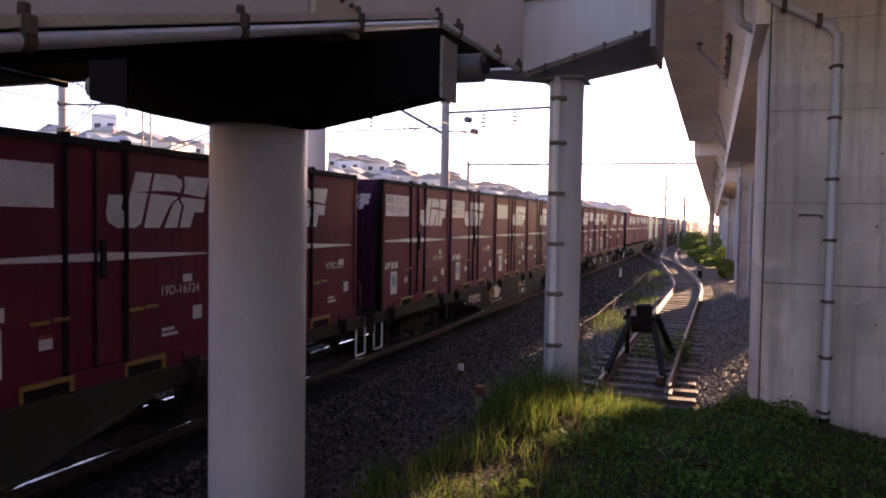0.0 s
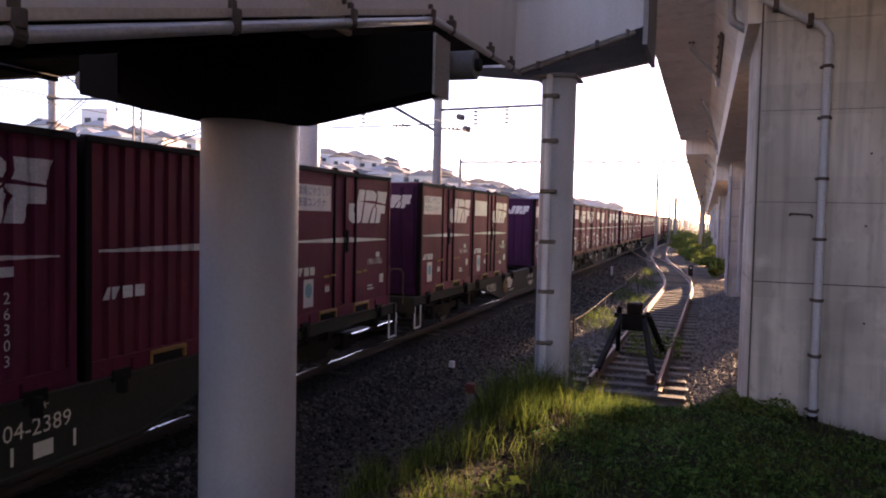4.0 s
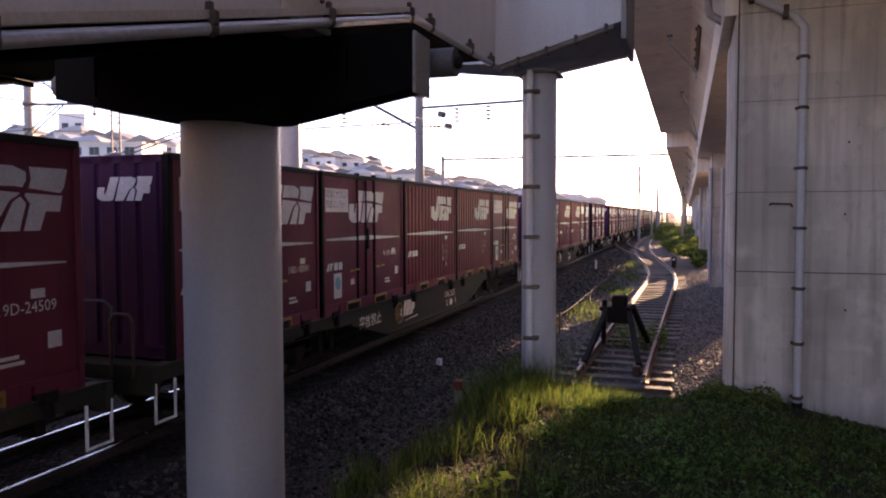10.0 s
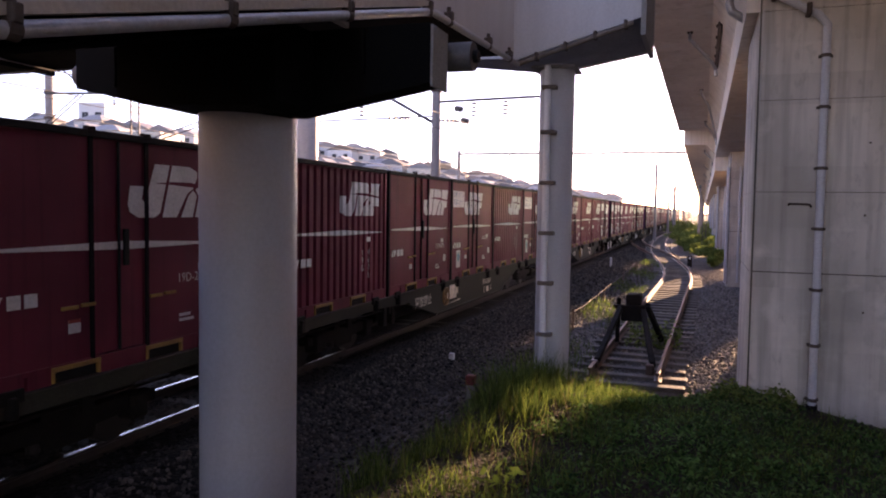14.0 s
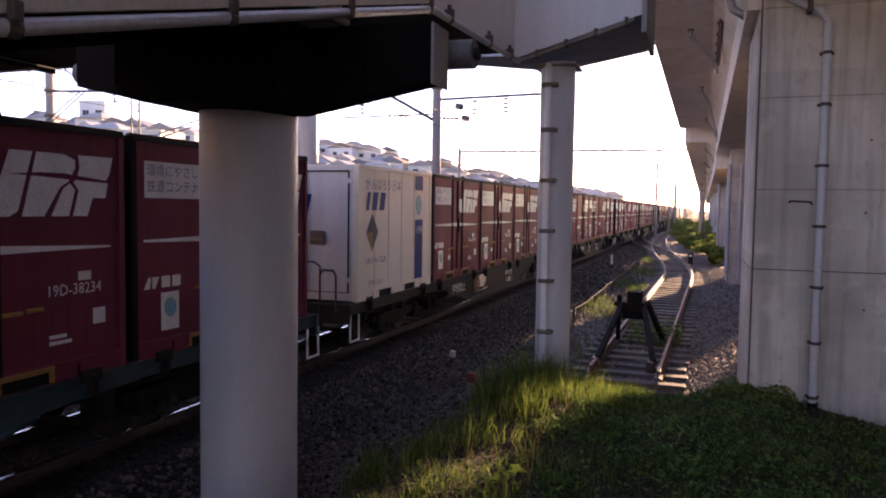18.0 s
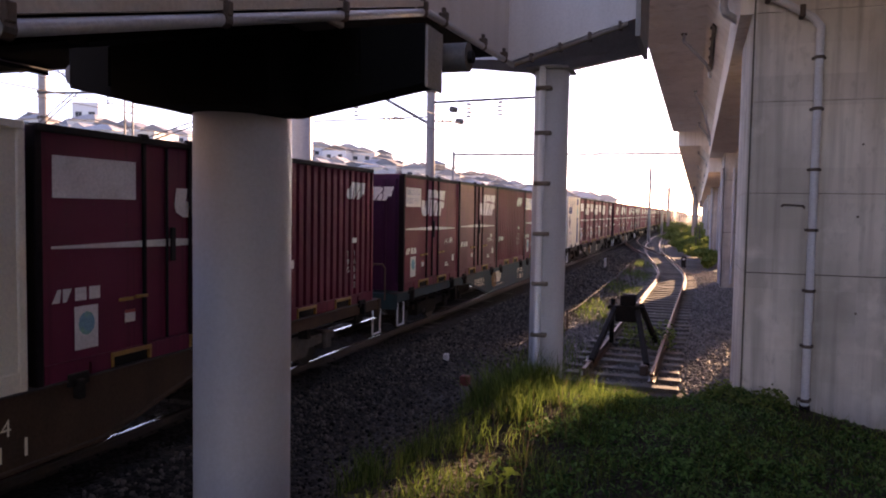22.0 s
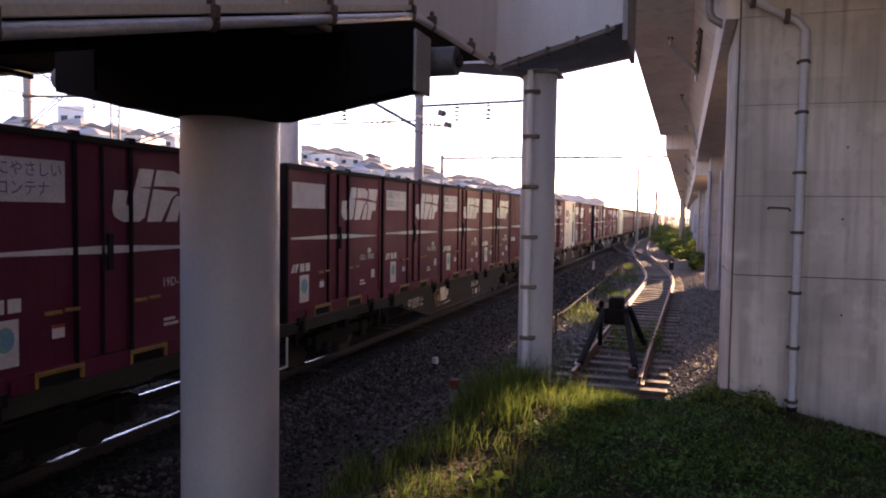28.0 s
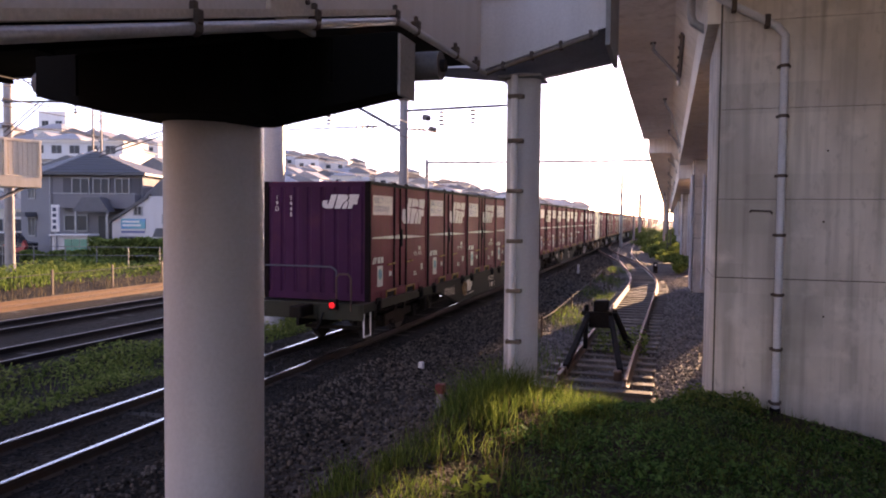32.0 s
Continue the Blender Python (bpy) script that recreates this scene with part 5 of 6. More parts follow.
def make_wagon(paint, tone, number, full, tail):
    w = thing("container_wagon", None, {"green": "olive grey bogie flat wagon carrying freight containers", "teal": "teal bogie flat wagon carrying freight containers", "brown": "rusty brown bogie flat wagon carrying freight containers"}[tone], "wagon", "wagons of the train")
    mid = WAGON_L / 2
    bk = "bogie_grey" if tone == "brown" else "under"
    prof = [(-.35, .80), (3.6, .80), (4.9, .74), (6.75, .30), (12.2, .30), (14.0, .74), (15.3, .80), (WAGON_L + .35, .80), (WAGON_L + .35, .985), (-.35, .985)]
    for x in (-1, 1):
        piece("side_sill", "sill%d" % x + tone, lambda x=x: prism(prof, "x", x * 1.16, x * 1.21), paint, w)
        if full:
            edge = [(6.70, .285), (12.24, .285), (14.02, .725), (14.02, .755), (12.22, .32), (6.73, .32), (4.88, .755), (4.88, .725)]
            piece("sill_flange", "sillfl%d" % x + tone, lambda x=x: prism(edge, "x", x * 1.15, x * 1.26), paint, w)
    if full:
        piece("centre_sill", "csill" + tone, lambda: boxes((-.26, -.20, -.35, WAGON_L + .35, .50, .93), (.20, .26, -.35, WAGON_L + .35, .50, .93), (-.28, .28, -.35, WAGON_L + .35, .93, .945)), M["under"], w)
        for i in range(11):
            piece("cross_member", "crossm", lambda: boxes((-1.15, -.29, -.06, .06, .62, .95), (.29, 1.15, -.06, .06, .62, .95), (-1.15, 1.15, -.11, .11, .951, .965)), M["under"], w, pose(0, .5 + i * (WAGON_L - 1.0) / 10, 0))
        for y in (.0, WAGON_L - 1.6):
            piece("end_deck", "enddeck" + tone, lambda: boxes((-1.15, 1.15, -.2, 1.6, .966, .98)), paint, w, pose(0, y, 0))
        for x in (-1, 1):
            piece("sill_top", "silltop%d" % x, lambda x=x: boxes((min(x * 1.08, x * 1.235), max(x * 1.08, x * 1.235), -.35, WAGON_L + .35, .985, 1.0)), M["dusty"], w, None, "dusty worn top edge")
    else:
        piece("deck", "deck" + tone, lambda: boxes((-1.16, 1.16, -.35, WAGON_L + .35, .88, .975)), paint, w)
    for y in (-.35, WAGON_L + .25):
        piece("end_beam", "endbeam" + tone, lambda: boxes((-1.25, 1.25, 0, .10, .66, 1.0), bevel=.01), paint, w, pose(0, y, 0))
    for y in (mid - 7.1, mid + 7.1):
        bogie = piece("bogie", "bogiebolster", lambda: boxes((-.9, .9, -.22, .22, .40, .66), bevel=.02), M["under"], w, pose(0, y, 0))
        for x in (-.90, .90):
            piece("side_frame", "bogieside" + bk, lambda: prism([(-1.25, .46), (-.35, .40), (-.30, .28), (.30, .28), (.35, .40), (1.25, .46), (1.25, .58), (.35, .60), (.30, .74), (-.30, .74), (-.35, .60), (-1.25, .58)], "x", -.09, .09), M[bk], bogie, pose(x, 0, 0))
        for a in (-.95, .95):
            for x in (-.56, .56):
                def wheel():
                    bm = bmesh.new()
                    tube(bm, (-.055, 0, 0), (.055, 0, 0), .43, 28)
                    tube(bm, (-.09, 0, 0), (.09, 0, 0), .11, 14)
                    return bm
                piece("wheel", "wheel", wheel, M["wheel"], bogie, pose(x, a, .43))
            if full:
                piece("axle_box", "axlebox" + bk, lambda: boxes((-.12, .12, -.13, .13, -.14, .16), bevel=.03), M[bk], bogie, pose(.93, a, .45))
                piece("spring", "bspring", lambda: tube(bmesh.new(), (.87, 0, .30), (.87, 0, .54), .07, 12), M["wheel"], bogie, pose(.04, a * .38, 0))
        if full:
            piece("brake_beam", "brakebeam", lambda: boxes((-.7, .7, -.03, .03, .28, .36), bevel=.01), M["under"], bogie, pose(0, -1.5, 0))
    for y in (-.9, WAGON_L + .35):
        piece("coupler", "coupler", lambda: boxes((-.14, .14, 0, .55, .74, .98), bevel=.03), M["under"], w, pose(0, y, 0), "dark knuckle coupler")
    if not full:
        return w
    # fastenings between the containers
    for i in range(5):
        for a in (.35, 3.1):
            piece("fastening", "fasten", lambda: boxes((1.13, 1.25, 0, .26, .93, 1.06), (1.18, 1.30, .08, .16, .80, 1.0), bevel=.01), M["under"], w, pose(0, i * SLOT + a, 0))
    def handwheel():
        bm = bmesh.new()
        k = 20
        for i in range(k):
            p, q = (2 * math.pi * (i + j) / k for j in (0, 1))
            tube(bm, (0, .21 * math.cos(p), .21 * math.sin(p)), (0, .21 * math.cos(q), .21 * math.sin(q)), .018, 6)
        for i in range(4):
            p = math.pi * i / 4
            tube(bm, (0, -.20 * math.cos(p), -.20 * math.sin(p)), (0, .20 * math.cos(p), .20 * math.sin(p)), .011, 6)
        tube(bm, (-.08, 0, 0), (.02, 0, 0), .035, 8)
        return bm
    piece("brake_wheel", "handwheel", handwheel, M["yellow_dull"], w, pose(1.30, 7.10, .67), "dull yellow hand brake wheel")
    m = pose(1.212, 0, 0) @ ON_SIDE
    piece("emblem", "emblemW", emblem(.88, .34), M["cream"], w, m @ pose(7.40, .53, 0), "pale leaning block emblem")
    piece("emblem_line", "emblemWl", lambda: plate(bmesh.new(), [(0, 0), (.95, .02), (.95, .045)]), M["cream"], w, m @ pose(7.48, .43, 0))
    lettering("突放禁止", .26, M["cream"], w, m @ pose(5.3, .60, .003), "notice", "pale shunting notice")
    lettering(number, .23, M["cream"], w, m @ pose(10.4, .63, .003), "number", "pale wagon number")
    lettering("コキ", .11, M["cream"], w, m @ pose(10.8, .86, .003), "number", "pale wagon class")
    piece("small_print", "wbars", lambda: plate(plate(plate(bmesh.new(), [(0, 0), (.03, 0), (.03, .17), (0, .17)]), [(.24, 0), (.46, 0), (.46, .15), (.24, .15)]), [(.70, 0), (.73, 0), (.73, .17), (.70, .17)]), M["cream"], w, m @ pose(10.6, .40, 0))
    # brake gear under the middle
    piece("air_tank", "airtank", lambda: tube(bmesh.new(), (0, -.6, 0), (0, .6, 0), .2, 16), M["under"], w, pose(.6, 5.6, .52))
    piece("brake_cylinder", "brakecyl", lambda: tube(bmesh.new(), (0, -.35, 0), (0, .35, 0), .15, 14), M["under"], w, pose(.75, 4.3, .55))
    piece("brake_pipe", "brakepipe", lambda: tube(bmesh.new(), (1.1, -.2, .72), (1.1, WAGON_L + .2, .72), .02, 6), M["under"], w)
    for y in (3.9, 4.3, 15.0):
        piece("brake_rod", "brakerod", lambda: boxes((1.0, 1.14, -.08, .08, .40, .85), bevel=.015), M["under"], w, pose(0, y, 0))
    # rear platform: guard rail, cage loops, steps
    def guard():
        return tubes([(-1.15, 0, .98), (-1.15, 0, 1.74), (.50, 0, 1.74), (.62, 0, 1.66), (.62, 0, .98)], .017, 8)
    piece("guard_rail", "guardrail", guard, M["rail_blue"], w, pose(0, -.30, 0), "thin grey-blue guard rail")
    piece("hand_hoop", "hoop", lambda: tubes([(.50, 0, .85), (.50, 0, 1.52), (.56, 0, 1.60), (.76, 0, 1.60), (.82, 0, 1.52), (.82, 0, .85)], .02, 8), M["rust"], w, pose(.15, -.36, 0), "rusty hand hoop")
    piece("step", "stepw", lambda: tubes([(0, -.17, .80), (0, -.17, .34), (0, .17, .34), (0, .17, .80)], .018, 8), M["white"], w, pose(1.24, -.15, 0), "white painted step")
    piece("step", "stepw", None, None, w, pose(1.24, WAGON_L + .15, 0), "white painted step")
    piece("brake_hose", "hose", lambda: tubes([(.35, 0, .8), (.38, -.2, .6), (.36, -.36, .48), (.33, -.45, .55)], .022, 8), M["dark"], w, pose(0, -.35, 0))
    if tail:
        for x in (.62,):
            piece("lamp_case", "tlcase", lambda: boxes((-.09, .09, -.10, .04, -.10, .12), bevel=.02), M["dark"], w, pose(x, -.40, .98), "dark tail lamp case")
            piece("tail_lamp", "tlamp", lambda: tube(bmesh.new(), (0, -.115, 0), (0, -.10, 0), .06, 16), M["tail_red"], w, pose(x, -.40, .98), "glowing red tail lamp")
    return w


M["yellow_dull"] = mat("dull_yellow_paint", (0.36, 0.20, 0.05), 0.6, stain=(0.15, 0.08, 0.03))
M["rail_blue"] = mat("grey_blue_rail_paint", (0.09, 0.11, 0.13), 0.5)
M["tail_red"] = glowing("tail_lamp_red", (0.8, 0.02, 0.02), 0.15)

# slots from the rear of each wagon to its front; wagons from the tail forwards
LOAD = {9: "DAAAA", 8: "BAAAG", 7: "BAKBg", 6: "APgAA", 5: "JAAAC", 4: "GCAGA", 3: "AAGGA", 2: "AAGGA", 1: "AB.BA", 0: "AABCA"}
NUMBERS = {(9, 0): "19D-5448", (9, 1): "19D-34711", (9, 2): "19D-22901", (9, 3): "19D-34711", (9, 4): "19D-31462", (8, 0): "19D-17818", (8, 4): "19D-34271", (8, 3): "19D-19751", (1, 1): "19D-38332", (3, 3): "19G-2421", (7, 0): "19D-6007", (7, 1): "V19C-6007", (7, 4): "19G-16882", (6, 3): "19D-38234", (7, 3): "19D-11804", (6, 2): "19G-15496", (6, 1): "19D-8016", (6, 0): "V19C-1413", (5, 4): "19D-24202", (5, 1): "19D-36234", (4, 4): "19D-24509", (4, 0): "19G-4675", (4, 1): "19D-9025", (4, 2): "V19C-285", (3, 2): "19G-1315", (3, 1): "V19C-4806", (2, 0): "19D-30947", (1, 4): "V19C-538", (1, 3): "19D-16324", (1, 0): "19D-34273", (0, 0): "19D-24871"}
PAINTS = {6: "teal", 7: "brown"}
WNUM = {9: "104-2707", 8: "106-318", 7: "106-244", 6: "104-1736", 5: "104-2130", 4: "104-2464", 3: "104-2575", 2: "104-2389", 1: "104-1224", 0: "104-1772"}
NUDGE = {0: -.15, 1: .27, 2: .04, 3: -.05, 4: .06, 5: .2, 6: -.14, 7: -.22, 8: .2, 9: -.16}
rnd = random.Random(11)
for k in range(9, -17, -1):
    full = k >= -1
    tone = PAINTS.get(k, "green" if k >= 0 else rnd.choice(["green", "green", "teal", "brown"]))
    base = -20.4 * k
    base += NUDGE.get(k, 0.0)
    w = make_wagon(M["wagon_" + tone], tone, WNUM.get(k, "104-2011"), full, k == 9)
    train.append((w, base, 0.0))
    codes = LOAD.get(k) or "".join(rnd.choice("AAABBCGGGJ" if k < -2 else "AABCG") for _ in range(5))
    for i, code in enumerate(codes):
        if code == ".":
            continue
        num = NUMBERS.get((k, i), "%s-%d" % (rnd.choice(["19D", "19D", "V19C"]) if code not in "Gg" else "19G", rnd.randint(1000, 37000)))
        c = make_container(code, rnd, full, num, rear_words=(k, i) == (4, 0))
        train.append((c, base + i * SLOT, 1.05))

# ---------------------------------------------------------------- buffer stop


def build_buffer_stop():
    b = thing("buffer_stop", None, "black steel buffer stop of bent old rails at the siding's end", "buffer stop")
    def bar(name, p, q, r=.055):
        p, q = Vector(p), Vector(q)
        bm = bmesh.new()
        bmesh.ops.create_cone(bm, cap_ends=True, segments=4, radius1=r * 1.3, radius2=r * 1.3, depth=(q - p).length, matrix=Matrix.Translation((p + q) / 2) @ (q - p).to_track_quat("Z", "Y").to_matrix().to_4x4() @ pose(0, 0, 0, 0, 0, 45))
        bmesh.ops.bevel(bm, geom=bm.edges[:], offset=.012, segments=1, affect="EDGES")
        return part(name, bm, M["black_steel"], b)
    bar("strut", (-1.74, 13.35, .04), (-1.58, 15.75, .72))
    bar("strut", (-0.76, 13.35, .04), (-1.12, 15.75, .72))
    bar("post", (-1.66, 15.95, -.05), (-1.64, 15.9, .92), .045)
    bar("post", (-0.76, 16.5, -.05), (-1.06, 15.9, .80))
    part("cross_beam", boxes((-1.74, -0.98, 15.76, 15.98, .70, .78), bevel=.015), M["black_steel"], b)
    part("buffer_block", boxes((-1.47, -1.16, 15.66, 16.05, .78, 1.03), bevel=.03), M["black_steel"], b, "dark wooden buffer block")
    part("side_plate", boxes((-1.56, -1.08, 15.62, 15.74, .46, .80), bevel=.02), M["black_steel"], b)
    for x in (-1.78, -.80):
        part("foot", boxes((x - .07, x + .07, 13.2, 13.5, -.12, .06), bevel=.02), M["rust"], b, "rusty rail foot")
    return b


M["black_steel"] = mat("black_rusty_steel", (0.006, 0.0055, 0.0055), 0.85, 0.0, 0.4, 6, stain=(0.012, 0.009, 0.008), amount=.2, spec=.15)
build_buffer_stop()


# ---------------------------------------------------------------- fittings on the pier and the viaduct


def build_drain():
    d = thing("drain_pipe", None, "grey plastic drain pipe strapped to the concrete pier", "pipe")
    y = 9.67
    line = [(1.305, y, .42), (1.305, y, 4.98), (1.21, y, 5.10), (.90, y, 5.28), (.58, y, 5.46), (.38, y + .2, 5.7), (.30, y + .3, 6.34)]
    smooth(part("pipe", tubes([Vector(v) for v in line], .045, 18), M["pvc"], d), 60)
    for z in (.52, 1.18, 1.85, 2.58, 3.30, 4.02, 4.62):
        bm = bmesh.new()
        tube(bm, (1.305, y, z - .02), (1.305, y, z + .02), .057, 18)
        box(bm, 1.23, 1.38, y + .03, y + .08, z - .015, z + .015)
        part("strap", bm, M["clamp"], d, "dark rusty pipe strap")
    for x, z in ((1.10, 5.165), (.72, 5.38)):
        part("strap", boxes((x - .03, x + .03, y - .07, y + .08, z - .075, z + .075), bevel=.01), M["clamp"], d, "dark rusty pipe strap")
    bm = bmesh.new()
    tube(bm, (1.305, y, .36), (1.305, y, .46), .064, 16)
    part("foot_ring", bm, M["dark"], d)
    return d


build_drain()
fit_ = thing("wall_bracket", None, "small rusty bracket bar on the concrete pier", "bracket")
part("bar", tubes([Vector(v) for v in ((.97, 9.74, 2.86), (.98, 9.71, 2.88), (1.20, 9.71, 2.87), (1.22, 9.74, 2.84))], .012, 6), M["clamp"], fit_)
for z in (1.6, 2.75, 3.6):
    bolt = thing("form_tie", None, "dark form tie hole plug in the concrete", "plug", "form ties of the pier")
    part("plug", tube(bmesh.new(), (1.80 + .02 * math.sin(z * 9), 9.735, z), (1.80 + .02 * math.sin(z * 9), 9.76, z), .013, 10), M["clamp"], bolt)


def build_stub(line):
    d = thing("drain_stub", None, "thin grey drain stub under the viaduct edge", "pipe", "drain stubs of the viaduct")
    pts = [Vector(v) for v in line]
    smooth(part("pipe", tubes(pts, .035, 10), M["galv"], d), 60)
    for t in (.12, .80):
        p = pts[0].lerp(pts[1], t)
        part("hanger", boxes((p.x - .015, p.x + .015, p.y - .02, p.y + .02, p.z - .05, 6.352)), M["clamp"], d)
        part("hanger", boxes((p.x - .055, p.x + .055, p.y - .03, p.y + .03, 6.31, 6.349)), M["clamp"], d)


build_stub([(-.36, 15.5, 6.34), (-.36, 15.5, 6.20), (.08, 17.2, 6.05), (.16, 17.5, 5.95), (.17, 17.5, 5.80)])
build_stub([(-.16, 22.7, 6.34), (-.16, 22.7, 6.22), (.05, 24.4, 6.10), (.37, 29.2, 5.60), (.37, 29.2, 5.30)])
build_stub([(-.03, 30.5, 6.34), (-.03, 30.5, 6.22), (.30, 32.2, 6.02), (.37, 32.6, 5.80)])
for i in range(4):
    y = 37.0 + 11 * i
    build_stub([(-.02, y, 5.75), (-.02, y, 5.62), (.36, y + 2.6, 5.45), (.38, y + 3.0, 5.2)])
tray = thing("cable_tray", None, "dark steel cable channel bolted under the viaduct slab", "cable tray")
part("channel", boxes((-.045, .045, 0, 4.2, 0, .05), bevel=.006), M["clamp"], tray).matrix_basis = pose(.17, 14.2, 6.150, 0, 50, 0)
for i in range(5):
    part("bolt", boxes((.12, .20, 14.5 + i * .9, 14.56 + i * .9, 6.17, 6.22)), M["clamp"], tray)
rp = thing("down_pipe", None, "grey rain pipe with bend at the viaduct beam", "pipe")
smooth(part("pipe", tubes([Vector(v) for v in ((.25, 10.8, 6.2), (.25, 10.8, 5.58), (.28, 10.8, 5.49), (.57, 10.8, 5.29))], .055, 14), M["galv"], rp), 60)
for i in range(5):
    dp = thing("pier_rain_pipe", None, "thin grey rain pipe on a far pier", "pipe", "rain pipes of the far piers")
    part("pipe", tube(bmesh.new(), (.90, 31.1 + 22 * i, 0), (.90, 31.1 + 22 * i, 4.6), .06, 10), M["pvc"], dp)
    part("pipe", tube(bmesh.new(), (1.35, 31.1 + 22 * i, 0), (1.35, 31.1 + 22 * i, 4.6), .05, 10), M["pvc"], dp)

mp = thing("marker_post", None, "short boundary post with red top in the gravel", "post")
part("post", boxes((-3.35, -3.25, 10.6, 10.7, -.2, .06), bevel=.008), M["pole"], mp)
part("cap", boxes((-3.37, -3.23, 10.58, 10.72, .05, .20), bevel=.012), M["red_cap"], mp, "faded red cap")

for x, y, h in ((-4.55, 13.4, -.06), (-4.3, 25.0, .2), (-4.6, 40.0, .3)):
    pp = thing("track_marker", None, "small pale marker peg beside the track", "post", "track markers")
    part("peg", boxes((x - .05, x + .05, y - .05, y + .05, -.2, h), bevel=.015), M["white"], pp)


# ---------------------------------------------------------------- overhead line


def concrete_pole(name, x, y, h, r, label, group):
    p = thing(name, None, label, "pole", group)
    bm = bmesh.new()
    tube(bm, (x, y, -.3), (x, y, h), r, 16, r * .8)
    smooth(part("pole", bm, M["pole"], p))
    for z in (h - 2.4, h - 1.3):
        bm = bmesh.new()
        tube(bm, (x, y, z - .05), (x, y, z + .05), r * 1.12, 14)
        part("band", bm, M["clamp"], p)
    return p


def insulator(bm, p, q, n=4, r=.07):
    p, q = Vector(p), Vector(q)
    tube(bm, p, q, .015, 6)
    for i in range(n):
        a = p.lerp(q, (i + .5) / n)
        d = (q - p).normalized() * .025
        tube(bm, a - d, a + d, r, 10)


def build_catenary():
    p = concrete_pole("catenary_pole", -9.6, 26.0, 9.6, .19, "weathered concrete catenary pole with arms and insulators", "catenary poles")
    part("beam", tube(bmesh.new(), (-9.6, 26, 6.78), (-4.7, 26, 6.86), .05, 8), M["wire"], p, "thin steel cross arm")
    part("stay", tube(bmesh.new(), (-9.6, 26, 5.95), (-12.6, 26, 7.6), .06, 8), M["wire"], p)
    part("arm", tube(bmesh.new(), (-9.6, 26, 6.25), (-14.6, 26, 6.2), .03, 8), M["wire"], p)
    part("arm", tube(bmesh.new(), (-9.6, 26, 6.1), (-8.3, 26, 6.0), .03, 8), M["wire"], p)
    for x, z in ((-8.1, 6.75), (-6.9, 6.78), (-12.7, 6.9)):
        bm = bmesh.new()
        insulator(bm, (x, 26, z), (x, 26, z - .60), 4, .115)
        part("insulator", bm, M["porcelain"], p, "grey porcelain insulator string")
    for x0, x1, z in ((-9.35, -8.7, 6.1), (-11.6, -10.7, 6.22)):
        bm = bmesh.new()
        insulator(bm, (x0, 26, z), (x1, 26, z - .03), 4, .09)
        part("insulator", bm, M["porcelain"], p, "grey porcelain insulator string")
    for x, z in ((-8.75, 6.5), (-8.5, 6.05)):
        bm = bmesh.new()
        tube(bm, (x, 25.9, z), (x + .08, 26.15, z), .12, 14)
        part("tension_wheel", bm, M["porcelain"], p, "round tensioning wheel")
    # second line of poles and beams
    for x, y, h in ((-18.0, 54.0, 7.3),):
        concrete_pole("catenary_pole", x, y, h, .16, "weathered concrete catenary pole beside the tracks", "catenary poles")
    g = thing("gantry_beam", None, "thin steel cross beam over the tracks from a pole to the viaduct", "beam")
    part("beam", tube(bmesh.new(), (-18.0, 54, 7.05), (-0.89, 55, 7.05), .085, 8), M["wire"], g)
    for x in (-14.0, -10.5, -7.0, -4.5):
        bm = bmesh.new()
        insulator(bm, (x, 54.2, 7.0), (x, 54.2, 6.6), 3, .10)
        part("insulator", bm, M["porcelain"], g)
    r = random.Random(3)
    for y in (75, 102, 118, 131, 150, 171, 190, 215, 250, 300):
        concrete_pole("catenary_pole", -4.35 + r.uniform(-.2, .2), y, 7.1 + r.uniform(-.4, 1.2), .15, "weathered concrete catenary pole beside the tracks", "catenary poles")
    for y in (82, 110, 140, 175, 225):
        concrete_pole("catenary_pole", -0.7 + y * .004, y, 7.6 + r.uniform(-.8, .8), .14, "weathered concrete catenary pole beside the tracks", "catenary poles")
    # left of the tracks: pole, lattice mast and truss
    concrete_pole("catenary_pole", -27.2, 24.6, 8.9, .21, "tall pale concrete pole beyond the tracks", "catenary poles")
    m = thing("lattice_mast", None, "dark steel lattice mast of the overhead line", "mast")
    mx, my = -43.0, 47.0
    for dx in (-.4, .4):
        part("leg", boxes((mx + dx - .06, mx + dx + .06, my - .06, my + .06, -.2, 12.6)), M["wire"], m)
    for i in range(12):
        z = .3 + i * 1.0
        s = 1 if i % 2 else -1
        part("brace", tube(bmesh.new(), (mx - s * .4, my, z), (mx + s * .4, my, z + 1.0), .035, 6), M["wire"], m)
    t = thing("truss_beam", None, "thin dark truss beam of the overhead line", "beam")
    part("chord", tube(bmesh.new(), (-27.2, 24.4, 7.55), (-12.5, 25.8, 7.2), .05, 8), M["wire"], t)
    part("chord", tube(bmesh.new(), (-27.2, 24.4, 8.6), (-24.0, 24.6, 8.62), .05, 8), M["wire"], t)
    for a, b in (((-27.2, 24.4, 6.0), (-25.2, 24.6, 7.5)), ((-27.2, 24.4, 6.25), (-25.4, 24.6, 7.55)), ((-26.4, 24.5, 8.6), (-24.9, 24.6, 7.5)), ((-24.6, 24.6, 8.6), (-24.9, 24.6, 7.5)), ((-24.4, 24.6, 8.6), (-23.0, 24.7, 7.5)), ((-21.5, 23.6, 5.2), (-17.5, 24.0, 6.4)), ((-21.5, 23.6, 5.05), (-17.5, 24.0, 6.2))):
        part("brace", tube(bmesh.new(), a, b, .028, 6), M["wire"], t)
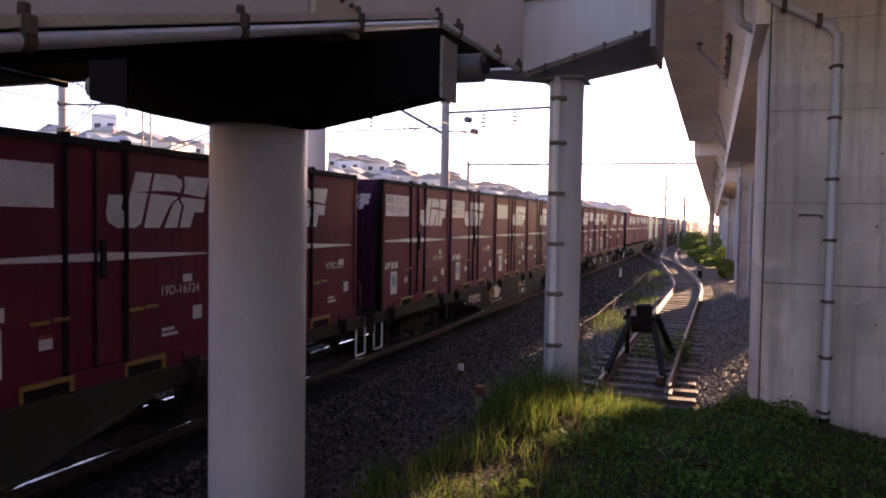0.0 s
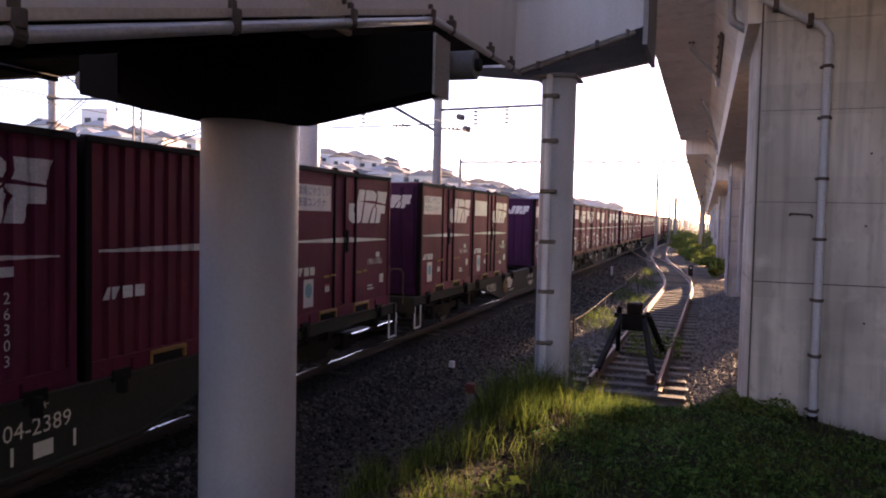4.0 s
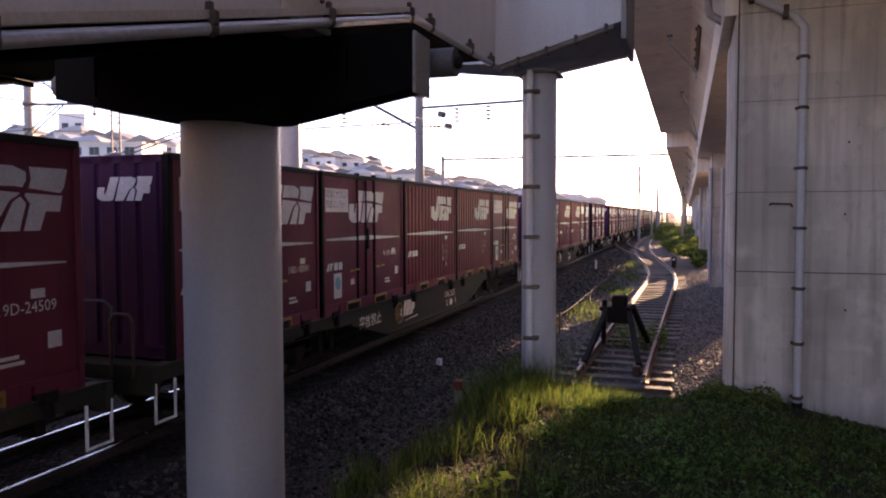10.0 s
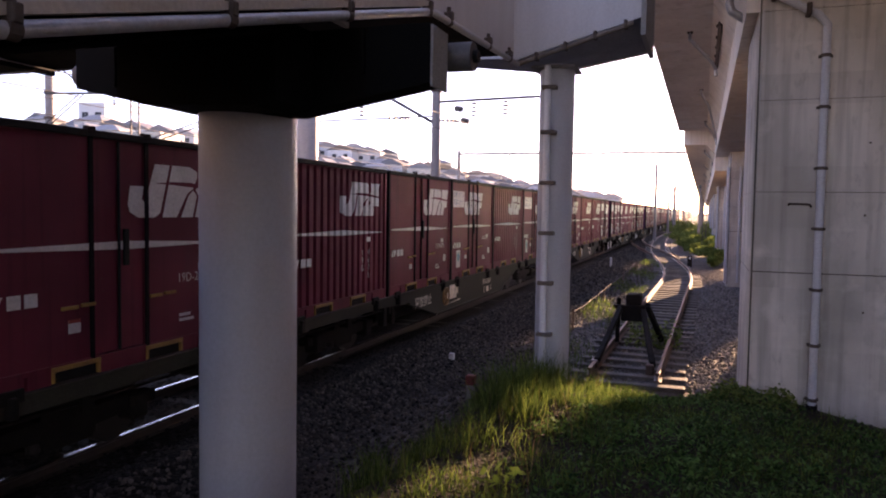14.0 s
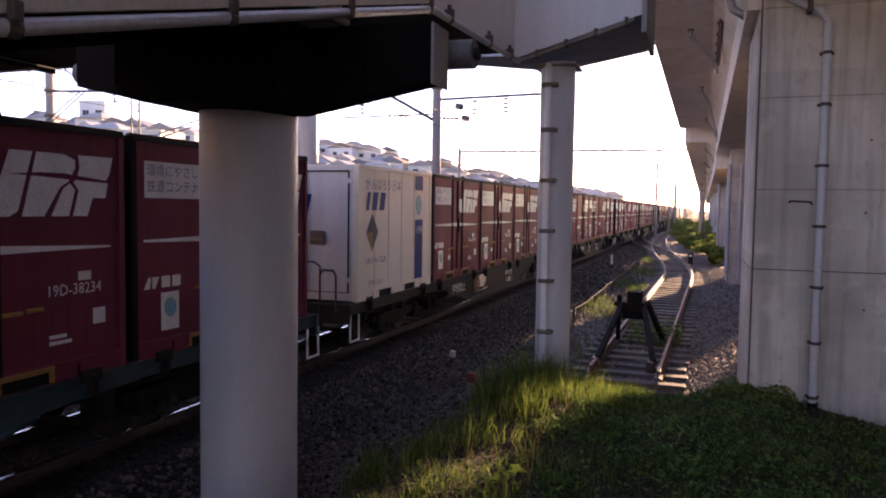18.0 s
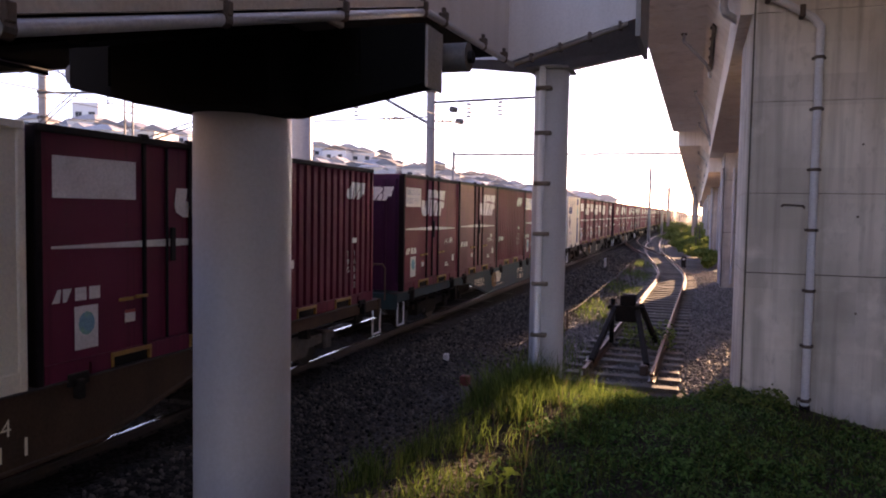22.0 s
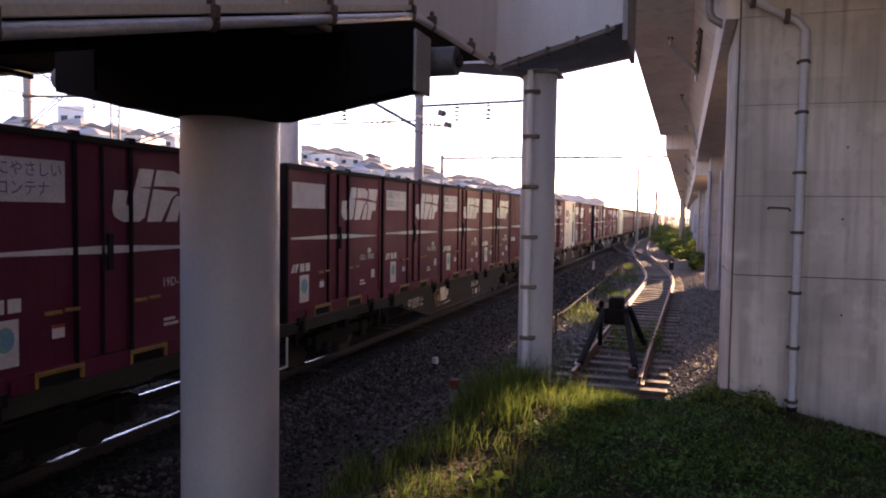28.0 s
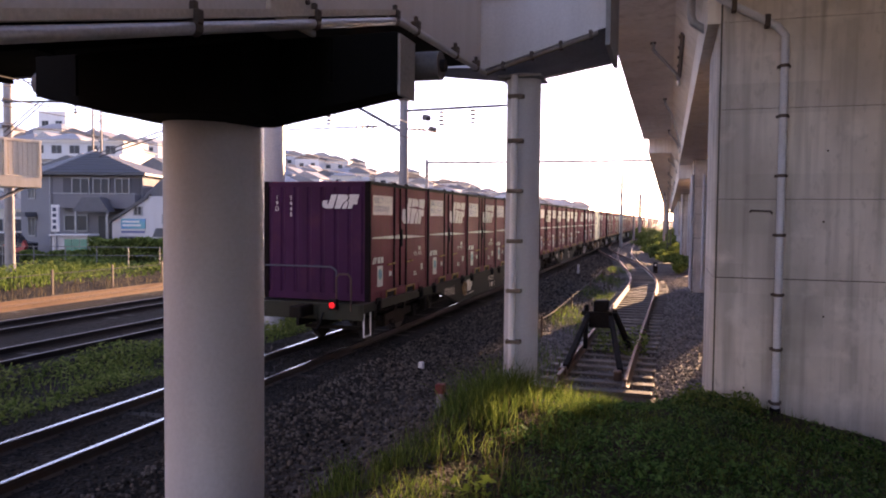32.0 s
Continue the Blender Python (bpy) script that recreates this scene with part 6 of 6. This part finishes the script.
    for x in (-23.6, -20.0, -18.6):
        bm = bmesh.new()
        insulator(bm, (x, 24.6, 7.5), (x, 24.6, 6.9), 4, .07)
        part("insulator", bm, M["porcelain"], t)
    # wires along the tracks
    w = thing("overhead_wires", None, "thin overhead wires along the tracks", "wire")
    for x, zs in ((TRACK_X, (5.0, 5.42)), (-12.42, (5.0, 5.42)), (-15.75, (5.0, 5.42)), (-9.9, (7.9,)), (-20.5, (7.3, 8.0)), (-17.6, (6.3,))):
        for z in zs:
            part("wire", tube(bmesh.new(), (x, -20, z), (x, 320, z + .05), .012, 5), M["wire"], w)
    lp = thing("lattice_post", None, "short dark lattice post among the weeds", "post")
    for dx in (-.14, .14):
        part("leg", boxes((.12 + dx - .03, .12 + dx + .03, 63.9, 64.0, -.2, 3.9)), M["wire"], lp)
    for i in range(8):
        part("rung", boxes((-.02, .26, 63.9, 63.96, .3 + i * .45, .36 + i * .45)), M["wire"], lp)
    sg = thing("shunt_signal", None, "small dark ground signal beside the siding", "signal")
    part("case", boxes((-.72, -.48, 41.9, 42.1, -.2, .42), bevel=.03), M["dark"], sg)
    part("lens", tube(bmesh.new(), (-.60, 41.88, .28), (-.60, 41.91, .28), .06, 12), M["white"], sg)


build_catenary()
fp = thing("bridge_pillar", None, "pale blue-grey round steel pillar of the footbridge span", "pillar")
bm_ = bmesh.new()
tube(bm_, (-9.82, 16.9, -.2), (-9.82, 16.9, 5.6), .27, 40)
smooth(part("shaft", bm_, M["fascia_blue"], fp))
hs = thing("cable_rope", None, "slack pale cable lying along short stakes beside the siding", "cable")
part("cable", tubes([Vector(v) for v in ((-3.2, 15.5, .18), (-2.95, 20, .2), (-2.9, 25, .28), (-2.95, 30, .22), (-3.0, 36, .3), (-3.3, 37.5, -.1))], .012, 6), M["sleeper"], hs)
for y in (18, 24, 30, 36):
    part("stake", boxes((-2.97, -2.93, y - .02, y + .02, -.2, .34)), M["rust"], hs)


# ---------------------------------------------------------------- beyond the tracks: verge, houses and hill
SIDE = Matrix.Rotation(radians(17.12), 4, "Z")       # across and along the view to the left


def at(a, d, z=0.0, turn=0.0):
    return SIDE @ pose(a, d, z, 0, 0, turn)


def window(parent, w, h, m, frame_m, sill=True):
    win = piece("window", "winframe%g%g" % (w, h), lambda: boxes((-w / 2 - .06, w / 2 + .06, -.05, .03, -.06, 0), (-w / 2 - .06, w / 2 + .06, -.05, .03, h, h + .06), (-w / 2 - .06, -w / 2, -.05, .03, 0, h), (w / 2, w / 2 + .06, -.05, .03, 0, h), (-.025, .025, -.04, .03, 0, h)), frame_m, parent, m)
    piece("pane", "winpane%g%g" % (w, h), lambda: boxes((-w / 2, w / 2, .0, .02, 0, h)), M["glass_dark"], win)
    return win


M["glass_dark"] = mat("dark_window_glass", (0.02, 0.023, 0.03), 0.35, 0.0, 0.05, bump=0, spec=0.25)
M["alu"] = mat("aluminium_frame", (0.30, 0.30, 0.31), 0.5, 0.3)
M["stucco"] = streaked("grey_stucco", (0.175, 0.17, 0.18), 0.85, (0.145, 0.14, 0.15))
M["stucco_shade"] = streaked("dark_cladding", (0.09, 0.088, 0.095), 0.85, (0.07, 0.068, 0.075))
# far roofs: distance haze put into the paler tile colour
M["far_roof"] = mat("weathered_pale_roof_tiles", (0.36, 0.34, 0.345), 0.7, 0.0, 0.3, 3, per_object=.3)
M["brown_roof"] = mat("weathered_brown_roof_tiles", (0.26, 0.20, 0.17), 0.75, 0.0, 0.3, 3, per_object=.3)
M["dark_roof"] = mat("slate_grey_roof_tiles", (0.17, 0.17, 0.185), 0.7, 0.0, 0.3, 3, per_object=.3)
M["rail_grey"] = mat("dull_fence_paint", (0.20, 0.19, 0.18), 0.7)
M["stucco_light"] = streaked("pale_stucco", (0.58, 0.565, 0.565), 0.85, (0.50, 0.47, 0.46))
M["roof_tile"] = mat("dark_grey_roof_tiles", (0.085, 0.085, 0.095), 0.6, 0.0, 0.3, 5, per_object=.25)
M["wood_fence"] = streaked("cream_fence_boards", (0.66, 0.55, 0.42), 0.7, (0.50, 0.40, 0.29))


def hip_roof(w, d, h, over=.5):
    def build():
        bm = bmesh.new()
        W, D = w / 2 + over, d / 2 + over
        r = max(0.2, W - D)
        b = [bm.verts.new(v) for v in ((-W, -D, 0), (W, -D, 0), (W, D, 0), (-W, D, 0))]
        b2 = [bm.verts.new(v) for v in ((-W, -D, .14), (W, -D, .14), (W, D, .14), (-W, D, .14))]
        t = [bm.verts.new((-r, 0, h)), bm.verts.new((r, 0, h))]
        bm.faces.new(list(reversed(b)))
        for i in range(4):
            bm.faces.new((b[i], b[(i + 1) % 4], b2[(i + 1) % 4], b2[i]))
        bm.faces.new((b2[0], b2[1], t[1], t[0]))
        bm.faces.new((b2[1], b2[2], t[1]))
        bm.faces.new((b2[2], b2[3], t[0], t[1]))
        bm.faces.new((b2[3], b2[0], t[0]))
        return bm
    return build


def gable_roof(w, d, h, over=.4):
    def build():
        bm = bmesh.new()
        W, D = w / 2 + over, d / 2 + over
        prism([(-W, 0), (W, 0), (W, .12), (0, h), (-W, .12)], "y", -D, D, bm)
        return bm
    return build


def build_front_house():
    h = thing("house", at(-22.6, 47.5, .4), "two-storey grey stucco house with dark hipped tile roof", "house")
    foot = [(-1.5, -2.6), (4.1, -2.6), (4.1, 3.4), (-5.6, 3.4), (-5.6, 1.2)]
    part("wall", prism(foot, "z", -.5, 4.86), M["stucco"], h)
    bm = bmesh.new()
    eave = [(-1.75, -3.15), (4.5, -3.15), (4.5, 3.9), (-6.1, 3.9), (-6.1, 1.0)]
    lo = [bm.verts.new((x, y, 4.78)) for x, y in eave]
    hi = [bm.verts.new((x, y, 4.92)) for x, y in eave]
    top = bm.verts.new((-.4, .9, 6.6))
    bm.faces.new(list(reversed(lo)))
    for i in range(5):
        bm.faces.new((lo[i], lo[(i + 1) % 5], hi[(i + 1) % 5], hi[i]))
        bm.faces.new((hi[i], hi[(i + 1) % 5], top))
    part("roof", bm, M["roof_tile"], h)
    for i in range(8):
        f = i / 9
        part("roof_course", boxes((-1.72 + 1.3 * f, 4.48 - 4.9 * f, -3.14 + 4.05 * f, -3.06 + 4.05 * f, 4.93 + 1.68 * f, 4.965 + 1.68 * f)), M["roof_tile"], h)
    part("hip_ridge", tubes([Vector((-1.75, -3.15, 4.95)), Vector((-.4, .9, 6.64))], .07, 6), M["alu"], h, "pale ridge tiles")
    # the wall is flat here; darker stucco stands in for the recess's shade
    part("recess", boxes((-.75, 4.0, -2.66, -2.61, 3.55, 4.6)), M["stucco_shade"], h, "flat darker panel for the shaded recess behind the balcony")
    part("balcony", boxes((-.9, 4.0, -3.5, -2.67, 2.75, 3.6), bevel=.02), M["stucco"], h)
    part("balcony_rail", boxes((-.95, 4.05, -3.55, -3.45, 3.62, 3.68)), M["alu"], h)
    part("porch_roof", prism([(.7, 2.55), (2.85, 2.55), (2.3, 3.4), (1.3, 3.4)], "y", -4.5, -3.52), M["roof_tile"], h)
    for x in (.85, 2.7):
        part("porch_post", boxes((x - .06, x + .06, -4.4, -4.28, -.4, 2.55)), M["alu"], h)
    for x, z, w, hh, yy in ((.35, 3.62, 1.0, .95, -2.7), (1.6, 3.62, .9, .95, -2.7), (2.9, 3.62, .8, .95, -2.7), (.0, 1.4, 1.35, .9, -2.63)):
        window(h, w, hh, pose(x, yy, z), M["alu"])
    part("entry_door", boxes((1.4, 2.5, -2.68, -2.62, -.3, 2.3)), M["glass_dark"], h)
    for z in (1.0, 3.4):
        window(h, 1.2, 1.1, pose(-4.0, -.32, z, 0, 0, -42.8), M["alu"])
    aw = part("side_awning", prism([(-1.0, 0), (1.0, 0), (.8, .3), (-.8, .3)], "y", -.7, .0), M["roof_tile"], h)
    aw.matrix_basis = pose(-4.0, -.32, 2.2, 0, 0, -42.8)
    part("drain", tube(bmesh.new(), (-1.55, -2.68, -.4), (-1.55, -2.68, 4.8), .05, 8), M["alu"], h)
    s = thing("shop_building", at(-16.75, 44.6, .4), "white stucco shop with a blue sign and slanted dark roof edge", "house")
    part("wall", prism([(-3.05, -.5), (4.5, -.5), (4.5, 3.5), (-1.0, 3.5), (-3.05, 2.15)], "y", -1.0, 4.0), M["stucco_light"], s)
    part("roof_edge", prism([(-3.3, 1.95), (-3.15, 1.88), (-.85, 3.4), (-.85, 3.62)], "y", -1.15, 4.1), M["roof_tile"], s)
    part("roof", prism([(-1.2, 3.5), (4.9, 3.5), (4.9, 3.62), (3.2, 4.6), (-.2, 4.6), (-1.2, 3.62)], "y", -.6, 4.4), M["roof_tile"], s)
    part("sign", boxes((-2.5, -1.05, -1.07, -1.01, 1.55, 2.15)), M["sign_blue"], s, "blue sign board")
    for x0, x1, z in ((-2.4, -1.4, 1.92), (-2.4, -1.3, 1.70)):
        part("sign_bar", boxes((x0, x1, -1.09, -1.072, z, z + .11)), M["white"], s)
    part("sign_bar", boxes((-2.5, -1.1, -1.03, -1.012, 1.30, 1.42)), M["ink_blue"], s)
    window(s, .85, .5, pose(-2.1, -1.03, .55), M["alu"])
    window(s, .4, .45, pose(-1.5, -1.03, 2.4), M["alu"])
    window(s, .4, .4, pose(-1.0, -1.03, .6), M["alu"])
    window(s, 1.2, .5, pose(.6, -1.03, 1.9), M["alu"])
    part("canopy", prism([(-.3, 1.1), (1.7, 1.1), (1.5, 1.6), (-.1, 1.6)], "y", -1.9, -1.01), M["roof_tile"], s)
    k = thing("green_kiosk", at(-20.85, 41.2, .3), "small kiosk with green panels and flat pale roof", "kiosk")
    part("body", boxes((-1.0, 1.0, -.5, .5, -.3, 1.25)), M["stucco_light"], k)
    for i in range(3):
        part("panel", boxes((-.3 + i * .43, .1 + i * .43, -.54, -.5, .05, 1.1)), M["green_panel"], k, "green glazed panel")
    part("roof", boxes((-1.1, 1.1, -.7, .7, 1.25, 1.36), bevel=.02), M["stucco_light"], k)
    sg = thing("sign_post", at(-21.6, 40.6, .3), "upright white illuminated street sign", "sign")
    part("board", boxes((-.2, .2, -.1, .1, 1.5, 3.0), bevel=.03), M["white"], sg)
    part("post", boxes((-.05, .05, -.05, .05, -.4, 1.5)), M["alu"], sg)
    for i in range(4):
        part("sign_bar", boxes((-.1, .1, -.115, -.102, 1.65 + i * .33, 1.85 + i * .33)), M["ink"], sg)
    c = thing("parked_car", at(-26.0, 43.0, .3), "dark car parked beside the house", "car")
    part("body", prism([(-1.6, .25), (1.6, .25), (1.65, .75), (1.0, .85), (.6, 1.35), (-.8, 1.38), (-1.3, .9), (-1.65, .8)], "y", -.8, .8), M["car_dark"], c)
    part("side_glass", prism([(-.75, .9), (.85, .9), (.52, 1.28), (-.72, 1.3)], "y", -.81, .81), M["glass_dark"], c)
    for x in (-1.0, 1.0):
        part("wheel", tube(bmesh.new(), (x, -.82, .28), (x, -.62, .28), .28, 18), M["dark"], c)
    bi = thing("parked_scooter", at(-24.6, 42.0, .3), "red scooter parked beside the house", "scooter")
    part("body", prism([(-.5, .3), (.4, .25), (.6, .6), (.45, .95), (.35, .6), (-.1, .45), (-.3, .75), (-.7, .7)], "y", -.15, .15), M["red"], bi)
    for x in (-.5, .55):
        part("wheel", tube(bmesh.new(), (x, -.05, .22), (x, .05, .22), .22, 14), M["dark"], bi)
    # end of the footbridge with board fence
    f = thing("stair_landing", at(-18.6, 28.4, 0, 62), "cream landing with upright board fence on slim posts", "landing")
    part("floor_edge", boxes((-.7, 2.72, -.6, .6, 3.85, 4.35), bevel=.02), M["wood_fence"], f)
    for i in range(17):
        part("board", boxes((-.65 + i * .2, -.47 + i * .2, -.58, -.54, 4.35, 5.72)), M["wood_fence"], f)
    part("top_rail", boxes((-.7, 2.74, -.62, -.5, 5.70, 5.82), bevel=.015), M["wood_fence"], f)
    for x in (-.5, 1.2, 2.66):
        part("rail_post", boxes((x - .05, x + .05, -.64, -.585, 4.3, 5.8)), M["wood_fence"], f)
    for x in (.12, .42):
        part("leg", boxes((x, x + .16, -.1, .1, -.2, 3.85)), M["wood_fence"], f)
    part("knee_brace", tube(bmesh.new(), (.4, 0, 2.9), (2.4, 0, 3.9), .07, 8), M["stucco"], f)


M["sign_blue"] = mat("blue_sign", (0.06, 0.22, 0.50), 0.4, stain=(0.05, 0.30, 0.36), amount=.1, scale=.8)
M["green_panel"] = mat("green_panel", (0.03, 0.22, 0.15), 0.3)
M["car_dark"] = mat("dark_car_paint", (0.02, 0.02, 0.03), 0.25)
build_front_house()
gf = thing("guard_fence", None, "low grey pipe fence between verge and road", "fence")
for i in range(12):
    part("post", boxes((-.02, .02, -.02, .02, -.3, 1.0)), M["rail_grey"], gf).matrix_basis = at(-24.0 + i * 1.6, 37.0, .15)
for z in (.55, .98):
    part("rail", tubes([at(-24.2, 37.0, .15 + z).translation, at(-5.8, 37.0, .15 + z).translation], .018, 6), M["rail_grey"], gf)
lf = thing("cable_fence", None, "thin stakes with wire beside the rusty track", "fence")
for i in range(9):
    part("stake", boxes((-21.33, -21.27, 12.0 + i * 3.0, 12.06 + i * 3.0, -.2, .75)), M["rust"], lf)
part("wire", tube(bmesh.new(), (-21.3, 10, .6), (-21.3, 38, .6), .012, 5), M["wire"], lf)


def build_hill():
    """Hillside behind the houses, one sheet that rises away from the tracks."""
    A = np.linspace(-330, 120, 60)
    D = np.linspace(62, 420, 40)
    AA, DD = np.meshgrid(A, D)
    V = []
    for a, d in zip(AA.ravel(), DD.ravel()):
        p = at(a, d).translation
        V.append((p.x, p.y, float(hill_z(a, d))))
    w = len(A)
    F = [(j * w + i, j * w + i + 1, (j + 1) * w + i + 1, (j + 1) * w + i) for j in range(len(D) - 1) for i in range(w - 1)]
    smooth(tagged(raw("hillside", V, F, M["hill"]), "wooded hillside covered with houses beyond the tracks", "hill", kind="structure"), 80)


def hill_z(a, d):
    s = a / d
    top = np.interp(s, (-.6, -.42, -.34, -.20, -.12, -.06, .012, .08, .143, .188, .24), (.098, .092, .088, .077, .067, .056, .040, .022, .015, .006, 0))
    return -0.3 + d * float(top) * float(sstep(np.interp(s, (-.44, -.36), (58, 85)), np.interp(s, (-.44, -.36), (175, 300)), d)) + 1.2 * math.sin(a * .11) * math.cos(d * .07) * float(sstep(70, 120, d)) * float(sstep(.1, -.1, s))


M["hill"] = mat("hill_scrub", (0.10, 0.115, 0.06), 0.95, 0.0, 0.4, .12, 2.0, 0.2, stain=(0.16, 0.13, 0.10))
build_hill()


def build_town():
    r = random.Random(21)
    walls = [M["stucco_light"], M["town_a"], M["town_b"]]
    names = ["pale stucco hillside house with tiled roof", "light grey hillside house with tiled roof", "beige hillside house with dark tiled roof"]
    rows = [(66, 26), (84, 24), (108, 24), (138, 24), (172, 26), (215, 24), (290, 22), (128, -15), (148, -17), (170, -18), (194, -20), (222, -22), (255, -24)]
    for d0, cnt in rows:
        dense = cnt < 0
        for i in range(abs(cnt)):
            s = -.26 + .5 * (i + r.uniform(.15, .85)) / -cnt if dense else -.62 + .86 * (i + r.uniform(.15, .85)) / cnt
            d = d0 + r.uniform(-6, 6)
            a = s * d
            if (d0 == 66 and s < -.40) or (d0 < 100 and s > -.34) or at(a, d).translation.x > -25:
                continue
            w, dp, hh = r.uniform(6, 9.5), r.uniform(5.5, 7.5), r.choice([3.2, 5.4, 5.8, 6.2])
            z = float(hill_z(a, d)) - .4
            h = thing("house", at(a, d, z, r.choice([-8, 0, 6, 12, -15])), r.choice(names), "house", "houses on the hillside")
            wm = r.choice(walls)
            part("wall", boxes((-w / 2, w / 2, -dp / 2, dp / 2, -1.5, hh)), wm, h)
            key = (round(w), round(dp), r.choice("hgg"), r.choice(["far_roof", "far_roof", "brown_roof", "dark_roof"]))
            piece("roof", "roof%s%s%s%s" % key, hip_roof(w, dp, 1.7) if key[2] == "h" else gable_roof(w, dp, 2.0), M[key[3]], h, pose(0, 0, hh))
            levels = [.9] if hh < 4 else [.9, 3.6]
            step = 2.6 if d0 < 120 else 4.2
            for zl in levels:
                for j in range(int(w // step)):
                    window(h, 1.5, 1.2, pose(-w / 2 + step * (j + .55), -dp / 2 - .02, zl), M["alu"])
    tower = thing("apartment_tower", at(-92.0, 176.0, 8.0), "pale far apartment tower on the hill", "building")
    part("wall", boxes((-3.2, 3.2, -4, 4, -3, 19)), M["town_a"], tower)
    for i in range(6):
        for x in (-1.6, 1.6):
            window(tower, 1.5, 1.2, pose(x, -4.02, 1 + i * 2.9), M["alu"])
    block = thing("apartment_block", at(-62.0, 118.0, 5.4), "long pale apartment block with rows of balconies", "building")
    part("wall", boxes((-11, 12, -4, 4, -4, 8.5)), M["stucco_light"], block)
    part("roof", boxes((-11.3, 12.3, -4.3, 4.3, 8.5, 8.9)), M["town_b"], block)
    for i in range(3):
        part("balcony", boxes((-11, 12, -5, -4.01, .3 + i * 2.8, 1.2 + i * 2.8)), M["stucco_light"], block)
        for j in range(8):
            window(block, 1.5, 1.2, pose(-9.5 + j * 2.8, -4.02, 1.3 + i * 2.8), M["alu"])


def hill_trees():
    r = np.random.default_rng(4)
    C = []
    for a, d, h, w in ((-47, 100, 6, 4.5), (-41, 97, 5, 3.5), (-52, 104, 5, 4), (-60, 110, 4, 4), (-30, 104, 5, 3), (-24, 120, 4, 3), (-36, 130, 6, 4), (-70, 128, 6, 5), (-14, 140, 4, 3), (0, 165, 4, 3), (12, 190, 4, 3)):
        p = at(a, d, float(hill_z(a, d))).translation
        k = r.normal(0, 1, (900, 3))
        k /= np.linalg.norm(k, axis=1, keepdims=True)
        k *= (r.uniform(.5, 1, 900) * (1 + .3 * np.sin(k[:, 0] * 6 + a) * np.cos(k[:, 2] * 5)))[:, None]
        C.append(k * np.array([w * .5, w * .5, h * .5]) + np.array([p.x, p.y, p.z + h * .55]))
    leaves("hillside_trees", np.concatenate(C), .32, M["bush"], "dark green trees between the hillside houses", 1.0, "trees")


hill_trees()
# town walls kept pale, with the haze over the hill in their colour
M["town_a"] = streaked("pale_town_wall", (0.66, 0.645, 0.65), 0.85, (0.56, 0.545, 0.55))
M["town_b"] = streaked("beige_town_wall", (0.58, 0.53, 0.47), 0.85, (0.50, 0.45, 0.39))
build_town()


# ---------------------------------------------------------------- motion


def advance(t):
    """How far the train has run: metres at t seconds."""
    slack = 0.27 * float(sstep(25.5, 28.0, t) * (1 - sstep(29.8, 31.0, t)))     # it runs up and eases back
    return 12.559 + 5.6316 * t - 0.0084125 * t**2 + 0.00040906 * t**3 + slack


def motions():
    times = [0, 4, 8, 12, 16, 20, 24, 25.5, 26.5, 28, 29, 29.8, 30.4, 31, 31.5, 32]
    for ob, y, z in train:
        walk(ob, [(t, pose(TRACK_X, y + advance(t), z)) for t in times])


motions()
